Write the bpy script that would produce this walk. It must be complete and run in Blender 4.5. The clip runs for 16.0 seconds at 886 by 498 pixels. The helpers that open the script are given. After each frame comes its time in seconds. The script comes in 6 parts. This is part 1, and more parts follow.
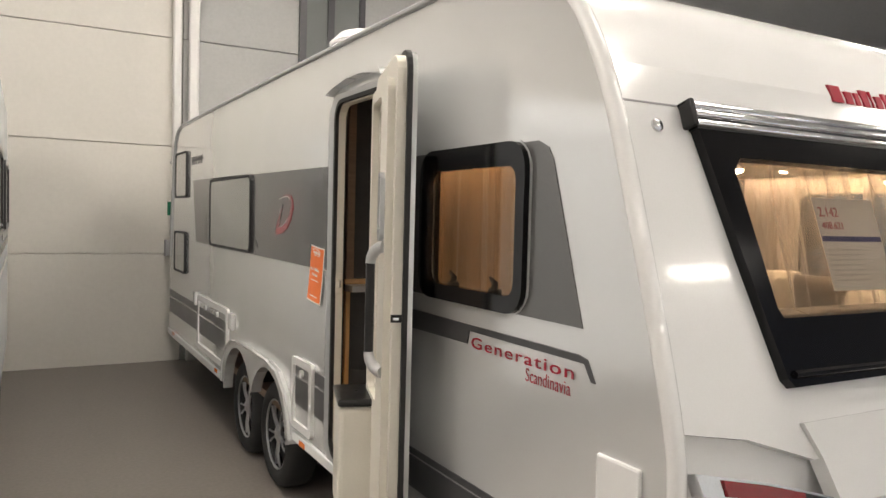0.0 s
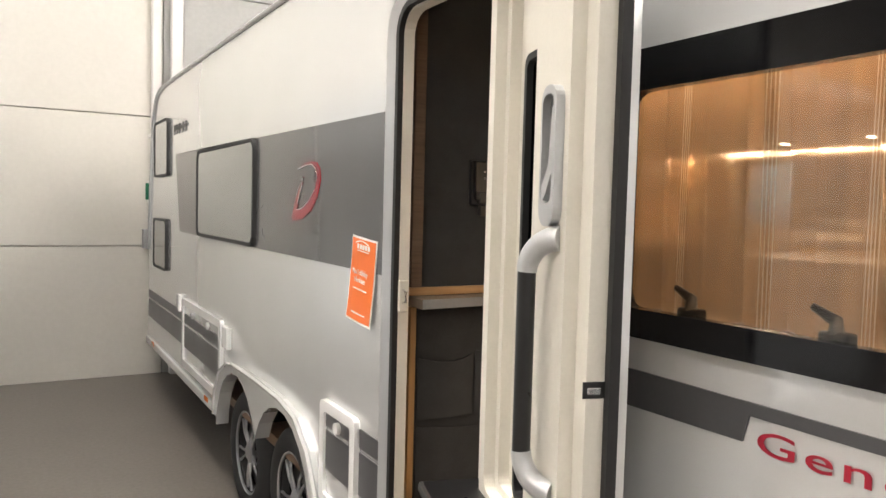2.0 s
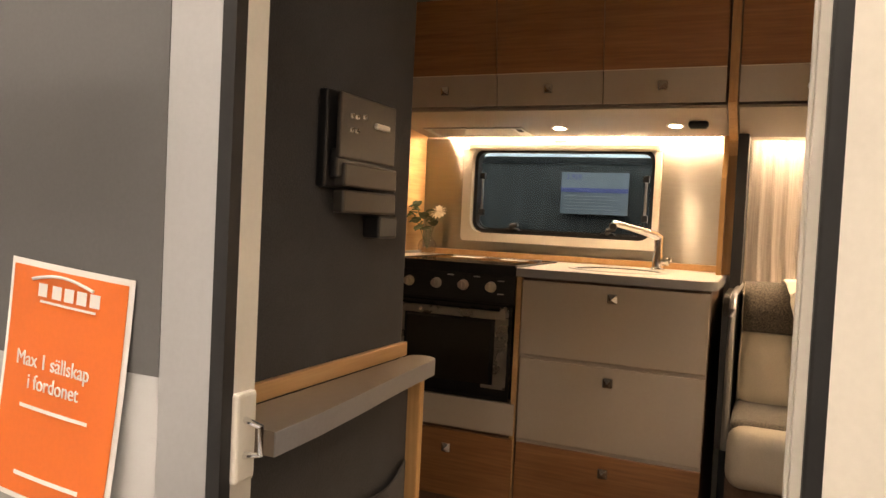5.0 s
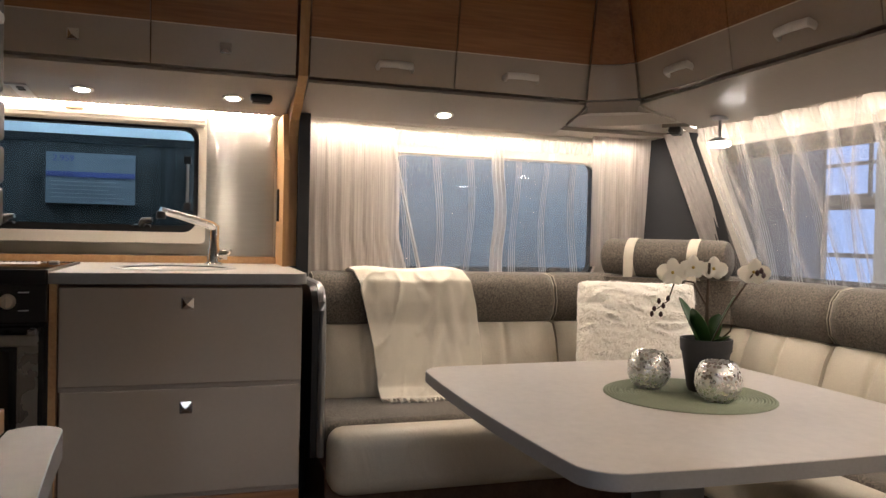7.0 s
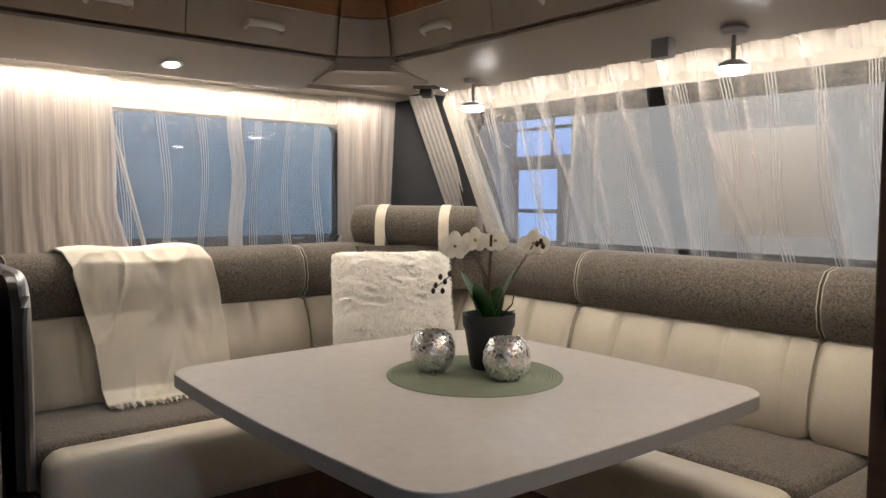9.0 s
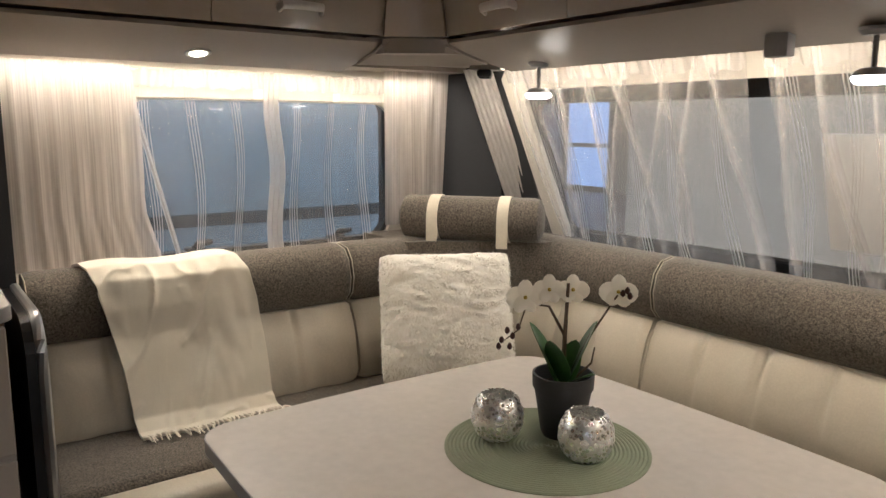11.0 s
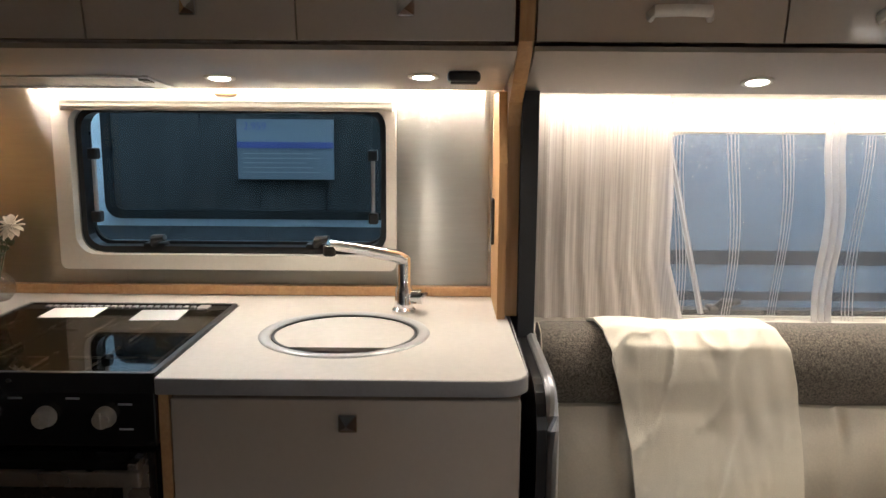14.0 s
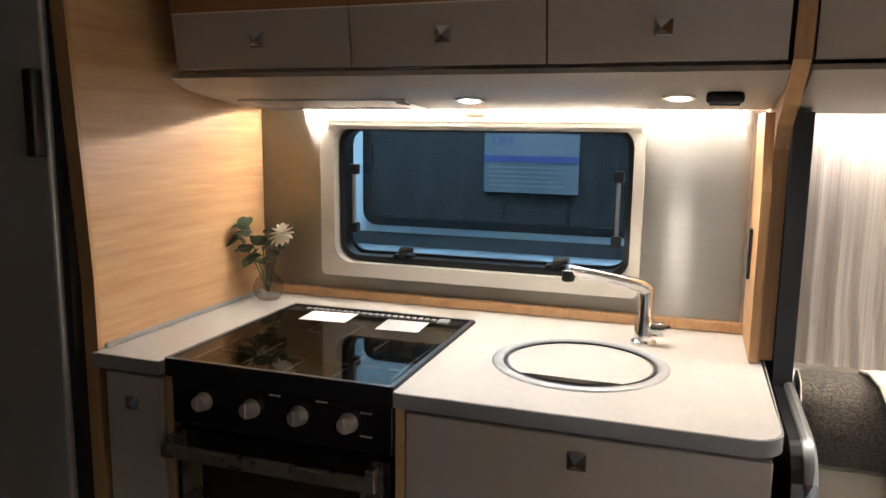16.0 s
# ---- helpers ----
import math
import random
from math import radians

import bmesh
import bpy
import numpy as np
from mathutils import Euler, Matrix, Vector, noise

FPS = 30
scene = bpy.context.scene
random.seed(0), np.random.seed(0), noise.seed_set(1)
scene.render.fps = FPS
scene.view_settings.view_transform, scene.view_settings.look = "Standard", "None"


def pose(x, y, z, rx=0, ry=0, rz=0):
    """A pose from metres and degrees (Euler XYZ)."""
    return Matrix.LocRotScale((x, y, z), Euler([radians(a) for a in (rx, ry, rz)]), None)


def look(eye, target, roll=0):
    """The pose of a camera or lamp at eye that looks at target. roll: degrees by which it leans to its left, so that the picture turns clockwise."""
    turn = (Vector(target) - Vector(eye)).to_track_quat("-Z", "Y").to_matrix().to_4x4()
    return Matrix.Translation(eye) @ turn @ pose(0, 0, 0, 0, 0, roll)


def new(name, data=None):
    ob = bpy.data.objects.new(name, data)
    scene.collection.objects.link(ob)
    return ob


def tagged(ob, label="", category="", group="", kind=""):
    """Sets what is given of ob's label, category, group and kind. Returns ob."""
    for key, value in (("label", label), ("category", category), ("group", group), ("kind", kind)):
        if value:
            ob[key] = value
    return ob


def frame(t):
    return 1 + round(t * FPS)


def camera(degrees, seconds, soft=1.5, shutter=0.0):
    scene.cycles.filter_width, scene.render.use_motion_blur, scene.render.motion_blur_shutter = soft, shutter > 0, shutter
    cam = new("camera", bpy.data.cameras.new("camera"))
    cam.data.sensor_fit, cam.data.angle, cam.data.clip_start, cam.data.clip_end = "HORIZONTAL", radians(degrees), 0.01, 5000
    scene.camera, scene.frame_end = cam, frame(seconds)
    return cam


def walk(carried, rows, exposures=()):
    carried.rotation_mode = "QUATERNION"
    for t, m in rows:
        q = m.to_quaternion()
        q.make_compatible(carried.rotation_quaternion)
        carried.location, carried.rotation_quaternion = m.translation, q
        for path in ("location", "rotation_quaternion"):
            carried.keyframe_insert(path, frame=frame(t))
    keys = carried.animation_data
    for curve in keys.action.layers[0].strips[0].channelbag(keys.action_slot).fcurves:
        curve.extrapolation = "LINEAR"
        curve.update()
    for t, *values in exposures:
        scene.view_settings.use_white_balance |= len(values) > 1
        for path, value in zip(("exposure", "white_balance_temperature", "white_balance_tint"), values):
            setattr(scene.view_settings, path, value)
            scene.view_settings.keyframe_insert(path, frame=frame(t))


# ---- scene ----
cam = camera(61.2, 16.0)
PATH = [
    (0, (-1.321, -3.352, 1.689), (-0.348, -1.607, 1.604), 1.5),
    (0.5, (-1.22, -2.993, 1.678), (-0.253, -1.245, 1.588), 1.3),
    (1, (-1.163, -2.661, 1.648), (-0.201, -0.91, 1.557), 1.4),
    (1.5, (-1.123, -2.307, 1.649), (-0.169, -0.552, 1.546), 1.3),
    (2, (-1.033, -1.967, 1.627), (-0.033, -0.239, 1.517), 1.5),
    (2.5, (-0.954, -1.654, 1.631), (0.078, 0.056, 1.521), 1.4),
    (3, (-0.899, -1.323, 1.616), (0.216, 0.335, 1.509), 1.6),
    (3.2, (-0.873, -1.197, 1.615), (0.3, 0.419, 1.514), 1.6),
    (5.3, (-0.571, -0.351, 1.586), (1.335, 0.251, 1.519), 2.8),
    (5.5, (-0.512, -0.304, 1.569), (1.433, 0.156, 1.509), 2.7),
    (6, (-0.339, -0.202, 1.55), (1.658, -0.096, 1.519), 2.4),
    (6.5, (-0.293, -0.111, 1.554), (1.691, -0.357, 1.517), 1.8),
    (7, (-0.28, -0.003, 1.562), (1.625, -0.611, 1.528), 1.3),
    (7.5, (-0.235, 0.025, 1.554), (1.522, -0.929, 1.514), 0.9),
    (8, (-0.178, 0.071, 1.554), (1.389, -1.171, 1.512), 0.4),
    (8.2, (-0.151, 0.098, 1.535), (1.396, -1.17, 1.5), 0.3),
    (10.3, (0.141, -0.162, 1.748), (1.678, -1.401, 1.427), 0.3),
    (10.5, (0.158, -0.158, 1.763), (1.704, -1.386, 1.445), 0.2),
    (11, (0.201, -0.121, 1.791), (1.795, -1.285, 1.469), 0.3),
    (11.5, (0.23, -0.076, 1.812), (1.925, -1.084, 1.479), 0.4),
    (12, (0.239, -0.083, 1.827), (2.033, -0.899, 1.487), 0.5),
    (12.5, (0.312, -0.11, 1.818), (2.183, -0.729, 1.478), 0.5),
    (13, (0.417, -0.129, 1.811), (2.341, -0.551, 1.466), 0.6),
    (13.5, (0.531, -0.138, 1.822), (2.491, -0.358, 1.488), 0.5),
    (14, (0.565, -0.133, 1.873), (2.54, -0.123, 1.556), 0.4),
    (14.5, (0.564, -0.121, 1.896), (2.521, 0.144, 1.581), 0.6),
    (15, (0.602, -0.127, 1.904), (2.552, 0.195, 1.596), 0.6),
    (15.5, (0.608, -0.123, 1.914), (2.547, 0.262, 1.605), 0.6),
    (16, (0.606, -0.128, 1.91), (2.477, 0.507, 1.599), 0.7),
]
EXPOSURES = [(0, -0.14, 6800, 12), (1.5, 0.38, 6700, 12), (3.2, 0.50, 6500, 12), (5.3, 0.30, 8200, 20), (6.0, 0.05, 6300, 14), (6.5, -0.15, 5800, 14), (7.5, -0.34, 5450, 12), (8.2, -0.36, 5300, 11), (10.3, -0.52, 5450, 9), (13.0, -0.46, 5500, 9), (13.5, -0.30, 5400, 9), (14.5, -0.14, 5250, 9), (15.5, -0.12, 5200, 9), (16, 0.12, 5200, 9)]
walk(cam, [(t, look(e, g, r)) for t, e, g, r in PATH], EXPOSURES)

# ---- light ----
world = bpy.data.worlds.new("world")
scene.world = world
world.use_nodes = True
world.node_tree.nodes["Background"].inputs[0].default_value = (0.55, 0.62, 0.72, 1)
world.node_tree.nodes["Background"].inputs[1].default_value = 0.05

HALL_POWER = 75.0
LED = (1.0, 0.775, 0.53)
LED_POWER = 34.0


def area(name, m, sx, sy, watts, colour, spread=180):
    d = bpy.data.lights.new(name, "AREA")
    d.shape, d.size, d.size_y, d.energy, d.color = "RECTANGLE", sx, sy, watts, colour
    d.spread = radians(spread)
    ob = new(name, d)
    ob.matrix_world = m
    return ob


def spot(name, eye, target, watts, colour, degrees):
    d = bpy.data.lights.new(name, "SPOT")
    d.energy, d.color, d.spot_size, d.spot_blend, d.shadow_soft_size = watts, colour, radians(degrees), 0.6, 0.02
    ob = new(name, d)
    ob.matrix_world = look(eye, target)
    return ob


# light strips behind the valances
area("kitchen_strip_light", look((2.395, 0.345, 1.957), (2.44, 0.345, 1.0)), 1.14, 0.02, LED_POWER * 0.05, LED)
area("dinette_strip_light", look((2.335, -1.0, 1.957), (2.40, -1.0, 1.2)), 1.35, 0.03, LED_POWER * 0.22, LED)
area("front_strip_light", look((1.25, -1.650, 1.957), (1.25, -1.86, 1.35)), 1.95, 0.03, LED_POWER * 0.26, LED)
area("door_side_strip_light", look((0.19, -1.1, 1.952), (0.06, -1.1, 1.45)), 0.95, 0.03, LED_POWER * 0.10, LED)
# the two spots at x 0.30 are unseen fill, added for the drawer fronts
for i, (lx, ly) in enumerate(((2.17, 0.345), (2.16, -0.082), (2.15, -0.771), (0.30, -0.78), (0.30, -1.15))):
    spot("downlight_and_fill_beam", (lx, ly, 1.962), (lx + (0.55 if lx < 1 else -0.12), ly, 0.9), (10 if lx < 1 else 6) + 9 * (ly == -0.771), LED, 130)

# ---- materials ----


def mat(name, c, rough=0.5, metal=0.0, var=0.08, scale=6.0, fine=160.0, bump=0.0, coat=0.0, stretch=(1, 1, 1), dark=None, sheen=0.0, emit=None, power=0.0, trans=0.0, spec=0.5):
    """Paint, plastic, metal or cloth: two scales of variation, fine relief."""
    m = bpy.data.materials.new(name)
    m.use_nodes = True
    n, l = m.node_tree.nodes, m.node_tree.links
    b = n["Principled BSDF"]
    b.inputs["Roughness"].default_value, b.inputs["Metallic"].default_value = rough, metal
    b.inputs["Coat Weight"].default_value = coat
    b.inputs["Specular IOR Level"].default_value = spec
    b.inputs["Coat Roughness"].default_value = 0.08
    b.inputs["Sheen Weight"].default_value = sheen
    b.inputs["Transmission Weight"].default_value = trans
    g = n.new("ShaderNodeNewGeometry")
    mp = n.new("ShaderNodeMapping")
    mp.inputs["Scale"].default_value = stretch
    l.new(g.outputs["Position"], mp.inputs["Vector"])
    a = n.new("ShaderNodeTexNoise")
    a.inputs["Scale"].default_value, a.inputs["Detail"].default_value = scale, 5
    f = n.new("ShaderNodeTexNoise")
    f.inputs["Scale"].default_value, f.inputs["Detail"].default_value = fine, 3
    l.new(mp.outputs[0], a.inputs["Vector"])
    l.new(mp.outputs[0], f.inputs["Vector"])
    mx = n.new("ShaderNodeMath")
    mx.operation = "ADD"
    l.new(a.outputs[0], mx.inputs[0])
    l.new(f.outputs[0], mx.inputs[1])
    r = n.new("ShaderNodeValToRGB")
    r.color_ramp.elements[0].position, r.color_ramp.elements[1].position = 0.7, 1.3
    d = dark or tuple(v * (1 - var * 2) for v in c)
    r.color_ramp.elements[0].position = 0.35
    r.color_ramp.elements[1].position = 0.65
    r.color_ramp.elements[0].color, r.color_ramp.elements[1].color = (*d, 1), (*c, 1)
    hf = n.new("ShaderNodeMath")
    hf.operation = "MULTIPLY"
    hf.inputs[1].default_value = 0.5
    l.new(mx.outputs[0], hf.inputs[0])
    l.new(hf.outputs[0], r.inputs[0])
    l.new(r.outputs[0], b.inputs["Base Color"])
    rr = n.new("ShaderNodeMapRange")
    rr.inputs["To Min"].default_value, rr.inputs["To Max"].default_value = max(0.02, rough - 0.06), min(1, rough + 0.06)
    l.new(a.outputs[0], rr.inputs[0])
    l.new(rr.outputs[0], b.inputs["Roughness"])
    if bump:
        bp = n.new("ShaderNodeBump")
        bp.inputs["Strength"].default_value, bp.inputs["Distance"].default_value = bump, 0.002
        l.new(f.outputs[0], bp.inputs["Height"])
        l.new(bp.outputs[0], b.inputs["Normal"])
    if emit:
        b.inputs["Emission Color"].default_value = (*emit, 1)
        b.inputs["Emission Strength"].default_value = power
    return m


def wood(name, light, dark, along, rough=0.38):
    """Laminate with long grain along one axis."""
    s = [26.0, 26.0, 26.0]
    s["xyz".index(along)] = 1.3
    m = mat(name, light, rough, 0, dark=dark, scale=1.0, fine=5.0, stretch=s, bump=0.05)
    return m


def glass(name, tint, gloss=0.02, base=0.035):
    m = bpy.data.materials.new(name)
    m.use_nodes = True
    n, l = m.node_tree.nodes, m.node_tree.links
    n.remove(n["Principled BSDF"])
    t, g, f, x = n.new("ShaderNodeBsdfTransparent"), n.new("ShaderNodeBsdfGlossy"), n.new("ShaderNodeLayerWeight"), n.new("ShaderNodeMixShader")
    pw, ad = n.new("ShaderNodeMath"), n.new("ShaderNodeMath")
    pw.operation, ad.operation = "POWER", "MULTIPLY_ADD"
    pw.inputs[1].default_value, ad.inputs[1].default_value, ad.inputs[2].default_value = 4.0, 0.75, base
    t.inputs[0].default_value = (*tint, 1)
    g.inputs["Roughness"].default_value = gloss
    f.inputs[0].default_value = 0.5
    l.new(f.outputs["Facing"], pw.inputs[0])
    l.new(pw.outputs[0], ad.inputs[0])
    l.new(ad.outputs[0], x.inputs[0])
    l.new(t.outputs[0], x.inputs[1])
    l.new(g.outputs[0], x.inputs[2])
    l.new(x.outputs[0], n["Material Output"].inputs[0])
    return m


def cloth(name, c, clear, threads=0.0, rib=120):
    """Thin curtain cloth: part open weave, part diffuse and translucent."""
    m = bpy.data.materials.new(name)
    m.use_nodes = True
    n, l = m.node_tree.nodes, m.node_tree.links
    n.remove(n["Principled BSDF"])
    t, d, tl = n.new("ShaderNodeBsdfTransparent"), n.new("ShaderNodeBsdfDiffuse"), n.new("ShaderNodeBsdfTranslucent")
    x, y = n.new("ShaderNodeMixShader"), n.new("ShaderNodeMixShader")
    d.inputs[0].default_value = tl.inputs[0].default_value = (*c, 1)
    g, w = n.new("ShaderNodeNewGeometry"), n.new("ShaderNodeTexNoise")
    mp = n.new("ShaderNodeMapping")
    mp.inputs["Scale"].default_value = (0.1, 1, 0.012) if threads else (1, 1, 1)
    w.inputs["Scale"].default_value = rib
    l.new(g.outputs["Position"], mp.inputs[0])
    l.new(mp.outputs[0], w.inputs["Vector"])
    mr = n.new("ShaderNodeMapRange")
    mr.inputs["From Min"].default_value, mr.inputs["From Max"].default_value = 0.3, 0.7
    mr.inputs["To Min"].default_value, mr.inputs["To Max"].default_value = clear - threads, clear + threads
    l.new(w.outputs[0], mr.inputs[0])
    y.inputs[0].default_value = 0.5
    l.new(d.outputs[0], y.inputs[1])
    l.new(tl.outputs[0], y.inputs[2])
    l.new(mr.outputs[0], x.inputs[0])
    l.new(y.outputs[0], x.inputs[1])
    l.new(t.outputs[0], x.inputs[2])
    l.new(x.outputs[0], n["Material Output"].inputs[0])
    return m


def weave(name, light, dark, size=300.0):
    """Coarse two-tone upholstery weave."""
    m = mat(name, light, 0.9, 0, dark=dark, scale=size * 0.6, fine=size, bump=0.9, sheen=0.2)
    return m


M = dict(
    concrete=mat("sealed_grey_floor", (0.215, 0.192, 0.174), 0.42, 0, 0.12, 1.2, 40, 0.03),
    panel=mat("cream_wall_panel", (0.64, 0.615, 0.57), 0.45, 0, 0.03, 0.8, 30, 0.02),
    steel=mat("grey_wall_panel", (0.42, 0.42, 0.41), 0.5, 0, 0.05, 0.8, 30, 0.02),
    pipe=mat("white_enamel", (0.75, 0.74, 0.72), 0.4, 0, 0.03, 3),
    hallroof=mat("hall_roof_sheet", (0.55, 0.54, 0.52), 0.6, 0, 0.1, 2),
    vanwhite=mat("cool_white_gloss_paint", (0.80, 0.85, 0.90), 0.25, 0, 0.02, 2, 200, 0.0, 0.4),
    silver=mat("silver_white_side_paint", (0.74, 0.75, 0.75), 0.17, 0.42, 0.02, 2, 300, 0.01, 0.8),
    white=mat("white_gloss_paint", (0.80, 0.80, 0.80), 0.22, 0, 0.02, 2, 200, 0.0, 0.6),
    trimgrey=mat("light_grey_trim", (0.48, 0.49, 0.50), 0.3, 0.4, 0.03, 8),
    band=mat("dark_grey_decal", (0.125, 0.125, 0.125), 0.25, 0.2, 0.04, 3, 200, 0.0, 0.4),
    stripe=mat("charcoal_decal", (0.07, 0.07, 0.075), 0.3, 0, 0.04, 3),
    red=mat("red_chrome_emblem", (0.42, 0.02, 0.035), 0.2, 0.3, 0.1, 20, coat=0.5),
    redtext=mat("red_lettering", (0.33, 0.01, 0.03), 0.35, 0, 0.03, 20),
    chrome=mat("chrome", (0.80, 0.80, 0.81), 0.14, 1.0, 0.03, 20),
    alu=mat("brushed_aluminium", (0.50, 0.51, 0.53), 0.32, 0.9, 0.06, 4, 120, 0.03, stretch=(1, 1, 0.05)),
    rubber=mat("black_rubber", (0.014, 0.014, 0.015), 0.55, 0, 0.1, 30),
    black=mat("black_plastic", (0.012, 0.012, 0.013), 0.3, 0, 0.1, 30),
    tyre=mat("tyre_rubber", (0.02, 0.02, 0.021), 0.75, 0, 0.15, 30, 200, 0.1),
    cream=mat("cream_plastic", (0.68, 0.65, 0.58), 0.38, 0, 0.03, 5, 150, 0.02),
    orange=mat("orange_print", (0.78, 0.17, 0.035), 0.5, 0, 0.03, 8),
    # white paper with the dim, bluish light of the window put into its colour
    dimpaper=mat("white_paper_dimmed_blue", (0.15, 0.165, 0.19), 0.6, 0, 0.02, 8),
    rimdark=mat("dark_rim_well", (0.03, 0.03, 0.031), 0.5, 0.3, 0.1, 20),
    sheetpaper=mat("pale_printed_sheet", (0.62, 0.62, 0.63), 0.6, 0, 0.02, 8),
    paper=mat("white_paper", (0.78, 0.78, 0.76), 0.6, 0, 0.02, 8),
    navy=mat("navy_print", (0.06, 0.07, 0.22), 0.6, 0, 0.02, 8),
    greyprint=mat("grey_print", (0.45, 0.45, 0.45), 0.6, 0, 0.02, 8),
    amber=mat("amber_reflector", (0.7, 0.16, 0.02), 0.25, 0, 0.05, 40, coat=0.5),
    redlens=mat("red_lens", (0.22, 0.012, 0.016), 0.2, 0, 0.05, 40, coat=0.5),
    green=mat("green_sign", (0.0, 0.16, 0.08), 0.5, 0, 0.03, 10),
    dim=mat("grey_hanging_sheet", (0.3, 0.3, 0.3), 0.6),
    lamp=mat("lamp_diffuser", (0.9, 0.9, 0.9), 0.5, emit=(1, 0.955, 0.88), power=HALL_POWER),
    led=mat("led_strip", (0.9, 0.9, 0.85), 0.5, emit=LED, power=22.0),
    daylight=mat("bright_blue_dusk_backdrop", (0.3, 0.4, 0.6), 0.6, emit=(0.30, 0.50, 1.0), power=2.4),
    leddot=mat("led_dots", (0.9, 0.9, 0.85), 0.5, emit=LED, power=1100.0),
    bulb=mat("lit_downlight_lens", (0.9, 0.9, 0.85), 0.4, emit=(1, 0.86, 0.66), power=60.0),
    glazing=glass("clear_acrylic", (0.53, 0.61, 0.68)),
    # grey pane; the blue of the hall light outside is put into its tint
    tinted=glass("grey_acrylic_tinted_hall_blue", (0.76, 0.92, 1.0)),
    blindglass=mat("grey_pane_with_closed_blind", (0.20, 0.21, 0.205), 0.12, 0, 0.05, 3, coat=0.8),
    oak=wood("light_oak_laminate_along_x", (0.56, 0.35, 0.17), (0.42, 0.24, 0.105), "x"),
    oaky=wood("walnut_laminate_along_y", (0.34, 0.165, 0.07), (0.22, 0.10, 0.04), "y"),
    oakz=wood("oak_edge_along_z", (0.50, 0.30, 0.13), (0.38, 0.21, 0.085), "z"),
    walnut=wood("grey_brown_laminate", (0.16, 0.10, 0.065), (0.10, 0.06, 0.04), "x"),
    gloss=mat("warm_grey_gloss_front", (0.44, 0.385, 0.325), 0.24, 0, 0.02, 3, 100, 0.0, 0.4),
    valance=mat("satin_warm_grey_valance", (0.34, 0.30, 0.26), 0.35, 0, 0.03, 4, 100, 0.01),
    worktop=mat("pale_concrete_laminate", (0.56, 0.53, 0.49), 0.35, 0, 0.05, 14, 60, 0.03),
    edge=mat("grey_worktop_edge", (0.30, 0.30, 0.31), 0.4, 0.2, 0.05, 10),
    splash=mat("brushed_splash_panel", (0.35, 0.34, 0.31), 0.34, 0.97, 0.04, 3, 120, 0.0, stretch=(0.1, 0.1, 1)),
    hob=mat("black_glass", (0.02, 0.016, 0.012), 0.05, 0, 0.05, 20),
    lidglass=glass("smoked_hob_lid_glass", (0.60, 0.54, 0.48)),
    oven=mat("black_enamel", (0.012, 0.011, 0.011), 0.18, 0, 0.1, 20, coat=0.4),
    steelbar=mat("stainless_bar", (0.46, 0.42, 0.37), 0.28, 0.9, 0.05, 20),
    knobgrey=mat("pale_knob", (0.55, 0.50, 0.43), 0.35, 0.3, 0.05, 40),
    felt=mat("charcoal_wall_cloth", (0.042, 0.043, 0.046), 0.9, 0, 0.2, 12, 350, 0.4, sheen=0.08),
    ledgetop=mat("grey_brown_ledge_laminate", (0.24, 0.195, 0.155), 0.4, 0, 0.05, 12, 60, 0.02),
    bracket=mat("dark_bronze_steel", (0.075, 0.068, 0.06), 0.42, 0.5, 0.06, 8),
    tweed=weave("grey_brown_tweed", (0.205, 0.175, 0.138), (0.028, 0.024, 0.019), 290.0),
    leather=mat("cream_leatherette", (0.60, 0.545, 0.44), 0.45, 0, 0.06, 9, 220, 0.12),
    strap=mat("cream_strap", (0.72, 0.66, 0.54), 0.6, 0, 0.05, 30),
    wool=mat("cream_woven_wool", (0.86, 0.80, 0.67), 0.95, 0, 0.05, 14, 500, 0.5, sheen=0.5),
    fur=mat("white_faux_fur", (0.92, 0.89, 0.82), 0.95, 0, 0.03, 30, 300, 0.5, sheen=0.6),
    furhair=cloth("soft_white_fur", (0.96, 0.94, 0.89), 0.0),
    sheer=cloth("white_sheer_voile", (0.80, 0.78, 0.76), 0.80),
    haze=cloth("dense_white_voile", (0.80, 0.77, 0.74), 0.45),
    veil=cloth("thin_white_voile", (0.86, 0.84, 0.82), 0.73),
    gauze=cloth("finest_white_voile", (0.80, 0.77, 0.74), 0.84),
    # upright streaks of tone in the colour stand in for reflections in the pane
    neighbour=mat("dark_window_of_the_next_van", (0.050, 0.050, 0.050), 0.08, 0, 0.35, 7, coat=0.2, stretch=(1, 3, 0.4)),
    gloss_black=mat("gloss_black_acrylic", (0.006, 0.006, 0.007), 0.1, 0, 0.1, 20, spec=0.3),
    drape=cloth("ribbed_cream_curtain", (0.64, 0.60, 0.575), 0.18, 0.15, 230),
    # lighter copy of the cream curtain, strip light put into its colour
    drapelit=cloth("cream_curtain_lit_copy", (0.86, 0.82, 0.79), 0.10, 0.05, 120),
    satin=mat("satin_light_aluminium", (0.72, 0.70, 0.67), 0.38, 0.25, 0.04, 20),
    # cream cloth coloured tan, the warm lamplight behind it put into the colour
    tan=cloth("cream_curtain_warm_lit", (0.52, 0.36, 0.22), 0.38, 0.10, 40),
    smoked=glass("smoked_acrylic", (0.80, 0.745, 0.68)),
    thread=mat("white_thread_stripe", (0.86, 0.85, 0.83), 0.7, 0, 0.03, 40),
    darkcloth=mat("charcoal_corner_cloth", (0.035, 0.037, 0.042), 0.85, 0, 0.1, 20, 300, 0.3),
    table=mat("pale_grey_marbled_laminate", (0.545, 0.505, 0.465), 0.38, 0, 0.06, 11, 45, 0.02),
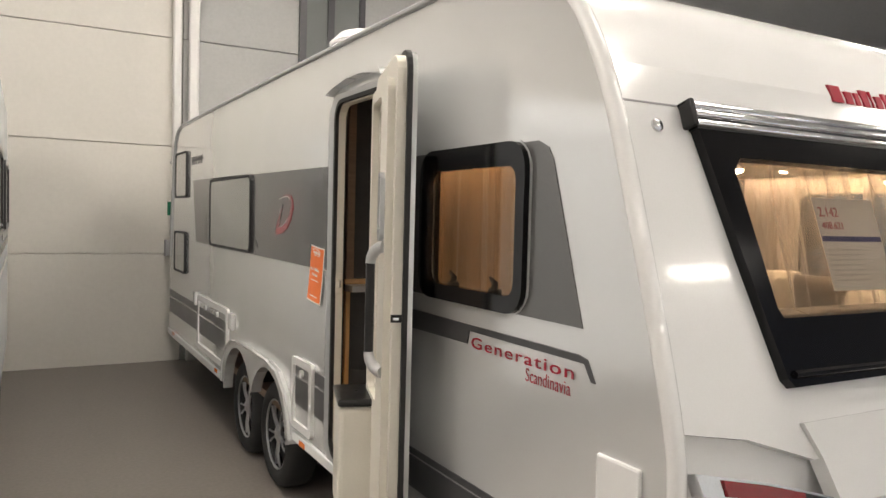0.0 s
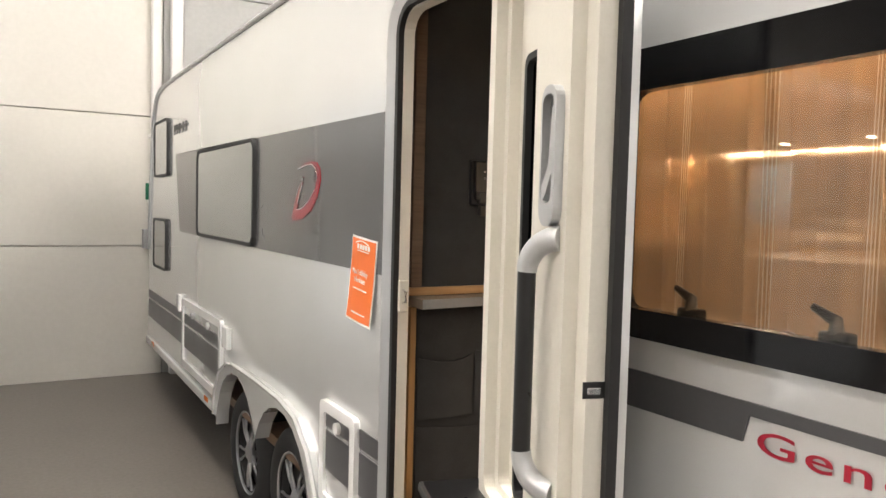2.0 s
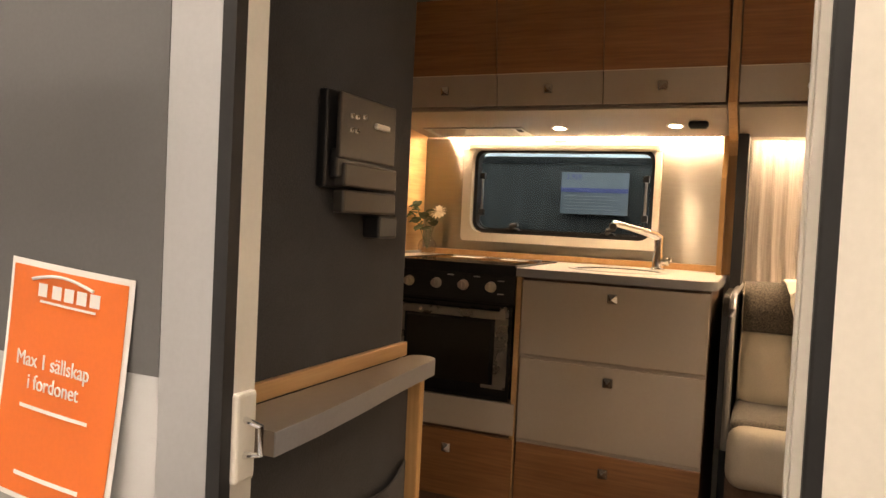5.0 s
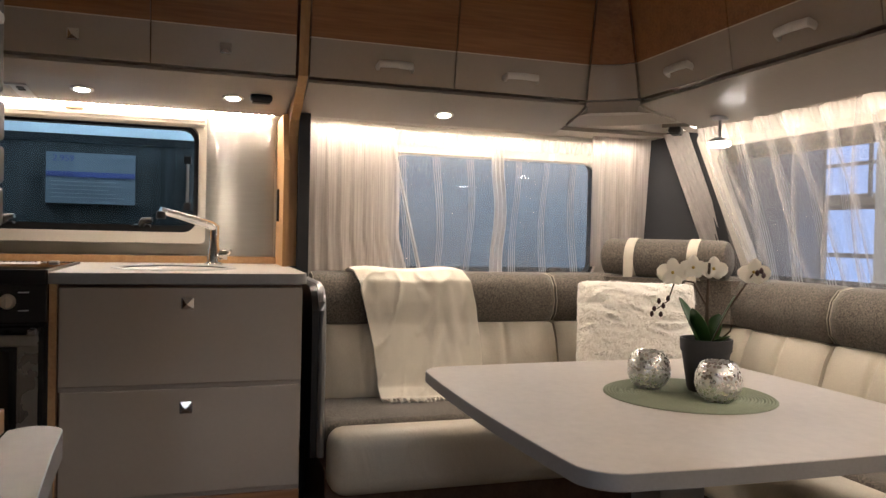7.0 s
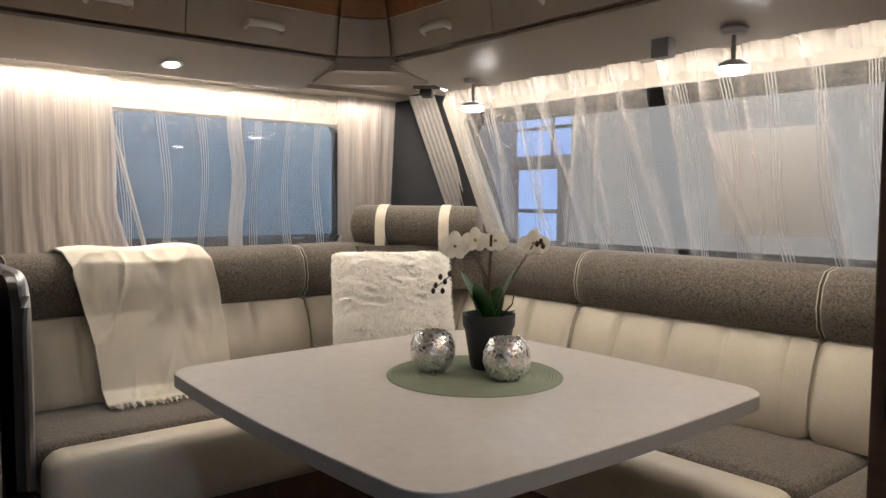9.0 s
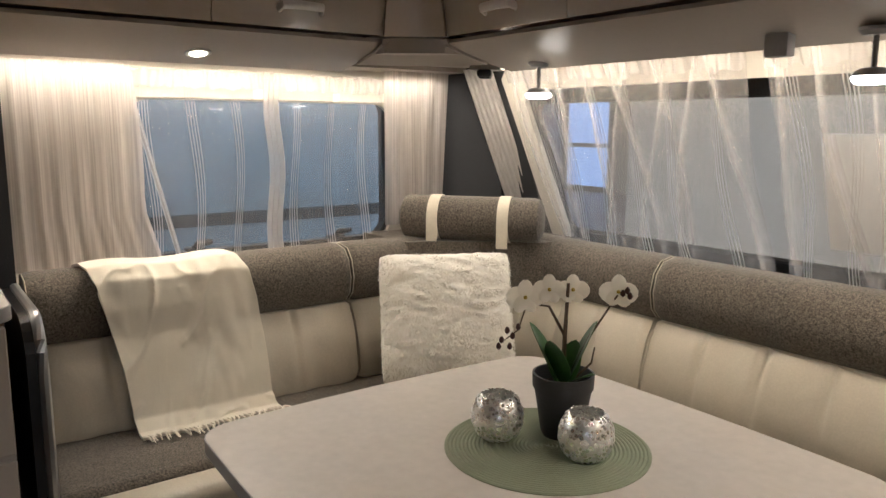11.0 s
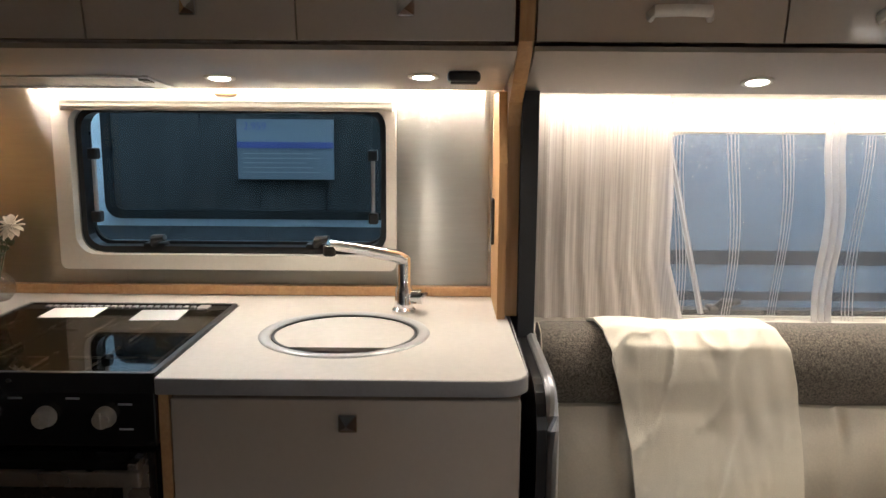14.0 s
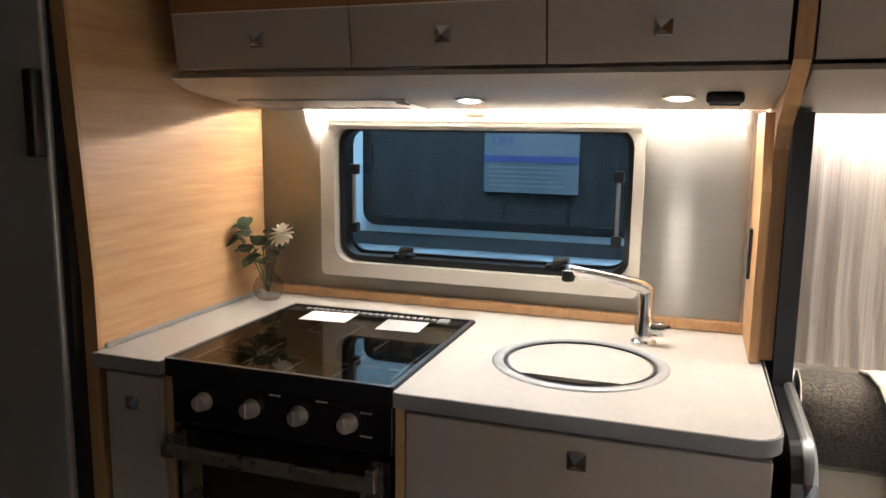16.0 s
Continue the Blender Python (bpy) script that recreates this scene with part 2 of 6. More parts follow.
    matgreen=mat("sage_green_cord", (0.30, 0.335, 0.24), 0.85, 0, 0.06, 30, 300, 0.4),
    pot=mat("anthracite_pot", (0.042, 0.042, 0.046), 0.6, 0, 0.1, 30, 200, 0.1),
    mercury=mat("cracked_mercury_glass", (0.95, 0.95, 0.94), 0.12, 0.82, dark=(0.74, 0.73, 0.71), scale=60, fine=160, bump=0.3),
    leaf=mat("orchid_leaf", (0.040, 0.11, 0.022), 0.35, 0, 0.2, 20, 90, 0.1),
    leafdull=mat("eucalyptus_leaf", (0.085, 0.125, 0.075), 0.6, 0, 0.2, 20),
    petal=cloth("white_petal", (0.90, 0.88, 0.82), 0.0),
    stem=mat("brown_stem", (0.08, 0.05, 0.03), 0.6, 0, 0.2, 40),
    bud=mat("dark_red_bud", (0.05, 0.012, 0.012), 0.5, 0, 0.2, 60),
    yellow=mat("yellow_flower_heart", (0.55, 0.40, 0.06), 0.6, 0, 0.1, 60),
    soil=mat("dark_soil", (0.02, 0.015, 0.01), 0.95, 0, 0.3, 60, 200, 0.6),
    vase=glass("vase_glass", (0.86, 0.87, 0.86), 0.02, 0.10),
    lino=wood("dark_oak_floor", (0.16, 0.10, 0.06), (0.10, 0.06, 0.035), "y", 0.45),
    roofing=mat("cream_ceiling_lining", (0.66, 0.62, 0.55), 0.6, 0, 0.03, 6),
    fridge=mat("dark_silver_fridge_front", (0.55, 0.53, 0.51), 0.42, 0.5, 0.05, 4),
)



def crackled(m):
    """Small silvered cells with cracks between them."""
    n, l = m.node_tree.nodes, m.node_tree.links
    b = n["Principled BSDF"]
    v = n.new("ShaderNodeTexVoronoi")
    v.inputs["Scale"].default_value = 130
    g = n.new("ShaderNodeNewGeometry")
    l.new(g.outputs["Position"], v.inputs["Vector"])
    bp = n.new("ShaderNodeBump")
    bp.inputs["Strength"].default_value, bp.inputs["Distance"].default_value = 0.55, 0.0016
    l.new(v.outputs["Distance"], bp.inputs["Height"])
    l.new(bp.outputs[0], b.inputs["Normal"])
    r = n.new("ShaderNodeMapRange")
    r.inputs["From Max"].default_value = 0.6
    r.inputs["To Min"].default_value, r.inputs["To Max"].default_value = 0.08, 0.32
    l.new(v.outputs["Distance"], r.inputs[0])
    l.new(r.outputs[0], b.inputs["Roughness"])


def wrinkled(m, scale, stretch, strength, dist):
    """Broad soft folds on top of the fine relief."""
    n, l = m.node_tree.nodes, m.node_tree.links
    b = n["Principled BSDF"]
    g, mp, t, bp = n.new("ShaderNodeNewGeometry"), n.new("ShaderNodeMapping"), n.new("ShaderNodeTexNoise"), n.new("ShaderNodeBump")
    mp.inputs["Scale"].default_value = stretch
    t.inputs["Scale"].default_value, t.inputs["Detail"].default_value, t.inputs["Distortion"].default_value = scale, 3, 0.6
    bp.inputs["Strength"].default_value, bp.inputs["Distance"].default_value = strength, dist
    l.new(g.outputs["Position"], mp.inputs[0])
    l.new(mp.outputs[0], t.inputs["Vector"])
    l.new(t.outputs[0], bp.inputs["Height"])
    for k in list(b.inputs["Normal"].links):
        l.new(k.from_socket, bp.inputs["Normal"])
    l.new(bp.outputs[0], b.inputs["Normal"])


crackled(M["mercury"])
wrinkled(M["leather"], 7, (1.2, 1.2, 0.8), 0.45, 0.012)
sb = M["splash"].node_tree
grain = sb.nodes.new("ShaderNodeCombineXYZ")
grain.inputs[2].default_value = 1.0
sb.nodes["Principled BSDF"].inputs["Anisotropic"].default_value = 1.0
sb.links.new(grain.outputs[0], sb.nodes["Principled BSDF"].inputs["Tangent"])
wrinkled(M["wool"], 6, (1, 1.5, 0.6), 0.35, 0.012)
wrinkled(M["fur"], 16, (1, 1, 2.6), 0.16, 0.010)
wrinkled(M["tweed"], 12, (1, 1, 1), 0.25, 0.008)

# ---- building tools ----


def box(bm, x0, x1, y0, y1, z0, z1, bevel=0.0, seg=2):
    r = bmesh.ops.create_cube(bm, size=1.0, matrix=Matrix.LocRotScale(((x0 + x1) / 2, (y0 + y1) / 2, (z0 + z1) / 2), None, (abs(x1 - x0), abs(y1 - y0), abs(z1 - z0))))
    if bevel:
        e = list({e for v in r["verts"] for e in v.link_edges})
        bmesh.ops.bevel(bm, geom=e, offset=bevel, segments=seg, profile=0.5, affect="EDGES")
    return bm


def bx(*a, **k):
    return box(bmesh.new(), *a, **k)


def rrect(a0, a1, b0, b1, r, n=5):
    out = []
    for ca, cb, s in ((a1 - r, b1 - r, 0), (a0 + r, b1 - r, 90), (a0 + r, b0 + r, 180), (a1 - r, b0 + r, 270)):
        for i in range(n + 1):
            w = radians(s + 90 * i / n)
            out.append((ca + r * math.cos(w), cb + r * math.sin(w)))
    return out


def plate(outline, holes, axis, d0, d1, bm=None):
    """A flat plate, with holes right through it, square to an axis, from d0 to d1."""
    b = bm or bmesh.new()

    def place(p, d):
        return (d, p[0], p[1]) if axis == "x" else (p[0], d, p[1]) if axis == "y" else (p[0], p[1], d)

    edges = []
    for loop in (outline, *holes):
        vs = [b.verts.new(place(p, d0)) for p in loop]
        edges += [b.edges.new((vs[i], vs[(i + 1) % len(vs)])) for i in range(len(vs))]
    f = [g for g in bmesh.ops.triangle_fill(b, use_beauty=True, use_dissolve=False, edges=edges)["geom"] if isinstance(g, bmesh.types.BMFace)]
    ex = bmesh.ops.extrude_face_region(b, geom=f)["geom"]
    off = Vector(place((0, 0), d1 - d0))
    for v in ex:
        if isinstance(v, bmesh.types.BMVert):
            v.co += off
    bmesh.ops.recalc_face_normals(b, faces=b.faces[:])
    return b


def tube(points, r, n=8, bm=None, close=True):
    b = bm or bmesh.new()
    pts = [Vector(p) for p in points]
    rings = []
    up = Vector((0.3, 0.2, 1)).normalized()
    for i, p in enumerate(pts):
        d = (pts[min(i + 1, len(pts) - 1)] - pts[max(i - 1, 0)]).normalized()
        s = d.cross(up)
        s = s.normalized() if s.length > 0.01 else d.orthogonal().normalized()
        u = s.cross(d)
        rad = r[i] if isinstance(r, (list, tuple)) else r
        rings.append([b.verts.new(p + rad * (math.cos(2 * math.pi * k / n) * s + math.sin(2 * math.pi * k / n) * u)) for k in range(n)])
    for a, c in zip(rings, rings[1:]):
        for k in range(n):
            b.faces.new((a[k], a[(k + 1) % n], c[(k + 1) % n], c[k]))
    if close:
        b.faces.new(rings[0][::-1])
        b.faces.new(rings[-1])
    bmesh.ops.recalc_face_normals(b, faces=b.faces[:])
    return b


def lathe(profile, n=32, bm=None, at=(0, 0, 0), cap=False):
    b = bm or bmesh.new()
    rings = []
    for r, z in profile:
        rings.append([b.verts.new((at[0] + r * math.cos(2 * math.pi * k / n), at[1] + r * math.sin(2 * math.pi * k / n), at[2] + z)) for k in range(n)])
    for a, c in zip(rings, rings[1:]):
        for k in range(n):
            b.faces.new((a[k], a[(k + 1) % n], c[(k + 1) % n], c[k]))
    for ring in (rings[0], rings[-1]):
        if cap and (ring[0].co - ring[n // 2].co).length > 0.004:
            b.faces.new(ring)
    bmesh.ops.recalc_face_normals(b, faces=b.faces[:])
    return b


def sheet(fn, nu, nv, bm=None):
    """A surface from fn(u, v), both from 0 to 1."""
    b = bm or bmesh.new()
    g = [[b.verts.new(fn(i / nu, j / nv)) for j in range(nv + 1)] for i in range(nu + 1)]
    for i in range(nu):
        for j in range(nv):
            b.faces.new((g[i][j], g[i + 1][j], g[i + 1][j + 1], g[i][j + 1]))
    return b


def thicken(bm, d):
    bmesh.ops.recalc_face_normals(bm, faces=bm.faces[:])
    bmesh.ops.solidify(bm, geom=bm.faces[:], thickness=d)
    return bm


def moved(bm, m):
    bmesh.ops.transform(bm, matrix=m, verts=bm.verts[:])
    return bm


def part(name, bm, material, parent=None, label="", smooth=False):
    me = bpy.data.meshes.new(name)
    for f in bm.faces:
        f.smooth = smooth
    bm.to_mesh(me)
    bm.free()
    me.materials.append(M[material])
    if smooth:
        me.set_sharp_from_angle(angle=radians(40))
    ob = new(name, me)
    if parent:
        ob.parent = parent
    if label:
        ob["label"] = label
    return ob


def thing(name, label, category, group="", kind="", at=(0, 0, 0)):
    ob = new(name)
    ob.empty_display_size = 0.1
    ob.location = at
    return tagged(ob, label, category, group, kind)


def solo(name, bm, material, label, category, group="", kind="", smooth=False):
    return tagged(part(name, bm, material, None, "", smooth), label, category, group, kind)


def lettering(name, words, size, material, m, parent, label="", squeeze=1.0, depth=0.0005, spacing=1.0, thin=0.0):
    c = bpy.data.curves.new(name, "FONT")
    c.body, c.size, c.extrude = words, size, depth
    c.space_character, c.offset = spacing, thin
    tmp = bpy.data.objects.new(name, c)
    scene.collection.objects.link(tmp)
    dg = bpy.context.evaluated_depsgraph_get()
    me = bpy.data.meshes.new_from_object(tmp.evaluated_get(dg))
    bpy.data.objects.remove(tmp)
    me.transform(m @ Matrix.Diagonal((squeeze, 1, 1, 1)))
    me.materials.clear()
    me.materials.append(M[material])
    ob = new(name, me)
    ob.parent = parent
    if label:
        ob["label"] = label
    return ob


# writing on the door side: reads towards -y, faces -x
def on_side(y, z, x=-0.004, lean=0):
    return Matrix.Translation((x, y, z)) @ Matrix(((0, 0, -1, 0), (-1, 0, 0, 0), (0, 1, 0, 0), (0, 0, 0, 1))) @ pose(0, 0, 0, 0, 0, lean)


# ---- hall ----
S = dict(kind="structure")
solo("floor", bx(-14, 16, -16, 5.42, -0.2, 0), "concrete", "sealed grey-brown hall floor", "floor", **S)
wall = thing("wall_rear", "cream sandwich panel wall behind the caravan", "wall", **S)
for i, (z0, z1) in enumerate(((0.0, 1.198), (1.206, 2.388), (2.396, 3.58), (3.588, 4.78), (4.788, 6.4))):
    for x0, x1 in ((-14, 0.195), (0.203, 16)):
        part("panel", bx(x0, x1, 5.42, 5.52, z0, z1, bevel=0.006), "panel" if x1 < 1 else "steel", wall)
part("backing", bx(-14, 16, 5.47, 5.56, 0, 6.4), "panel", wall)
solo("wall_side", bx(-14.2, -14, -16, 5.56, 0, 6.4), "panel", "cream hall side wall", "wall", **S)
solo("wall_far_side", bx(16, 16.2, -16, 5.56, 0, 6.4), "steel", "grey hall side wall", "wall", **S)
solo("wall_front", bx(-14, 16, -16.2, -16, 0, 6.4), "panel", "cream hall front wall", "wall", **S)
solo("ceiling", bx(-14, 16, -16.2, 5.56, 6.4, 6.6), "hallroof", "grey ribbed hall roof", "ceiling", **S)
fwin = thing("window_hall_front", "large glazed hall front with blue dusk outside", "window", **S)
for k in range(3):
    for z0, z1 in ((2.90, 3.62), (3.72, 4.85)):
        part("pane", bx(11.5 + 1.5 * k, 12.9 + 1.5 * k, -15.995, -15.985, z0, z1), "daylight", fwin)
    part("mullion", bx(11.4 + 1.5 * k, 11.5 + 1.5 * k, -16.0, -15.93, 2.8, 4.95), "steel", fwin)
part("transom", bx(11.4, 15.9, -15.98, -15.94, 3.62, 3.72), "steel", fwin)
part("door_pane", bx(14.3, 15.8, -15.995, -15.985, 0.15, 2.55), "daylight", fwin)
for z in (0.1, 1.3, 2.55):
    part("door_rail", bx(14.2, 15.9, -15.99, -15.94, z - 0.06, z + 0.06), "steel", fwin)
win = thing("window_hall", "tall dark window high in the hall wall", "window", **S)
part("window_frame", plate(rrect(1.52, 2.35, 3.0, 5.6, 0.01, 1), [rrect(1.60, 1.87, 3.08, 5.52, 0.005, 1), rrect(1.95, 2.28, 3.08, 5.52, 0.005, 1)], "y", 5.36, 5.42), "stripe", win)
part("pane", bx(1.6, 2.28, 5.395, 5.405, 3.08, 5.52), "blindglass", win)
for x0, x1, nm in ((0.085, 0.17, 1), (0.25, 0.36, 2)):
    post = thing("wall_pipe", "white enamelled vertical wall duct", "pipe", "ducts on the hall wall")
    part("duct", bx(x0, x1, 5.30, 5.38, 0.0 if nm == 2 else 1.35, 6.4, bevel=0.02, seg=3), "pipe", post, smooth=True)
    for z in (2.2, 4.0):
        part("clamp", bx(x0 - 0.01, x1 + 0.01, 5.292, 5.42, z, z + 0.03, bevel=0.003), "pipe", post)
sg = thing("wall_sign", "small green sign on the wall duct", "sign")
part("plate", bx(0.03, 0.15, 5.27, 5.285, 1.63, 1.78, bevel=0.003), "green", sg)
part("holder", bx(0.05, 0.13, 5.285, 5.30, 1.60, 1.80), "pipe", sg)
solo("wall_socket", bx(0.02, 0.12, 5.34, 5.42, 1.18, 1.36, bevel=0.008), "edge", "grey wall socket box", "socket", smooth=True)
# rows -2.6 and 0.2 are added, unseen, to brighten both sides of the caravan
for ly in (-12.0, -8.0, -4.3, -2.6, -1.0, 0.2, 1.4):
    for lx in (-5.2, -0.9, 2.0) if ly == 0.2 else (-5.2, 2.0) if ly == -2.6 else (-9.5, -5.2, 3.0, 8.0) if ly == -4.3 else (-9.5, -5.2, -0.9, 2.0, 8.0):
        lamp = thing("hall_lamp", "long white ceiling light fitting of the hall", "ceiling light", "hall lights")
        part("housing", bx(lx - 0.7, lx + 0.7, ly - 0.10, ly + 0.10, 5.22, 5.32, bevel=0.01), "pipe", lamp)
        part("diffuser", bx(lx - 0.68, lx + 0.68, ly - 0.08, ly + 0.08, 5.19, 5.222), "lamp", lamp)
        part("hanger", bx(lx - 0.01, lx + 0.01, ly - 0.01, ly + 0.01, 5.32, 6.4), "edge", lamp)

# ---- the caravan's shell ----
van = thing("caravan", "silver-white twin-axle touring caravan with grey decals and open door", "caravan")
PROFILE = [(-2.10, 0.46), (-2.125, 1.05), (-2.09, 1.25), (-1.962, 1.67), (-1.870, 1.95), (-1.803, 2.12), (-1.70, 2.29), (-1.60, 2.385), (-1.45, 2.45), (-1.2, 2.49),
           (0, 2.50), (2.0, 2.505), (4.15, 2.505), (4.40, 2.485), (4.55, 2.42), (4.64, 2.28), (4.70, 2.05), (4.86, 1.2), (4.93, 0.42)]


def arc(cy, cz, r, a0, a1, n):
    return [(cy + r * math.cos(radians(a0 + (a1 - a0) * i / n)), cz + r * math.sin(radians(a0 + (a1 - a0) * i / n))) for i in range(n + 1)]


def eased(points, rounds=2):
    """The same line with its corners cut, so that it bends evenly."""
    for _ in range(rounds):
        cut = [points[0]]
        for a, c in zip(points, points[1:]):
            cut += [(a[0] * 0.75 + c[0] * 0.25, a[1] * 0.75 + c[1] * 0.25), (a[0] * 0.25 + c[0] * 0.75, a[1] * 0.25 + c[1] * 0.75)]
        points = cut + [points[-1]]
    return points


OUTLINE = eased(PROFILE)
WY, WZ, WR = (1.13, 1.86), 0.325, 0.325
ARCH = [(2.26, 0.42)] + arc(1.86, 0.34, 0.40, 5, 155, 10) + arc(1.13, 0.34, 0.40, 25, 175, 10) + [(0.73, 0.44)]
DOOR = rrect(-0.475, 0.108, 0.50, 2.235, 0.09)
SIDEWIN = rrect(-1.50, -0.85, 1.41, 1.915, 0.075)
part("side_wall", plate(OUTLINE + ARCH, [DOOR, SIDEWIN], "x", 0.0, 0.034), "silver", van)
KWIN = rrect(0.02, 0.795, 1.55, 1.93, 0.06)
DWIN = rrect(-1.525, -0.66, 1.40, 1.90, 0.07)
part("far_wall", plate(OUTLINE, [KWIN, DWIN], "x", 2.466, 2.50), "silver", van)


def skin(points, x0, x1, d):
    """A bent panel that follows a profile, from x0 to x1, d thick on its inner side."""
    b = bmesh.new()
    inner = []
    for i, p in enumerate(points):
        a, c = points[max(i - 1, 0)], points[min(i + 1, len(points) - 1)]
        t = Vector((c[0] - a[0], c[1] - a[1])).normalized()
        inner.append((p[0] + t.y * d, p[1] - t.x * d))
    loop = list(points) + inner[::-1]
    return plate(loop, [], "x", x0, x1, b)


part("roof", skin(eased([(-1.80, 2.12)] + PROFILE[6:15]), 0.034, 2.466, 0.03), "white", van, smooth=True)
part("rear_wall", skin(PROFILE[14:], 0.034, 2.466, 0.03), "white", van, smooth=True)
part("front_lower_panel", skin(eased([(-2.09, 0.46), (-2.105, 1.0), (-2.095, 1.13), (-2.10, 1.21)]), 0.0, 2.5, 0.03), "white", van, smooth=True)
SLOPE = math.degrees(math.atan2(0.30, 0.91))
fy0, fz0, fy1, fz1 = -2.10, 1.21, -1.80, 2.12
flen = math.hypot(fy1 - fy0, fz1 - fz0)
FRONT = Matrix.Translation((0, fy0, fz0)) @ pose(0, 0, 0, -SLOPE)
FWIN = [(0.455, 0.13), (2.045, 0.13), (2.13, 0.76), (2.06, 0.80), (0.44, 0.80), (0.37, 0.76)]
part("front_panel", moved(plate([(0, 0), (2.5, 0), (2.5, flen), (0, flen)], [FWIN], "y", 0.0, 0.035), FRONT), "white", van)
for x0, x1 in ((0.03, 0.254), (2.246, 2.47)):
    part("front_seam", moved(bx(x0, x1, -0.002, 0.003, 0.843, 0.848), FRONT), "edge", van)
NOSE = eased([(y + 0.006, z) for y, z in PROFILE[:10]])
part("corner_fillet", skin(eased(PROFILE[:10]), -0.003, 0.030, 0.06), "silver", van, "silver side panel edge", True)
for x in (0.0175, 2.4825):
    part("corner_trim", tube([(x, y, z) for y, z in NOSE], 0.0245, 20), "white", van, "white moulded corner trim", True)
part("roof_rail", tube([(-0.006, y, z + 0.004) for y, z in eased(PROFILE[8:18])], 0.012, 8), "trimgrey", van, "grey metal roof edge rail", True)
part("skirt_rail", bx(-0.016, 0.03, -2.05, 0.72, 0.42, 0.475, bevel=0.008), "white", van)
part("skirt_rail", bx(-0.016, 0.03, 2.27, 4.90, 0.395, 0.455, bevel=0.008), "white", van)
part("chassis", bx(0.25, 2.25, -1.9, 4.8, 0.34, 0.44), "black", van, "dark underbody")
trim = [(2.33, 0.42)] + [(2.30, 0.56), (2.20, 0.69), (2.04, 0.765), (1.86, 0.785), (1.5, 0.79), (1.13, 0.785), (0.93, 0.755), (0.78, 0.66), (0.69, 0.52), (0.66, 0.42)]
part("wheel_arch", plate(trim + ARCH[::-1], [], "x", -0.035, 0.0), "silver", van, "moulded double wheel arch trim")
part("wheel_arch_edge", tube([(-0.034, y, z) for y, z in trim], 0.012, 6), "silver", van, smooth=True)
part("wheel_well", plate([(0.6, 0.40), (2.4, 0.40), (2.4, 0.80), (0.6, 0.80)], [], "x", 0.30, 0.32), "black", van)
part("wheel_well_top", bx(0.034, 0.32, 0.6, 2.4, 0.80, 0.82), "black", van)
for wy in WY:
    wheel = part("wheel", bx(0.06, 0.20, wy - 0.05, wy + 0.05, WZ - 0.05, WZ + 0.05), "black", van)
    turn = Matrix.Translation((0.02, wy, WZ)) @ pose(0, 0, 0, 0, 90, 0)
    part("tyre", moved(lathe([(0.215, 0.01), (0.24, -0.005), (0.29, 0.0), (0.315, 0.02), (WR, 0.05), (WR, 0.13), (0.315, 0.17), (0.29, 0.185), (0.215, 0.185)], 40), turn), "tyre", wheel, smooth=True)
    rim = bmesh.new()
    lathe([(0.218, 0.012), (0.210, 0.008), (0.204, 0.014), (0.206, 0.022), (0.218, 0.024)], 40, rim)
    lathe([(0.0005, 0.012), (0.035, 0.012), (0.055, 0.025), (0.055, 0.06), (0.0005, 0.06)], 20, rim)
    for k in range(5):
        for dk in (-8, 8):
            w = radians(72 * k + dk)
            w2 = radians(72 * k + dk * 1.25)
            tube([(0.045 * math.cos(w), 0.045 * math.sin(w), 0.03), (0.12 * math.cos(w2), 0.12 * math.sin(w2), 0.022), (0.2 * math.cos(w2), 0.2 * math.sin(w2), 0.03)], [0.010, 0.006, 0.008], 6, rim)
    part("rim", moved(rim, turn), "alu", wheel, "silver five-twin-spoke alloy rim", True)
    part("rim_well", moved(lathe([(0.216, 0.024), (0.20, 0.03), (0.192, 0.06), (0.216, 0.07)], 36), turn), "rimdark", wheel, "dark rim well", True)
    # black disc stands in for the shade behind the spokes, no brake part
    part("spoke_shade_disc", moved(lathe([(0.0005, 0.075), (0.2, 0.075), (0.2, 0.09), (0.0005, 0.09)], 24), turn), "black", wheel)

# decals and small fittings on the door side
part("decal_band", plate([(0.192, 1.406), (0.192, 1.926), (3.672, 1.958), (3.505, 1.414)], [rrect(1.62, 2.90, 1.41, 1.945, 0.06)], "x", -0.004, 0.0), "band", van, "dark grey decal band")
part("decal_band", plate([(-0.50, 1.397), (-1.776, 1.397), (-1.625, 1.86), (-1.60, 1.90), (-1.55, 1.922), (-0.50, 1.922)], [rrect(-1.525, -0.83, 1.385 + 0.016, 1.918, 0.08)], "x", -0.004, 0.0), "band", van, "dark grey decal band")
part("decal_stripe", plate([(-0.48, 1.253), (-0.48, 1.331), (-1.762, 1.324), (-1.800, 1.316), (-1.834, 1.258), (-1.818, 1.258), (-1.788, 1.303), (-1.187, 1.305), (-1.175, 1.260)], [], "x", -0.004, 0.0), "stripe", van, "charcoal decal stripe")
for y0, y1 in ((0.19, 0.35), (0.36, 0.67), (2.34, 3.32), (3.34, 4.84)):
    part("decal_stripe", bx(-0.0035, 0, y0, y1, 0.80, 0.865), "stripe", van, "charcoal decal stripe")
    part("decal_stripe", bx(-0.0035, 0, y0, y1, 0.635, 0.785), "stripe", van, "charcoal decal stripe")
lettering("lettering", "Generation", 0.053, "redtext", on_side(-1.20, 1.252), van, "red lettering", 1.95, spacing=1.16, thin=0.0003)
lettering("lettering", "Scandinavia", 0.058, "redtext", on_side(-1.520, 1.203), van, "thin red lettering", 0.76, spacing=1.06, thin=-0.0003)
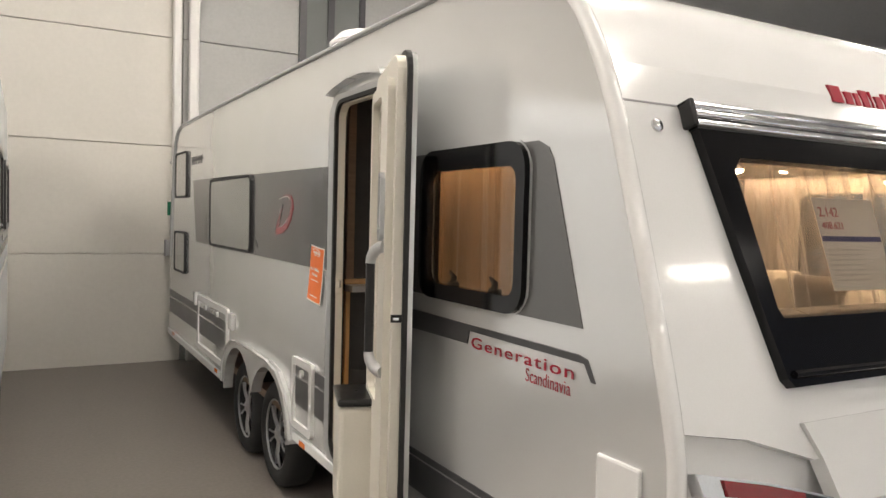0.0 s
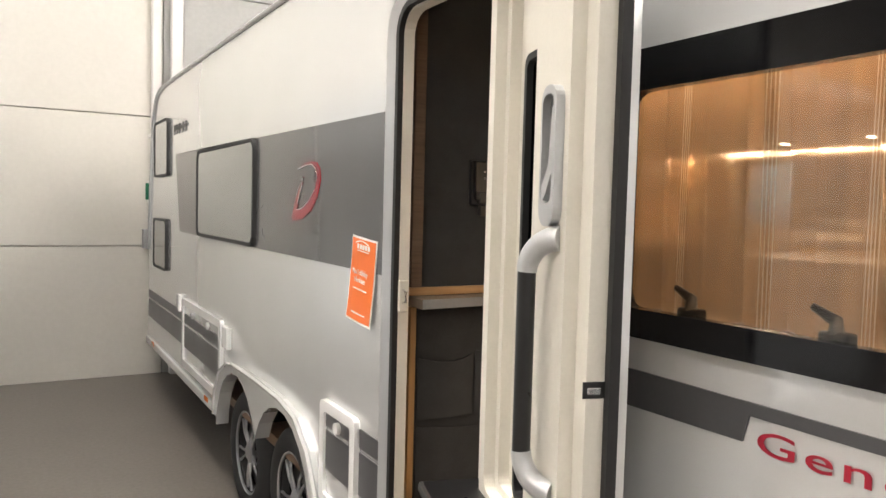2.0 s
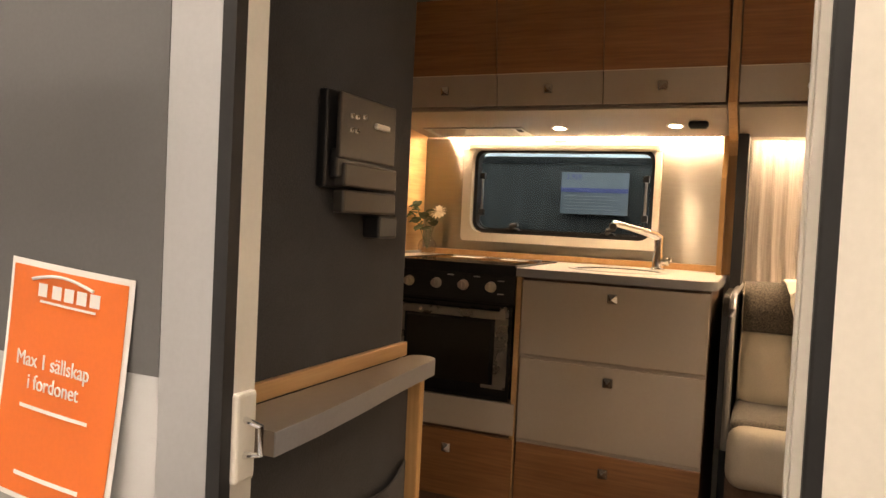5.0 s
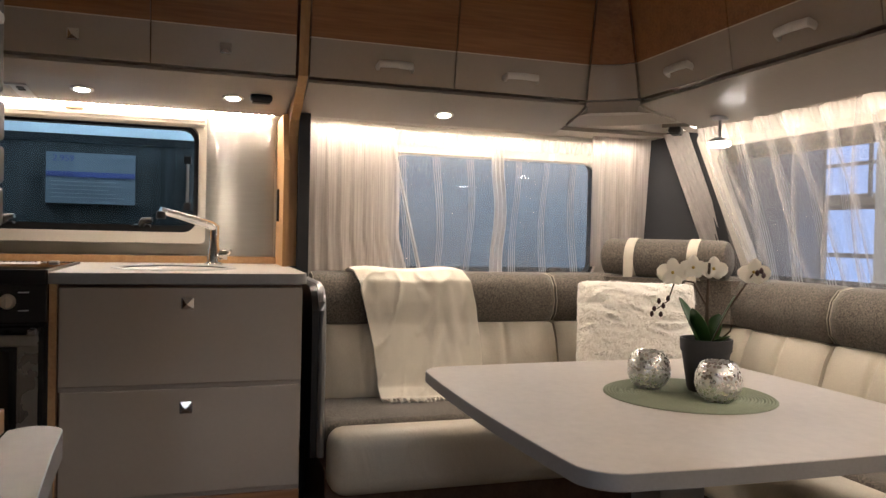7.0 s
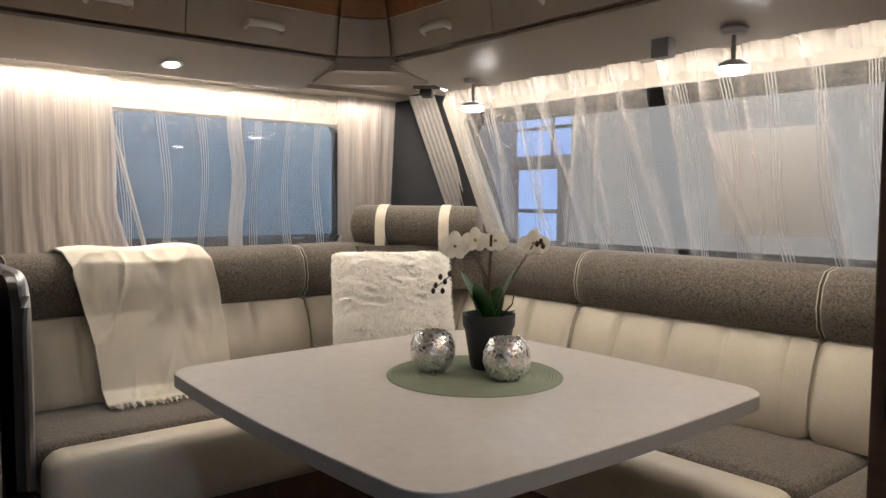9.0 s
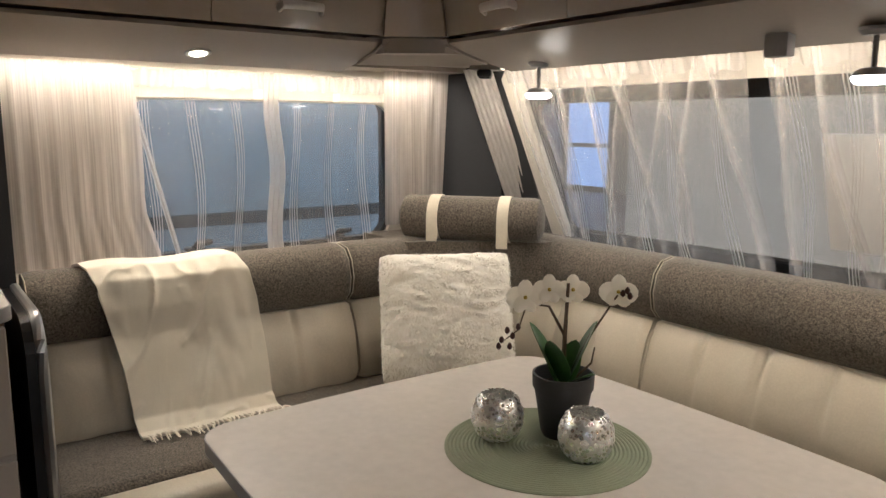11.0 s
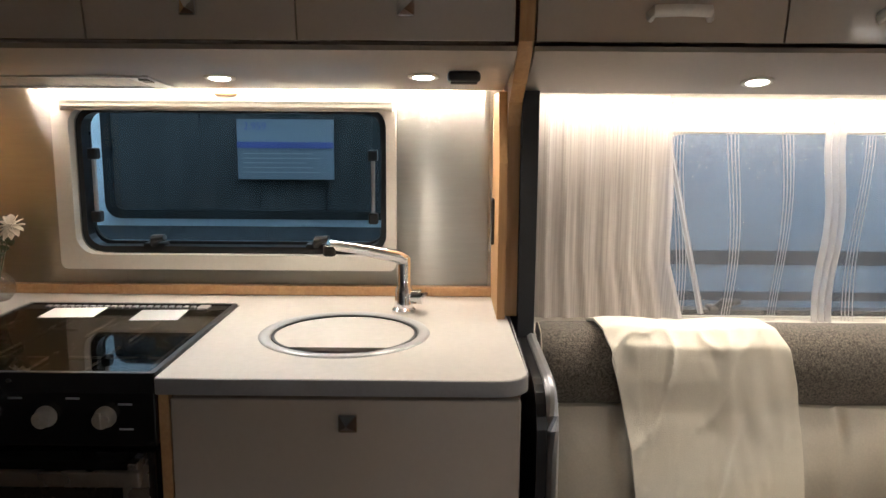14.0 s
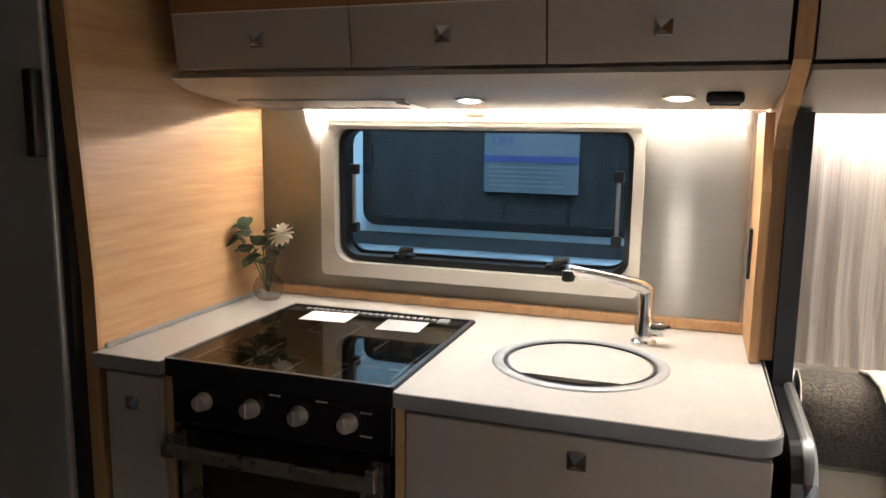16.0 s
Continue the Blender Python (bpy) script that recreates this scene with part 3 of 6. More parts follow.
part("name_mark", bx(-0.004, 0, 3.26, 3.74, 2.13, 2.15), "stripe", van, "small dark maker's mark")
for y0 in (3.30, 3.40, 3.52, 3.62, 3.70):
    part("name_mark", bx(-0.004, 0, y0, y0 + 0.05, 2.10, 2.17), "stripe", van)
emb = [(1.012, 1.770), (0.93, 1.793), (0.867, 1.798), (0.80, 1.790), (0.765, 1.765), (0.755, 1.72), (0.79, 1.655), (0.86, 1.60), (0.95, 1.568), (1.075, 1.556),
       (1.085, 1.575), (1.061, 1.615), (1.03, 1.66), (1.0, 1.695), (0.947, 1.735), (0.975, 1.69), (1.008, 1.64), (1.02, 1.604), (0.96, 1.609), (0.88, 1.639),
       (0.815, 1.685), (0.790, 1.73), (0.80, 1.763), (0.85, 1.783), (0.92, 1.782)]
part("emblem", plate(emb, [], "x", -0.007, 0.0), "red", van, "raised red curved emblem")
part("emblem_edge", tube([(-0.006, y, z) for y, z in emb[10:] + emb[:1]], 0.003, 6), "chrome", van, "fine chrome emblem edge", True)


def framed_hatch(y0, y1, z0, z1, w):
    h = part("service_hatch", bx(-0.008, 0.0, y0 + w, y1 - w, z0 + w, z1 - w), "silver", van, "silver service hatch with white frame")
    part("hatch_frame", plate(rrect(y0, y1, z0, z1, 0.025), [rrect(y0 + w, y1 - w, z0 + w, z1 - w, 0.015)], "x", -0.022, 0.0), "white", h)
    part("decal_stripe", bx(-0.0115, -0.008, y0 + w, y1 - w, max(0.635, z0 + w), 0.785), "stripe", h)
    part("decal_stripe", bx(-0.0115, -0.008, y0 + w, y1 - w, 0.80, 0.865), "stripe", h)
    for ky in (0.3, 0.7) if y1 - y0 > 0.6 else (0.5,):
        part("hatch_lock", moved(lathe([(0.0005, 0.0), (0.022, 0.0), (0.022, 0.016), (0.0005, 0.018)], 14), Matrix.Translation((-0.010, y0 + (y1 - y0) * ky, z1 - w - 0.035)) @ pose(0, 0, 0, 0, -90, 0)), "white", h)


for z0, z1 in ((0.765, 0.79), (0.635, 0.757)):
    part("decal_stripe", bx(-0.0035, 0, -1.78, -0.53, z0, z1), "stripe", van, "charcoal decal stripe")
framed_hatch(2.24, 3.33, 0.505, 0.966, 0.045)
framed_hatch(0.352, 0.68, 0.505, 0.897, 0.04)
part("socket_flap", bx(-0.03, 0, 2.06, 2.18, 0.83, 0.95, bevel=0.01), "white", van)
part("socket_flap", bx(-0.03, 0, 3.40, 3.48, 0.86, 0.98, bevel=0.01), "white", van)
flap = part("gas_flap", bx(-0.016, 0, -2.02, -1.86, 0.80, 1.085, bevel=0.008), "white", van, "white service flap")
for y in (0.45, 2.55, 4.5):
    part("side_reflector", bx(-0.02, -0.012, y, y + 0.09, 0.425, 0.455, bevel=0.003), "amber", van, "amber side reflector")


def outer_window(y0, y1, z0, z1, r=0.05):
    w = part("window", plate(rrect(y0, y1, z0, z1, r), [rrect(y0 + 0.018, y1 - 0.018, z0 + 0.018, z1 - 0.018, r - 0.012)], "x", -0.022, 0.0), "rubber", van, "grey window with closed blind")
    part("pane", plate(rrect(y0 + 0.017, y1 - 0.017, z0 + 0.017, z1 - 0.017, r - 0.012), [], "x", -0.017, -0.006), "blindglass", w)


outer_window(1.625, 2.895, 1.412, 1.94, 0.06)
outer_window(3.92, 4.50, 1.81, 2.245)
outer_window(3.965, 4.53, 1.09, 1.485)
vent = part("roof_vent", lathe([(0.10, 0.0), (0.10, 0.10), (0.09, 0.16)], 24, at=(0.42, 0.70, 2.50)), "white", van, "white mushroom roof vent", True)
part("cap", lathe([(0.06, 0.15), (0.23, 0.155), (0.235, 0.17), (0.18, 0.225), (0.08, 0.25), (0.0005, 0.255)], 32, at=(0.42, 0.70, 2.50)), "white", vent, smooth=True)
brow = [(-0.50, 2.270), (-0.47, 2.305), (-0.30, 2.335), (-0.12, 2.335), (0.08, 2.315), (0.17, 2.275), (0.16, 2.265), (0.06, 2.29), (-0.12, 2.31), (-0.30, 2.31), (-0.45, 2.285)]
part("rain_gutter", plate(brow, [], "x", -0.045, 0.0), "silver", van, "curved rain gutter over the door")
part("door_surround", plate(rrect(-0.52, 0.185, 0.455, 2.265, 0.11), [DOOR], "x", -0.010, 0.0), "trimgrey", van, "light grey metal door surround")
part("door_seal", plate(rrect(-0.478, 0.111, 0.497, 2.238, 0.09), [rrect(-0.460, 0.093, 0.515, 2.220, 0.075)], "x", -0.014, 0.004), "rubber", van, "black rubber door seal")
part("door_lining", plate(rrect(-0.4615, 0.1055, 0.513, 2.222, 0.077), [rrect(-0.452, 0.093, 0.522, 2.213, 0.07)], "x", 0.0045, 0.040), "cream", van, "cream door frame lining")
jamb = part("jamb_board", bx(0.0405, 0.073, -0.463, -0.4525, 0.545, 2.20), "cream", van, "pale ribbed jamb board")
part("dark_seal", bx(0.0735, 0.084, -0.463, -0.453, 0.545, 2.20), "darkcloth", jamb)
for x in (0.044, 0.054, 0.064):
    part("rib", bx(x, x + 0.006, -0.4525, -0.449, 0.545, 2.20, bevel=0.0015), "cream", jamb)
st = part("door_strike", bx(0.002, 0.036, 0.085, 0.0955, 1.30, 1.40, bevel=0.004), "cream", van)
part("strike_bow", tube([(0.016, 0.086, 1.33), (0.016, 0.064, 1.335), (0.016, 0.064, 1.365), (0.016, 0.086, 1.37)], 0.004, 8), "chrome", st, "bent wire latch bow", True)

# front face fittings
SURROUND = [(0.437, 0.052), (2.063, 0.052), (2.085, 0.075), (2.151, 0.405), (2.212, 0.76), (2.246, 0.848), (0.254, 0.848), (0.288, 0.76), (0.349, 0.405), (0.415, 0.075)]
LIGHT = [(0.455, 0.235), (2.045, 0.235), (2.062, 0.262), (2.104, 0.655), (2.07, 0.692), (0.43, 0.692), (0.396, 0.655), (0.438, 0.262)]
fw = part("front_window", moved(plate(SURROUND, [LIGHT], "y", -0.030, 0.0), FRONT), "gloss_black", van, "wide front window with black surround")
part("pane", moved(plate(FWIN, [], "y", -0.012, -0.008), FRONT), "smoked", fw).visible_shadow = False
part("lower_bead", moved(tube([(0.44, -0.030, 0.085), (1.25, -0.034, 0.080), (2.06, -0.030, 0.085)], 0.012, 8), FRONT), "gloss_black", fw, smooth=True)
for h0, h1, d in ((0.826, 0.850, 0.040), (0.800, 0.822, 0.046), (0.776, 0.797, 0.040)):
    part("top_rail", moved(bx(0.275, 2.225, -d, 0.0, h0, h1, bevel=0.007, seg=3), FRONT), "chrome", fw, "bright hinge rail", True)
part("top_rail_groove", moved(bx(0.28, 2.22, -0.033, 0.0, 0.770, 0.848), FRONT), "black", fw)
for x in (0.256, 2.226):
    part("end_cap", moved(bx(x, x + 0.018, -0.048, 0.0, 0.772, 0.852, bevel=0.006), FRONT), "rubber", fw)
part("position_lamp", moved(lathe([(0.0005, 0.012), (0.013, 0.010), (0.019, 0.006), (0.020, 0.0)], 18), FRONT @ Matrix.Translation((0.161, 0, 0.780)) @ pose(0, 0, 0, 90, 0, 0)), "chrome", van, "round chrome position lamp", True)
for k, (x0, x1) in enumerate(((0.985, 1.05), (1.062, 1.105), (1.115, 1.145), (1.155, 1.198), (1.208, 1.222), (1.232, 1.275), (1.285, 1.31), (1.318, 1.342), (1.352, 1.39))):
    tall = 0.058 if k in (0, 3, 4, 6, 7) else 0.043
    part("name_mark", plate([(-1.8135, 2.10), (-1.8135 + 0.0053 + 0.53 * (tall - 0.02), 2.10 + tall), (-1.79 + 0.53 * (tall - 0.02), 2.10 + tall), (-1.79, 2.10)], [], "x", x0, x1 - 0.008), "redtext", van, "red maker's mark")
NOSELIP = [(0.03, 0.0), (2.47, 0.0), (2.47, -0.020), (2.25, -0.058), (2.02, -0.135), (0.48, -0.135), (0.25, -0.058), (0.03, -0.020)]
part("nose_panel", moved(plate(NOSELIP, [], "y", 0.0, 0.03), FRONT), "white", van, "white swept lower edge of the nose")
for flip in (False, True):
    def turned(points):
        return [(2.5 - x, h) for x, h in points] if flip else points
    lampbase = part("marker_lamp", moved(plate(turned([(0.045, -0.112), (0.28, -0.165), (0.515, -0.235), (0.512, -0.285), (0.28, -0.215), (0.058, -0.166)]), [], "y", -0.006, 0.075), FRONT), "chrome", van, "chrome lamp strip with red reflector")
    part("reflector", moved(plate(turned([(0.125, -0.137), (0.27, -0.170), (0.40, -0.207), (0.40, -0.246), (0.27, -0.208), (0.130, -0.176)]), [], "y", -0.012, 0.0), FRONT), "redlens", lampbase, "red reflector")
    part("dark_end", moved(plate(turned([(0.405, -0.208), (0.495, -0.235), (0.492, -0.272), (0.405, -0.246)]), [], "y", -0.010, 0.0), FRONT), "black", lampbase)
LID = [(0.455, -0.040), (2.045, -0.040), (2.00, -0.135), (1.965, -0.26), (0.535, -0.26), (0.50, -0.135)]
lid = moved(plate(LID, [], "y", -0.014, 0.03), FRONT)
part("gas_locker_lid", lid, "white", van, "white gas locker lid")
part("gas_locker_front", bx(0.535, 1.965, -2.195, -2.08, 0.47, 0.955, bevel=0.02, seg=3), "white", van, smooth=True)

# side window by the front seats, hung open glass
sw = part("side_window", plate(rrect(-1.515, -0.84, 1.395, 1.928, 0.085), [rrect(-1.470, -0.900, 1.449, 1.852, 0.045)], "x", -0.026, 0.0), "gloss_black", van, "side window with black rubber surround")
part("seal", plate(rrect(-1.520, -0.835, 1.390, 1.933, 0.088), [rrect(-1.513, -0.842, 1.397, 1.926, 0.083)], "x", -0.006, 0.004), "silver", sw)
part("pane", plate(rrect(-1.49, -0.86, 1.43, 1.89, 0.05), [], "x", -0.012, -0.008), "smoked", sw).visible_shadow = False
for y in (-1.05, -1.32):
    part("latch", box(tube([(0.004, y, 1.452), (0.016, y + 0.008, 1.476), (0.022, y + 0.05, 1.492)], [0.013, 0.010, 0.006], 10), -0.006, 0.022, y - 0.024, y + 0.024, 1.442, 1.462, bevel=0.006, seg=3), "black", sw, "black lever latch", True)
part("inner_frame", plate(rrect(-1.56, -0.79, 1.36, 1.955, 0.06), [rrect(-1.487, -0.86, 1.43, 1.887, 0.05)], "x", 0.034, 0.05), "black", sw)

# ---- entrance door, swung wide open ----
HINGE, TH = Vector((-0.012, -0.478, 0)), 163
door = thing("door_1", "open cream caravan door with silver handles and waste bin", "door", at=HINGE)
LEAF = pose(0, 0, 0, 0, 0, TH)   # local y runs along the leaf, +x is its inner face


def leafpart(name, bm, material, parent=door, label="", smooth=False):
    return part(name, moved(bm, LEAF), material, parent, label, smooth)


LW = 0.60
leafpart("outer_skin", plate(rrect(-0.01, LW + 0.02, 0.47, 2.26, 0.09), [rrect(0.28, 0.38, 1.05, 1.92, 0.02)], "x", -0.028, -0.008), "silver")
leafpart("rubber_edge", plate(rrect(-0.014, LW + 0.028, 0.466, 2.264, 0.095), [rrect(0.02, LW - 0.005, 0.50, 2.23, 0.08)], "x", -0.010, 0.008), "rubber", label="black rubber door edge")
leafpart("inner_panel", plate(rrect(0.005, LW + 0.01, 0.485, 2.245, 0.08), [rrect(0.275, 0.385, 1.04, 1.93, 0.025), rrect(0.16, 0.265, 1.02, 2.10, 0.02)], "x", 0.006, 0.040), "cream")
leafpart("inner_rim", plate(rrect(0.10, LW - 0.035, 0.54, 2.17, 0.05), [rrect(0.135, 0.40, 1.0, 2.125, 0.03)], "x", 0.040, 0.066), "cream", label="raised cream moulding")
leafpart("inner_recess", plate(rrect(0.15, 0.272, 1.01, 2.11, 0.02), [], "x", 0.0, 0.014), "cream")
pane = leafpart("door_window", bx(-0.012, -0.006, 0.275, 0.385, 1.04, 1.93), "gloss_black", label="narrow dark door window")
leafpart("window_gasket", plate(rrect(0.268, 0.392, 1.033, 1.937, 0.025), [rrect(0.282, 0.378, 1.047, 1.923, 0.02)], "x", 0.030, 0.044), "rubber", pane)
leafpart("latch_plate", bx(0.008, 0.046, LW + 0.010, LW + 0.0125, 1.325, 1.352), "black", label="black and chrome door latch")
leafpart("latch_bolt", bx(0.016, 0.040, LW + 0.010, LW + 0.018, 1.332, 1.344, bevel=0.002), "chrome")
leafpart("window_reveal", plate(rrect(0.2755, 0.3845, 1.041, 1.929, 0.022), [rrect(0.2785, 0.3815, 1.044, 1.926, 0.02)], "x", -0.006, 0.0395), "gloss_black", pane)
cup = leafpart("opener", plate(rrect(0.475, 0.545, 1.60, 1.84, 0.03), [rrect(0.482, 0.533, 1.640, 1.825, 0.018)], "x", 0.064, 0.082), "trimgrey", label="silver recessed door opener")
leafpart("recess", plate(rrect(0.480, 0.535, 1.635, 1.83, 0.016), [], "x", 0.060, 0.067), "black", cup)
leafpart("lever", plate([(0.522, 1.800), (0.531, 1.806), (0.536, 1.730), (0.533, 1.700), (0.500, 1.655), (0.482, 1.640), (0.480, 1.668), (0.495, 1.684), (0.512, 1.706)], [], "x", 0.066, 0.080), "trimgrey", cup, "silver door lever")
grab = leafpart("grab_handle", tube([(0.104, 0.488, 1.524), (0.104, 0.488, 1.20)], 0.0165, 14), "black", label="black and silver grab handle", smooth=True)
for z0, z1 in ((1.520, 1.580), (1.204, 1.140)):
    arm = [(0.104 - 0.042 * (1 - math.cos(radians(a))), 0.488 + 0.050 * (1 - math.cos(radians(a))), z0 + (z1 - z0) * math.sin(radians(a))) for a in range(0, 91, 9)]
    leafpart("handle_arm", tube(arm, [0.0180 + 0.004 * k / 10 for k in range(11)], 16), "trimgrey", grab, smooth=True)
wb = leafpart("waste_bin", bx(0.04, 0.19, 0.03, 0.30, 0.52, 0.955, bevel=0.02, seg=3), "cream", label="cream waste bin on the door")
leafpart("bin_lid", bx(0.038, 0.195, 0.025, 0.305, 0.957, 0.985, bevel=0.01), "black", wb, "dark bin lid")

# sticker beside the door
notice = thing("notice", "orange paper notice with white text on the caravan side", "notice")
NP = Matrix.Translation((-0.006, 0.432, 1.528)) @ pose(0, 0, 0, 4.5, 0, 0)
curl = lambda u, v, x: NP @ Vector((x - 0.012 * (v ** 2) - 0.004 * math.sin(u * 3), -0.205 * u, -0.290 * v))
part("sheet", thicken(sheet(lambda u, v: curl(u, v, 0.0), 6, 8), 0.0006), "paper", notice, "white paper margin", True)
part("print", thicken(sheet(lambda u, v: curl(0.035 + 0.93 * u, 0.025 + 0.95 * v, -0.0015), 6, 8), 0.0004), "orange", notice, "orange print", True)


def on_notice(u, v, size):
    return Matrix.Translation(curl(u, v, -0.004)) @ Matrix(((0, 0, -1, 0), (-1, 0, 0, 0), (0, 1, 0, 0), (0, 0, 0, 1))) @ pose(0, 0, 0, 0, 0, -4.5)


lettering("lettering", "Max 1 sällskap", 0.026, "paper", on_notice(0.15, 0.44, 1), notice, "", 0.82)
lettering("lettering", "i fordonet", 0.026, "paper", on_notice(0.27, 0.53, 1), notice, "", 0.82)
for v, u0, u1, h in ((0.60, 0.22, 0.78, 0.006), (0.88, 0.25, 0.78, 0.007), (0.155, 0.3, 0.75, 0.004)):
    part("print_line", thicken(sheet(lambda u, w: curl(u0 + (u1 - u0) * u, v + h * 2.5 * w, -0.003), 4, 1), 0.0003), "paper", notice)
for u0 in (0.28, 0.40, 0.50, 0.60, 0.70):
    part("print_mark", thicken(sheet(lambda u, w: curl(u0 + 0.075 * u, 0.085 + 0.055 * w, -0.003), 1, 1), 0.0003), "paper", notice)
part("print_arc", tube([curl(0.22 + 0.5 * k / 8, 0.075 - 0.03 * math.sin(math.pi * k / 8), -0.003) for k in range(9)], 0.002, 6), "paper", notice)
# ---- inside: floor, linings, ceiling ----
FL = 0.54
solo("floor_caravan", bx(0.034, 2.466, -2.05, 4.7, FL - 0.05, FL), "lino", "dark wood-look caravan floor", "floor", **S)
solo("ceiling_caravan", bx(0.034, 2.466, -1.25, 4.3, 2.44, 2.455), "roofing", "cream caravan ceiling lining", "ceiling", **S)
solo("wall_lining", plate([(-2.0, 0.54), (-2.0, 1.2), (-1.75, 2.0), (-1.6, 2.25), (-1.3, 2.44), (1.03, 2.44), (1.03, 0.54)], [rrect(0.02, 0.795, 1.55, 1.93, 0.06), rrect(-1.525, -0.66, 1.40, 1.90, 0.07)], "x", 2.456, 2.466), "roofing", "cream wall lining behind the kitchen", "wall", **S)
solo("wall_lining_door_side", plate([(-2.0, 0.54), (-2.0, 1.2), (-1.75, 2.0), (-1.6, 2.25), (-1.3, 2.44), (0.2, 2.44), (0.2, 0.54)], [DOOR, SIDEWIN], "x", 0.034, 0.042), "roofing", "cream wall lining on the door side", "wall", **S)
solo("front_lining", moved(plate([(0.034, 0), (2.466, 0), (2.466, flen), (0.034, flen)], [[(0.50, 0.15), (2.0, 0.15), (2.09, 0.78), (0.41, 0.78)]], "y", 0.040, 0.052), FRONT), "darkcloth", "charcoal cloth lining of the front wall", "wall", **S)
solo("wall_partition_aft", bx(0.034, 2.466, 2.6, 2.63, FL, 2.44), "walnut", "brown wooden partition of the sleeping area", "wall", **S)

# ---- kitchen ----
KX = 1.80          # front of the kitchen units
WT = 1.45          # worktop height
YL, YR = 1.035, -0.268


def square_knob(bm, x, y, z, s=0.0165):
    """A square chrome push knob: frame, dished middle."""
    box(bm, x - 0.010, x, y - s, y + s, z - s, z + s, bevel=0.003)
    f, d = x - 0.0102, s * 0.80
    c = [bm.verts.new((f, y + a * d, z + b * d)) for a, b in ((-1, -1), (1, -1), (1, 1), (-1, 1))]
    tip = bm.verts.new((f - s * 0.42, y + 0.15 * s, z - 0.2 * s))
    for i in range(4):
        bm.faces.new((c[i], c[(i + 1) % 4], tip))
    return bm


def drawer(parent, y0, y1, z0, z1, material, knob, tilt=0.0):
    f = part("drawer_front", bx(KX - 0.006, KX + 0.014, y0, y1, z0, z1, bevel=0.003), material, parent)
    if knob:
        k = part("knob", square_knob(bmesh.new(), KX - 0.006, *knob), "chrome", f, "square chrome push knob")


unit = thing("drawer_unit", "kitchen drawer unit with two warm grey and one wooden front", "cabinet", "kitchen units")
part("body", bx(KX + 0.012, 2.44, YR + 0.005, 0.345, FL, WT - 0.032), "walnut", unit)
drawer(unit, YR + 0.005, 0.342, 1.158, 1.412, "gloss", (0.035, 1.372))
drawer(unit, YR + 0.005, 0.338, 0.868, 1.146, "gloss", (0.035, 1.098))
drawer(unit, YR + 0.005, 0.338, 0.62, 0.856, "oaky", (0.035, 0.80))
part("grip_rail", bx(KX + 0.002, KX + 0.016, YR + 0.005, 0.342, 1.146, 1.158), "valance", unit)
part("grip_rail", bx(KX + 0.002, KX + 0.016, YR + 0.005, 0.338, 0.856, 0.868), "valance", unit)
part("side_panel", bx(KX, 2.44, 0.346, 0.364, FL, WT - 0.03), "oak", unit)

oven = thing("oven", "black built-in oven with steel door bar and four knobs", "oven", "kitchen units")
part("body", bx(KX + 0.02, 2.36, 0.366, 0.846, 0.99, 1.438), "oven", oven)
part("control_panel", bx(KX - 0.004, KX + 0.02, 0.368, 0.846, 1.322, 1.440, bevel=0.003), "oven", oven)
for y in (0.455, 0.558, 0.662, 0.770):
    k = part("knob", moved(lathe([(0.0005, 0), (0.019, 0), (0.019, 0.004), (0.0165, 0.008), (0.0150, 0.022), (0.0005, 0.023)], 20), Matrix.Translation((KX - 0.004, y, 1.377)) @ pose(0, 0, 0, 0, -90, 0)), "knobgrey", oven, "pale grey oven knob", True)
    part("pointer", bx(KX - 0.032, KX - 0.025, y - 0.002, y + 0.002, 1.366, 1.393, bevel=0.001), "knobgrey", k)
for y, z in ((0.42, 1.40), (0.42, 1.355), (0.51, 1.41), (0.61, 1.41)):
    part("panel_mark", bx(KX - 0.0055, KX - 0.004, y - 0.012, y + 0.012, z - 0.002, z + 0.001), "greyprint", oven)
od = part("oven_door", plate([(0.374, 1.0), (0.840, 1.0), (0.840, 1.312), (0.374, 1.312)], [rrect(0.45, 0.775, 1.035, 1.255, 0.01, 2)], "x", KX - 0.004, KX + 0.018), "oven", oven, "black oven door frame")
for y in (0.386, 0.782):
    part("side_strip", bx(KX - 0.0075, KX - 0.004, y, y + 0.046, 1.025, 1.272), "steelbar", od, "brushed steel strip")
part("corner_step", bx(KX - 0.0075, KX - 0.004, 0.432, 0.475, 1.025, 1.036), "steelbar", od)
part("door_glass", bx(KX + 0.002, KX + 0.010, 0.44, 0.785, 1.025, 1.265), "hob", od, "dark oven door glass")
part("lower_plinth", bx(KX - 0.006, KX + 0.018, 0.374, 0.840, 0.985, 0.998), "oven", od)
hb = part("door_handle", bx(KX - 0.058, KX - 0.046, 0.38, 0.838, 1.272, 1.300, bevel=0.003), "steelbar", od, "wide steel oven handle")
for y in (0.385, 0.815):
    part("handle_bracket", bx(KX - 0.05, KX - 0.004, y, y + 0.018, 1.276, 1.312, bevel=0.002), "steelbar", hb)
base = thing("base_cabinet", "grey and wooden drawers below the oven", "cabinet", "kitchen units")
part("body", bx(KX + 0.014, 2.36, 0.366, 0.846, FL, 0.982), "walnut", base)
drawer(base, 0.350, 0.848, 0.870, 0.980, "gloss", None)
drawer(base, 0.350, 0.848, 0.62, 0.858, "oaky", (0.592, 0.795))
nar = thing("narrow_cabinet", "narrow warm grey kitchen cabinet beside the oven", "cabinet", "kitchen units")
part("body", bx(KX + 0.018, 2.44, 0.866, 1.02, FL, WT - 0.03), "walnut", nar)
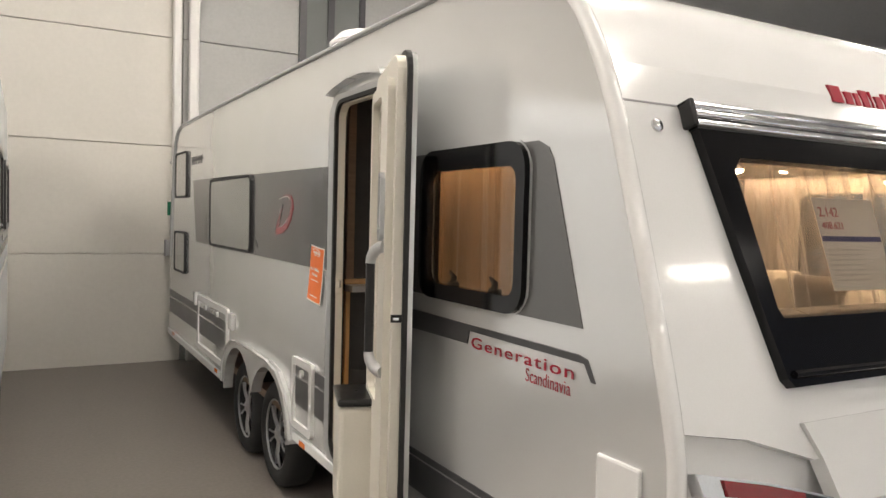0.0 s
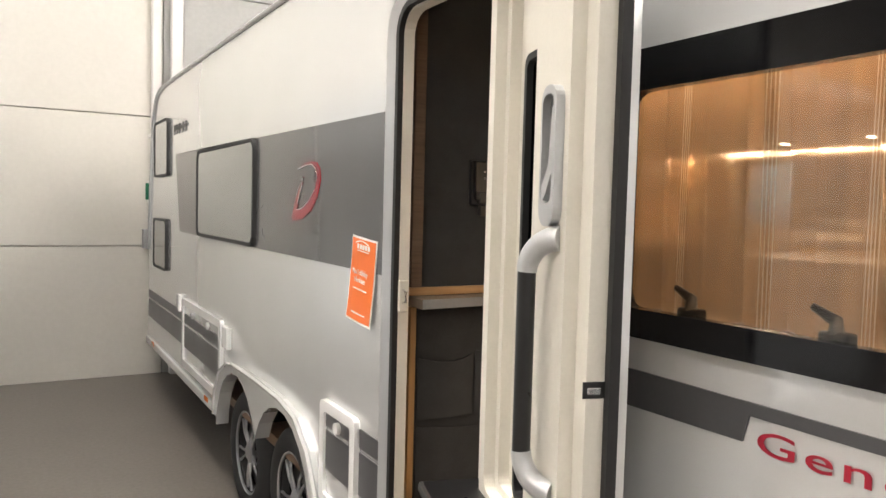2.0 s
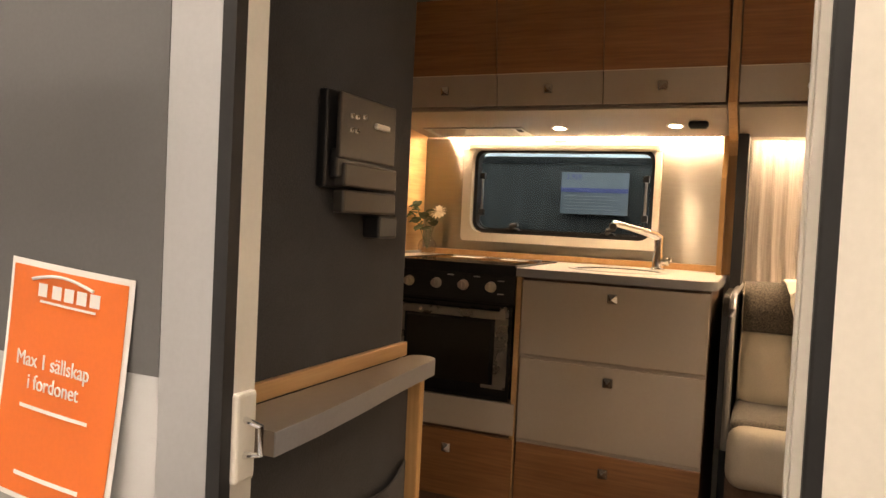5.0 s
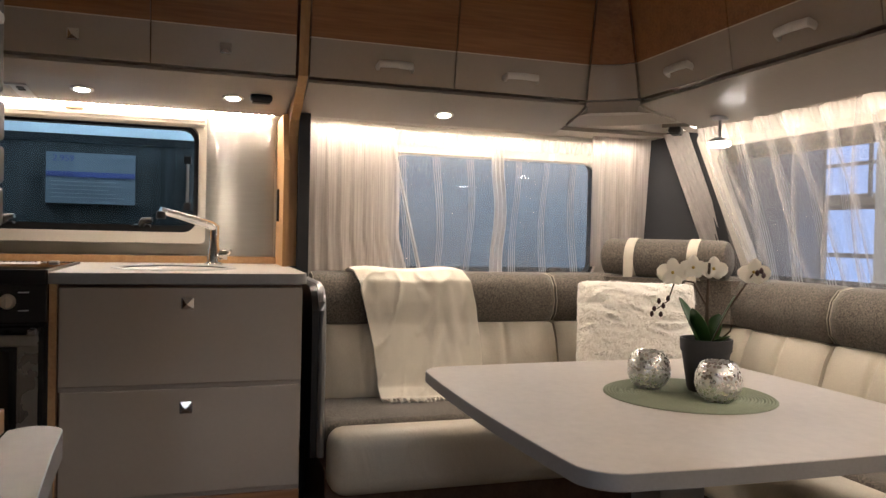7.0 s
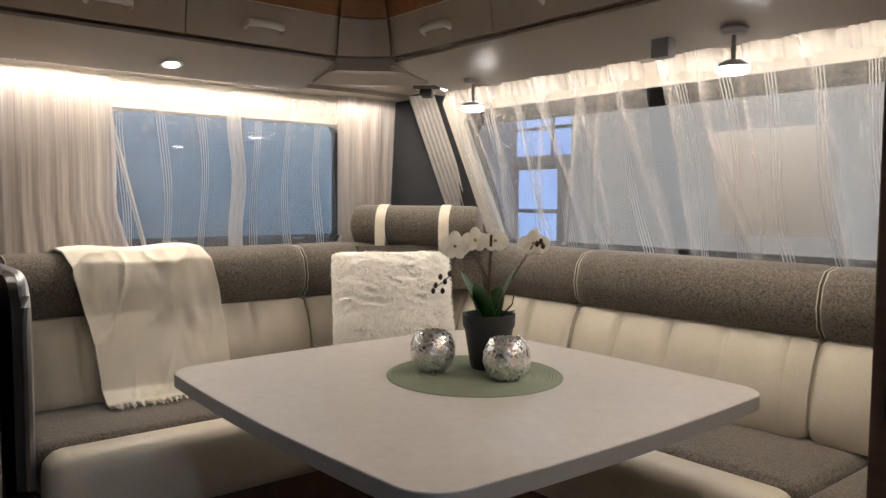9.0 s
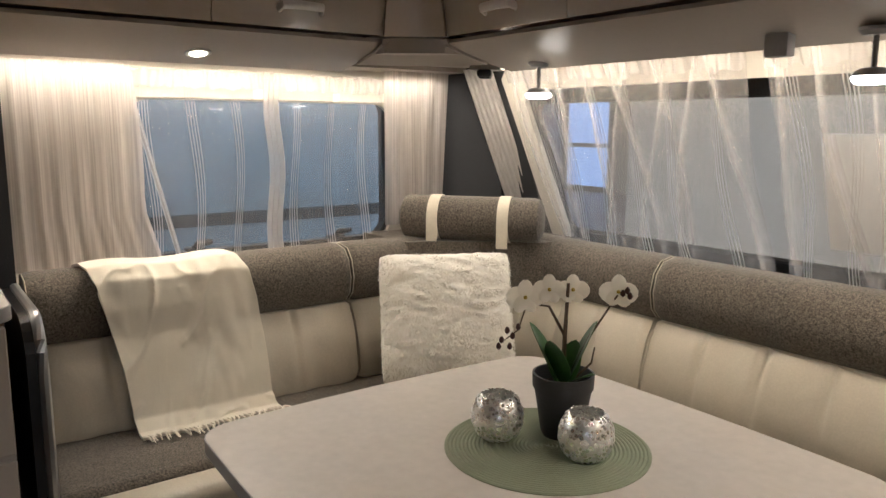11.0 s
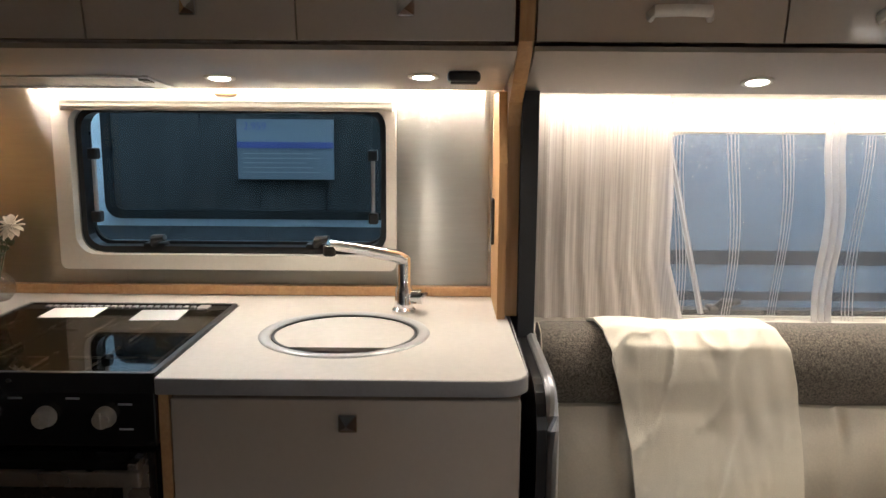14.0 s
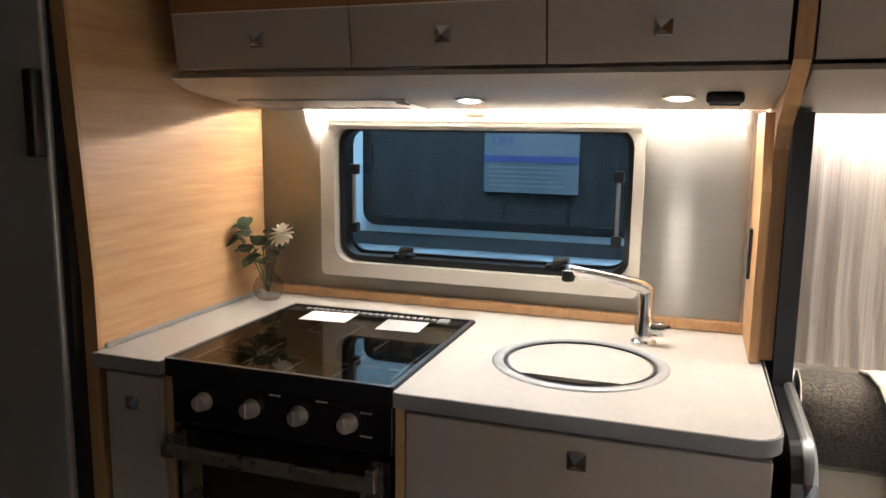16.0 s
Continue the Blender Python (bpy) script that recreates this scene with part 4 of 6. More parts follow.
nd = part("door", bx(KX - 0.004, KX + 0.016, 0.872, 1.012, 0.62, 1.412, bevel=0.003), "gloss", nar)
part("knob", square_knob(bmesh.new(), KX - 0.004, 0.942, 1.353, 0.014), "chrome", nd, "square chrome push knob")
part("side_panel", bx(KX, 2.36, 0.849, 0.865, FL, WT - 0.03), "oak", nar)
part("plinth", bx(KX + 0.03, KX + 0.05, -0.26, 1.02, FL, 0.62), "walnut", unit)

wt = thing("worktop", "pale stone-look worktop with grey edge", "worktop")
out = [(2.442, YL), (2.442, YR)] + [(KX - 0.012 + 0.05 - 0.05 * math.cos(radians(a)), YR - 0.008 + 0.05 - 0.05 * math.sin(radians(a))) for a in (90, 67, 45, 22, 0)][::1] + [(KX - 0.012, 0.364), (2.318, 0.364), (2.318, 0.866), (KX - 0.012, 0.866), (KX - 0.012, YL)]
sinkhole = [(2.082 + 0.168 * math.cos(radians(a)), 0.078 + 0.168 * math.sin(radians(a))) for a in range(0, 360, 10)]
part("slab", plate(out, [sinkhole], "z", WT - 0.028, WT), "worktop", wt)
edge = [(KX - 0.0150, 0.362), (KX - 0.0150, YR + 0.042)] + [(KX + 0.038 - 0.053 * math.cos(radians(a)), YR + 0.042 - 0.053 * math.sin(radians(a))) for a in (15, 30, 45, 60, 75, 90)] + [(2.31, YR - 0.011)]


def ribbon(points, z0, z1, d):
    """An upright strip along a path in plan."""
    b = bmesh.new()
    rows = [[b.verts.new((x, y, z)) for z in (z0, z1)] for x, y in points]
    for a, c in zip(rows, rows[1:]):
        b.faces.new((a[0], c[0], c[1], a[1]))
    return thicken(b, d)


part("edge_band", ribbon(edge, WT - 0.0285, WT - 0.001, 0.0025), "edge", wt, "grey worktop edge band", True)
part("edge_band", ribbon([(KX - 0.0150, YL), (KX - 0.0150, 0.868)], WT - 0.0285, WT - 0.001, 0.0025), "edge", wt, "grey worktop edge band")
part("wall_strip", bx(KX + 0.02, 2.42, YL - 0.012, YL - 0.001, WT, WT + 0.012, bevel=0.004), "edge", wt, "grey sealing strip")

hob = thing("hob", "gas hob under black glass lid with paper labels", "hob")
part("frame", plate(rrect(KX - 0.006, 2.316, 0.367, 0.863, 0.004, 1), [rrect(KX + 0.004, 2.306, 0.377, 0.853, 0.003, 1)], "z", WT - 0.03, WT + 0.006), "black", hob)
part("glass_lid", bx(KX + 0.005, 2.25, 0.379, 0.851, WT - 0.001, WT + 0.004, bevel=0.001), "lidglass", hob, "smoked glass lid")
part("tray", bx(KX + 0.005, 2.25, 0.379, 0.851, WT - 0.030, WT - 0.024), "oven", hob, "black enamel burner tray")
for bx0, by0, br in ((1.93, 0.50, 0.050), (1.93, 0.73, 0.036), (2.13, 0.51, 0.036), (2.13, 0.72, 0.043)):
    burner = part("burner", lathe([(0.0005, 0.012), (br * 0.72, 0.012), (br * 0.8, 0.008), (br * 0.8, 0.004), (br, 0.003), (br * 1.1, 0.0)], 24, at=(bx0, by0, WT - 0.024)), "oven", hob, "black burner cap", True)
    part("burner_ring", lathe([(br * 1.12, 0.0), (br * 1.12, 0.004), (br * 1.3, 0.003), (br * 1.34, 0.0)], 28, at=(bx0, by0, WT - 0.024)), "steelbar", burner, "steel burner ring", True)
for gy in (0.40, 0.51, 0.615, 0.72, 0.83):
    part("grate_bar", tube([(KX + 0.03, gy, WT - 0.007), (2.23, gy, WT - 0.007)], 0.0028, 8), "steelbar", hob, "wire pan support", True)
for gx in (KX + 0.03, 1.93, 2.13, 2.23):
    part("grate_bar", tube([(gx, 0.40, WT - 0.010), (gx, 0.83, WT - 0.010)], 0.0028, 8), "steelbar", hob, "wire pan support", True)
part("hinge_bar", bx(2.252, 2.305, 0.379, 0.851, WT - 0.01, WT + 0.004), "oven", hob)
for k in range(22):
    part("vent_slot", bx(2.272, 2.288, 0.44 + 0.017 * k, 0.45 + 0.017 * k, WT + 0.004, WT + 0.0065), "edge", hob)
part("hinge_clip", bx(2.25, 2.285, 0.42, 0.445, WT + 0.004, WT + 0.010, bevel=0.002), "edge", hob)
for y0, y1, x0, x1, m in ((0.655, 0.775, 2.175, 2.265, "paper"), (0.46, 0.565, 2.155, 2.25, "greyprint")):
    part("label", moved(bx(-(x1 - x0) / 2, (x1 - x0) / 2, -(y1 - y0) / 2, (y1 - y0) / 2, 0, 0.0006), pose((x0 + x1) / 2, (y0 + y1) / 2, WT + 0.0045, 0, 0, 4)), m, hob, "paper label")

sink = thing("sink", "round sink with steel rim and white cover", "sink")
part("rim", lathe([(0.152, -0.004), (0.154, 0.002), (0.158, 0.004), (0.172, 0.004), (0.176, 0.002), (0.177, 0.0), (0.17, -0.012)], 48, at=(2.082, 0.078, WT)), "trimgrey", sink, smooth=True)
cover = [(2.082 + 0.146 * math.cos(radians(a)), 0.078 + 0.146 * math.sin(radians(a))) for a in range(-132, 133, 8)]
part("cover", plate(cover, [], "z", WT - 0.010, WT - 0.002), "worktop", sink, "pale sink cover")
part("bowl", lathe([(0.150, -0.006), (0.145, -0.09), (0.10, -0.13), (0.0005, -0.135)], 40, at=(2.082, 0.078, WT)), "black", sink, smooth=True)
part("cover_edge", lathe([(0.1445, -0.004), (0.151, -0.004), (0.151, 0.001), (0.1445, 0.001)], 48, at=(2.082, 0.078, WT)), "black", sink)

tap = thing("tap", "chrome kitchen mixer tap with long swivel spout", "tap")
tx, ty = 2.272, -0.034
part("base", lathe([(0.0005, 0), (0.028, 0), (0.028, 0.006), (0.022, 0.012), (0.020, 0.055), (0.0165, 0.06), (0.0165, 0.130), (0.0005, 0.132)], 24, at=(tx, ty, WT)), "chrome", tap, smooth=True)
part("spout", tube([(tx, ty, WT + 0.122), (tx - 0.010, ty + 0.014, WT + 0.133), (tx - 0.030, ty + 0.05, WT + 0.143), (tx - 0.065, ty + 0.11, WT + 0.160), (tx - 0.090, ty + 0.160, WT + 0.172)], [0.017, 0.016, 0.014, 0.012, 0.012], 14), "chrome", tap, smooth=True)
part("nozzle", lathe([(0.012, 0), (0.014, 0.002), (0.014, 0.022), (0.010, 0.024)], 16, at=(tx - 0.088, ty + 0.158, WT + 0.146)), "black", tap, smooth=True)
part("lever_hub", tube([(tx, ty - 0.01, WT + 0.035), (tx - 0.004, ty - 0.042, WT + 0.037)], [0.016, 0.017], 14), "chrome", tap, smooth=True)
part("lever", tube([(tx - 0.002, ty - 0.045, WT + 0.04), (tx - 0.03, ty - 0.052, WT + 0.05)], [0.006, 0.004], 10), "chrome", tap, smooth=True)

# splash panel, trims, kitchen window
solo("splash_panel", plate([(YR + 0.03, WT + 0.026), (YR + 0.03, 1.965), (YL, 1.965), (YL, WT + 0.026)], [rrect(0.0, 0.81, 1.535, 1.95, 0.04)], "x", 2.448, 2.4555), "splash", "brushed metallic splash panel behind the worktop", "panel", **S)
solo("trim_worktop", bx(2.430, 2.4555, YR + 0.01, YL - 0.001, WT + 0.001, WT + 0.025, bevel=0.002), "oak", "narrow wooden upstand on the worktop", "trim", **S)
kw = thing("window_kitchen", "kitchen window with cream frame and dark acrylic pane", "window", **S)
part("window_frame", plate(rrect(-0.006, 0.838, 1.518, 1.962, 0.016, 3), [rrect(0.018, 0.797, 1.555, 1.925, 0.05)], "x", 2.418, 2.4475), "cream", kw)
part("blind_cassette", bx(2.408, 2.4175, 0.0, 0.812, 1.912, 1.960, bevel=0.003), "cream", kw)
for z in (1.922, 1.934):
    part("cassette_rib", bx(2.404, 2.4085, 0.0, 0.812, z, z + 0.006), "cream", kw)
part("blind_grip", bx(2.398, 2.409, 0.375, 0.430, 1.948, 1.958, bevel=0.004), "oak", kw)
part("rubber_seal", plate(rrect(0.020, 0.795, 1.557, 1.923, 0.05), [rrect(0.034, 0.781, 1.572, 1.908, 0.04)], "x", 2.45, 2.49), "black", kw)
part("pane", plate(rrect(0.0, 0.815, 1.535, 1.945, 0.05), [], "x", 2.512, 2.517), "tinted", kw, "grey acrylic pane with the hall light's blue in its tint").visible_shadow = False
part("pane_border", plate(rrect(-0.01, 0.825, 1.525, 1.955, 0.055), [rrect(0.03, 0.785, 1.578, 1.915, 0.045)], "x", 2.50, 2.511), "black", kw)
for y in (0.20, 0.615):
    part("latch", box(tube([(2.462, y, 1.575), (2.445, y - 0.005, 1.592), (2.435, y - 0.035, 1.597)], [0.014, 0.012, 0.008], 8), 2.45, 2.49, y - 0.028, y + 0.028, 1.562, 1.580, bevel=0.005), "black", kw, "black lever latch", True)
for y in (0.055, 0.762):
    st = part("stay", bx(2.462, 2.472, y - 0.005, y + 0.005, 1.655, 1.80, bevel=0.003), "alu", kw, "pale window stay")
    for z in (1.645, 1.805):
        part("stay_clip", bx(2.455, 2.482, y - 0.012, y + 0.012, z - 0.014, z + 0.014, bevel=0.004), "black", st)

# tall wooden post between kitchen and dinette, dark strip, bench end panel
post = thing("cabinet_post", "slim light oak divider post beside the worktop", "post")
part("board", plate([(2.20, WT + 0.002), (2.446, WT + 0.002), (2.446, 1.955), (2.25, 1.955), (2.235, 1.90), (2.20, 1.80)], [], "y", -0.264, -0.246), "oakz", post)
part("board_front", plate([(2.23, WT + 0.002), (2.44, WT + 0.002), (2.44, 1.955), (2.44, 2.435), (1.935, 2.435), (2.005, 2.035), (2.12, 1.965), (2.20, 1.93), (2.23, 1.88)], [], "y", -0.293, -0.2645), "oakz", post)
part("hinge_grip", bx(2.33, 2.36, -0.2455, -0.238, 1.60, 1.71, bevel=0.003), "black", post, "black sliding grip")
solo("dark_divider", bx(2.20, 2.445, -0.330, -0.294, 0.60, 1.955), "darkcloth", "charcoal cloth divider behind the bench end", "panel", **S)
endp = thing("bench_end_panel", "black bench end panel with rounded aluminium edge", "panel")
epo = [(1.83, 0.93), (1.83, 1.30)] + [(1.83 + 0.09 - 0.09 * math.cos(radians(a)), 1.32 + 0.09 * math.sin(radians(a))) for a in (15, 30, 45, 60, 75, 90)] + [(2.44, 1.41), (2.44, 0.93)]
part("board", plate([(x + 0.0, z) for x, z in epo], [], "y", -0.325, -0.296), "black", endp)
part("edge_profile", tube([(x, -0.325, z) for x, z in epo[:-1]], 0.011, 8), "alu", endp, "rounded aluminium edge", True)

# overhead units: front profile leans out towards the aisle
OZ = 2.035
fascia = thing("valance", "warm grey valance under the kitchen overhead units", "valance", "valances")
part("board", plate([(2.018, 2.028), (2.014, 2.018), (2.05, 2.001), (2.10, 1.989), (2.25, 1.971), (2.36, 1.963), (2.36, 1.974), (2.25, 1.982), (2.10, 2.000), (2.05, 2.012), (2.03, 2.027)], [], "y", YR + 0.006, 0.99), "valance", fascia, smooth=True)


def overhead(y0, y1, style):
    u = thing("overhead_cabinet", "overhead cabinet with warm grey flap below walnut front", "cabinet", "overhead cabinets along the kitchen wall")
    g = 0.0018
    part("body", plate([(2.03, OZ + 0.004), (1.975, 2.43), (2.455, 2.43), (2.455, OZ + 0.004)], [], "y", y0, y1), "walnut", u)
    flap = part("flap", plate([(2.006, OZ), (1.990, 2.148), (2.012, 2.148), (2.028, OZ)], [], "y", y0 + g, y1 - g), "gloss", u, "warm grey gloss flap")
    part("front", plate([(1.988, 2.151), (1.945, 2.425), (1.967, 2.425), (2.010, 2.151)], [], "y", y0 + g, y1 - g), "oaky", u, "walnut upper front")
    part("trim_line", plate([(1.9895, 2.148), (1.989, 2.151), (2.01, 2.151), (2.01, 2.148)], [], "y", y0 + g, y1 - g), "strap", u, "thin pale trim line")
    if style == "knob":
        y = (y0 + y1) / 2
        k = part("knob", square_knob(bmesh.new(), 1.998, y, 2.0925), "chrome", flap, "square chrome push knob")
    else:
        yc, w = style
        hnd = tube([(2.0, yc + w, 2.082), (1.982, yc + w * 0.92, 2.087), (1.979, yc, 2.088), (1.982, yc - w * 0.92, 2.087), (2.0, yc - w, 2.082)], 0.008, 8)
        bmesh.ops.scale(hnd, vec=(1, 1, 1.5), verts=hnd.verts[:], space=Matrix.Translation((0, 0, -2.086)))
        part("bow_handle", hnd, "satin", flap, "curved aluminium handle", True)


overhead(0.545, 0.965, "knob")
overhead(0.150, 0.545, "knob")
overhead(-0.258, 0.150, "knob")
overhead(-0.758, -0.296, (-0.56, 0.055))
overhead(-1.232, -0.758, (-0.985, 0.058))

dval = thing("valance", "warm grey valance under the dinette overhead units", "valance", "valances")
part("board", plate([(2.018, 2.028), (2.014, 2.018), (2.06, 1.998), (2.15, 1.974), (2.25, 1.953), (2.256, 1.966), (2.30, 1.972), (2.30, 1.982), (2.25, 1.976), (2.15, 1.985), (2.06, 2.010), (2.03, 2.027)], [], "y", -1.235, -0.296), "valance", dval, smooth=True)
part("led_strip", bx(2.345, 2.36, -1.24, -0.34, 1.9705, 1.9745), "led", dval, "lit strip light")
dots = bmesh.new()
for k in range(53):
    box(dots, 2.402, 2.407, -0.225 + 0.022 * k, -0.220 + 0.022 * k, 1.968, 1.972)
part("led_strip", dots, "leddot", fascia, "strip of lit dots")
solo("kitchen_pelmet", bx(2.36, 2.447, YR + 0.006, 1.0, 1.975, 2.03), "valance", "pelmet board over the kitchen window", "pelmet")
solo("dinette_pelmet", bx(2.30, 2.455, -1.75, -0.296, 1.975, 2.03), "valance", "pelmet board over the dinette window", "pelmet")


def downlight(x, y, z, lean):
    d = thing("downlight", "small lit recessed downlight with pale rim", "downlight", "recessed downlights")
    tilt = Matrix.Translation((x, y, z)) @ Matrix.Rotation(radians(lean), 4, "Y")
    part("rim", moved(lathe([(0.022, 0.004), (0.033, 0.002), (0.033, -0.001), (0.030, -0.003), (0.022, -0.002)], 24), tilt), "cream", d, smooth=True)
    part("lens", moved(lathe([(0.0005, -0.005), (0.016, -0.004), (0.022, -0.0015), (0.022, 0.003)], 24), tilt), "bulb", d, "lit lens", True)


downlight(2.19, 0.352, 1.9765, 7)
downlight(2.165, -0.082, 1.9795, 7)
downlight(2.150, -0.771, 1.9725, 13)
HOODM = Matrix.Translation((2.265, 0, 1.9735)) @ Matrix.Rotation(radians(5), 4, "Y") @ Matrix.Translation((-2.265, 0, -1.966))
hood = thing("cooker_hood", "slim grey cooker hood in the valance", "cooker hood")
part("frame", moved(plate([(2.18, 0.50), (2.35, 0.50), (2.35, 0.93), (2.18, 0.93)], [[(2.195, 0.545), (2.335, 0.545), (2.335, 0.905), (2.195, 0.905)]], "z", 1.960, 1.972), HOODM), "trimgrey", hood)
part("filter", moved(bx(2.19, 2.34, 0.54, 0.91, 1.966, 1.971), HOODM), "steelbar", hood, "metal grease filter")
for k in range(12):
    part("filter_rib", moved(bx(2.196, 2.334, 0.555 + 0.029 * k, 0.560 + 0.029 * k, 1.9625, 1.9662), HOODM), "edge", hood)
for x in (2.20, 2.225):
    part("switch", moved(bx(x, x + 0.015, 0.51, 0.53, 1.957, 1.961, bevel=0.001), HOODM), "black", hood)


def small_speaker(x, y, z, rot):
    s = thing("loudspeaker", "small flat black loudspeaker under the valance", "loudspeaker", "valance loudspeakers")
    part("case", moved(bx(-0.022, 0.022, -0.034, 0.034, -0.022, 0, bevel=0.008, seg=3), pose(x, y, z, 0, 0, rot)), "black", s, smooth=True)
    part("grille", moved(bx(-0.016, 0.016, -0.027, 0.027, -0.025, -0.0215, bevel=0.001), pose(x, y, z, 0, 0, rot)), "rubber", s)


small_speaker(2.125, -0.165, 1.988, 0)

solo("kitchen_end_panel", plate([(KX + 0.01, FL), (KX + 0.01, 1.6), (1.76, 2.44), (2.455, 2.44), (2.455, FL)], [], "y", YL, YL + 0.018), "oak", "light oak end panel beside the kitchen", "panel", **S)
solo("kitchen_end_edge", plate([(KX, FL), (KX, 1.6), (1.748, 2.44), (1.7595, 2.44), (KX + 0.0095, 1.6), (KX + 0.0095, FL)], [], "y", YL - 0.004, YL + 0.030), "oakz", "oak edge strip of the end panel", "trim", **S)
fr = thing("fridge", "tall dark silver fridge with slim black handle", "fridge")
part("body", bx(1.80, 2.45, 1.075, 1.62, FL, 2.42), "black", fr)
fd = part("door", bx(1.762, 1.798, 1.085, 1.61, FL + 0.05, 2.40, bevel=0.006), "fridge", fr)
part("handle", bx(1.735, 1.765, 1.09, 1.115, 1.85, 2.02, bevel=0.005), "black", fd, "slim black fridge handle")
part("gasket", bx(1.775, 1.80, 1.066, 1.083, FL, 2.40), "black", fr)

# ---- partition beside the door ----
pt = thing("wall_partition", "charcoal cloth partition with wooden edges and folded shelf ledge", "partition", **S)
part("board", bx(0.042, 0.648, 0.215, 0.245, FL, 2.44, bevel=0.006), "felt", pt)
part("wood_rail", bx(0.096, 0.648, 0.203, 0.2145, 1.335, 1.362, bevel=0.002), "oak", pt, "oak rail above the ledge")
part("jamb_strip", bx(0.096, 0.118, 0.185, 0.2145, FL, 1.30), "oakz", pt, "oak strip beside the door")
part("jamb_strip", bx(0.096, 0.135, 0.185, 0.2145, 1.365, 2.43), "walnut", pt, "brown strip beside the door")
part("lower_board", bx(0.118, 0.645, 0.196, 0.2145, FL, 1.30), "felt", pt)
part("lower_post", bx(0.645, 0.665, 0.170, 0.2145, FL, 1.30, bevel=0.003), "oakz", pt, "oak corner post under the ledge")
ledge = [(0.0965, 0.2025), (0.0965, 0.104), (0.20, 0.108), (0.32, 0.118), (0.44, 0.130), (0.55, 0.140)] + [(0.645 + 0.030 * math.sin(radians(a)), 0.176 - 0.030 * math.cos(radians(a))) for a in (0, 20, 40, 60, 80, 100, 120, 150)] + [(0.655, 0.2025)]
sh = thing("shelf", "narrow grey shelf ledge with rounded end", "shelf")
part("board", plate(ledge, [], "z", 1.303, 1.334), "ledgetop", sh)
part("edge_band", ribbon([(x, y - 0.0015) for x, y in ledge[1:-1]], 1.3035, 1.3335, 0.002), "edge", sh, "grey edge band", True)
poc = thing("storage_pocket", "charcoal cloth storage pockets on the partition", "pocket")
for x0, x1, z0, z1 in ((0.13, 0.345, 0.92, 1.13), (0.355, 0.63, 0.92, 1.14), (0.13, 0.63, 0.66, 0.90)):
    part("pocket", thicken(sheet(lambda u, v: (x0 + (x1 - x0) * u, 0.192 - 0.022 * math.sin(math.pi * u) * (0.4 + 0.6 * v) - 0.002, z0 + (z1 - z0) * v - 0.018 * v * math.sin(math.pi * u)), 12, 6), 0.003), "felt", poc, smooth=True)
tv = thing("tv_bracket", "black folded wall bracket for a television", "bracket")
part("wall_plate", bx(0.325, 0.41, 0.197, 0.2145, 1.64, 1.79, bevel=0.004), "black", tv)
part("arm", bx(0.335, 0.49, 0.184, 0.197, 1.655, 1.70, bevel=0.004), "black", tv)
part("screen_plate", bx(0.330, 0.508, 0.176, 0.184, 1.685, 1.785, bevel=0.003), "bracket", tv)
part("slat", bx(0.352, 0.524, 0.178, 0.2, 1.642, 1.680, bevel=0.004), "bracket", tv)
part("slat", bx(0.352, 0.524, 0.178, 0.2, 1.602, 1.638, bevel=0.004), "bracket", tv)
part("catch", bx(0.475, 0.54, 0.182, 0.2145, 1.562, 1.600, bevel=0.004), "black", tv)
part("bright_bar", bx(0.43, 0.475, 0.168, 0.1755, 1.740, 1.750, bevel=0.003), "cream", tv, "pale spring bar")
for x, z in ((0.362, 1.752), (0.377, 1.752), (0.362, 1.730), (0.377, 1.730), (0.40, 1.755)):
    part("screw", moved(lathe([(0.0005, 0), (0.005, 0), (0.004, 0.003), (0.0005, 0.004)], 10), Matrix.Translation((x, 0.176, z)) @ pose(0, 0, 0, 90, 0, 0)), "chrome", tv)
en = thing("entry_panel", "grey-brown wooden panel beside the entrance with black grip", "panel")
part("board", bx(0.043, 0.200, -0.645, -0.607, FL, 2.43, bevel=0.002), "walnut", en)
part("grip", bx(0.150, 0.187, -0.607, -0.595, 1.422, 1.530, bevel=0.005), "black", en, "black grip")
# ---- dinette ----
ST = 1.03          # top of the seat cushions


def cushion(fn_name, x0, x1, y0, y1, z0, z1, r, mat_name, parent, label="", sag=0.0, seg=4):
    b = bx(x0, x1, y0, y1, z0, z1, bevel=r, seg=seg)
    return part(fn_name, b, mat_name, parent, label, True)


def roll_back(path, inward, parent, y_tag):
    """A padded backrest along a straight run: tweed roll on top, cream panel below. path: two plan points; inward: unit vector to the seat."""
    (ax, ay), (bx_, by) = path
    run = math.hypot(bx_ - ax, by - ay)
    n = max(40, int(run * 220))
    prof_top = [(0.000, 1.26), (0.050, 1.262), (0.078, 1.29), (0.088, 1.34), (0.075, 1.395), (0.045, 1.428), (-0.01, 1.438), (-0.06, 1.425), (-0.075, 1.38)]
    prof_low = [(0.115, 1.03), (0.128, 1.06), (0.118, 1.14), (0.098, 1.21), (0.068, 1.262), (0.0, 1.27), (-0.04, 1.10), (0.0, 1.02)]
    for nm, prof, mt, wav in (("top_roll", prof_top, "tweed", 0.002), ("lower_panel", prof_low, "leather", 0.006)):
        b = bmesh.new()
        rows = []
        for i in range(n + 1):
            u = i / n
            px, py = ax + (bx_ - ax) * u, ay + (by - ay) * u
            end = min(u, 1 - u) * run
            sq = 1.0 - 0.10 * max(0.0, 1 - end / 0.03) ** 2
            gap = (u * run * 6.0 + 0.5) % 1.0 - 0.5
            tuck = 0.017 * math.exp(-(gap / 0.075) ** 2) if nm == "lower_panel" and end > 0.06 else 0.0
            row = []
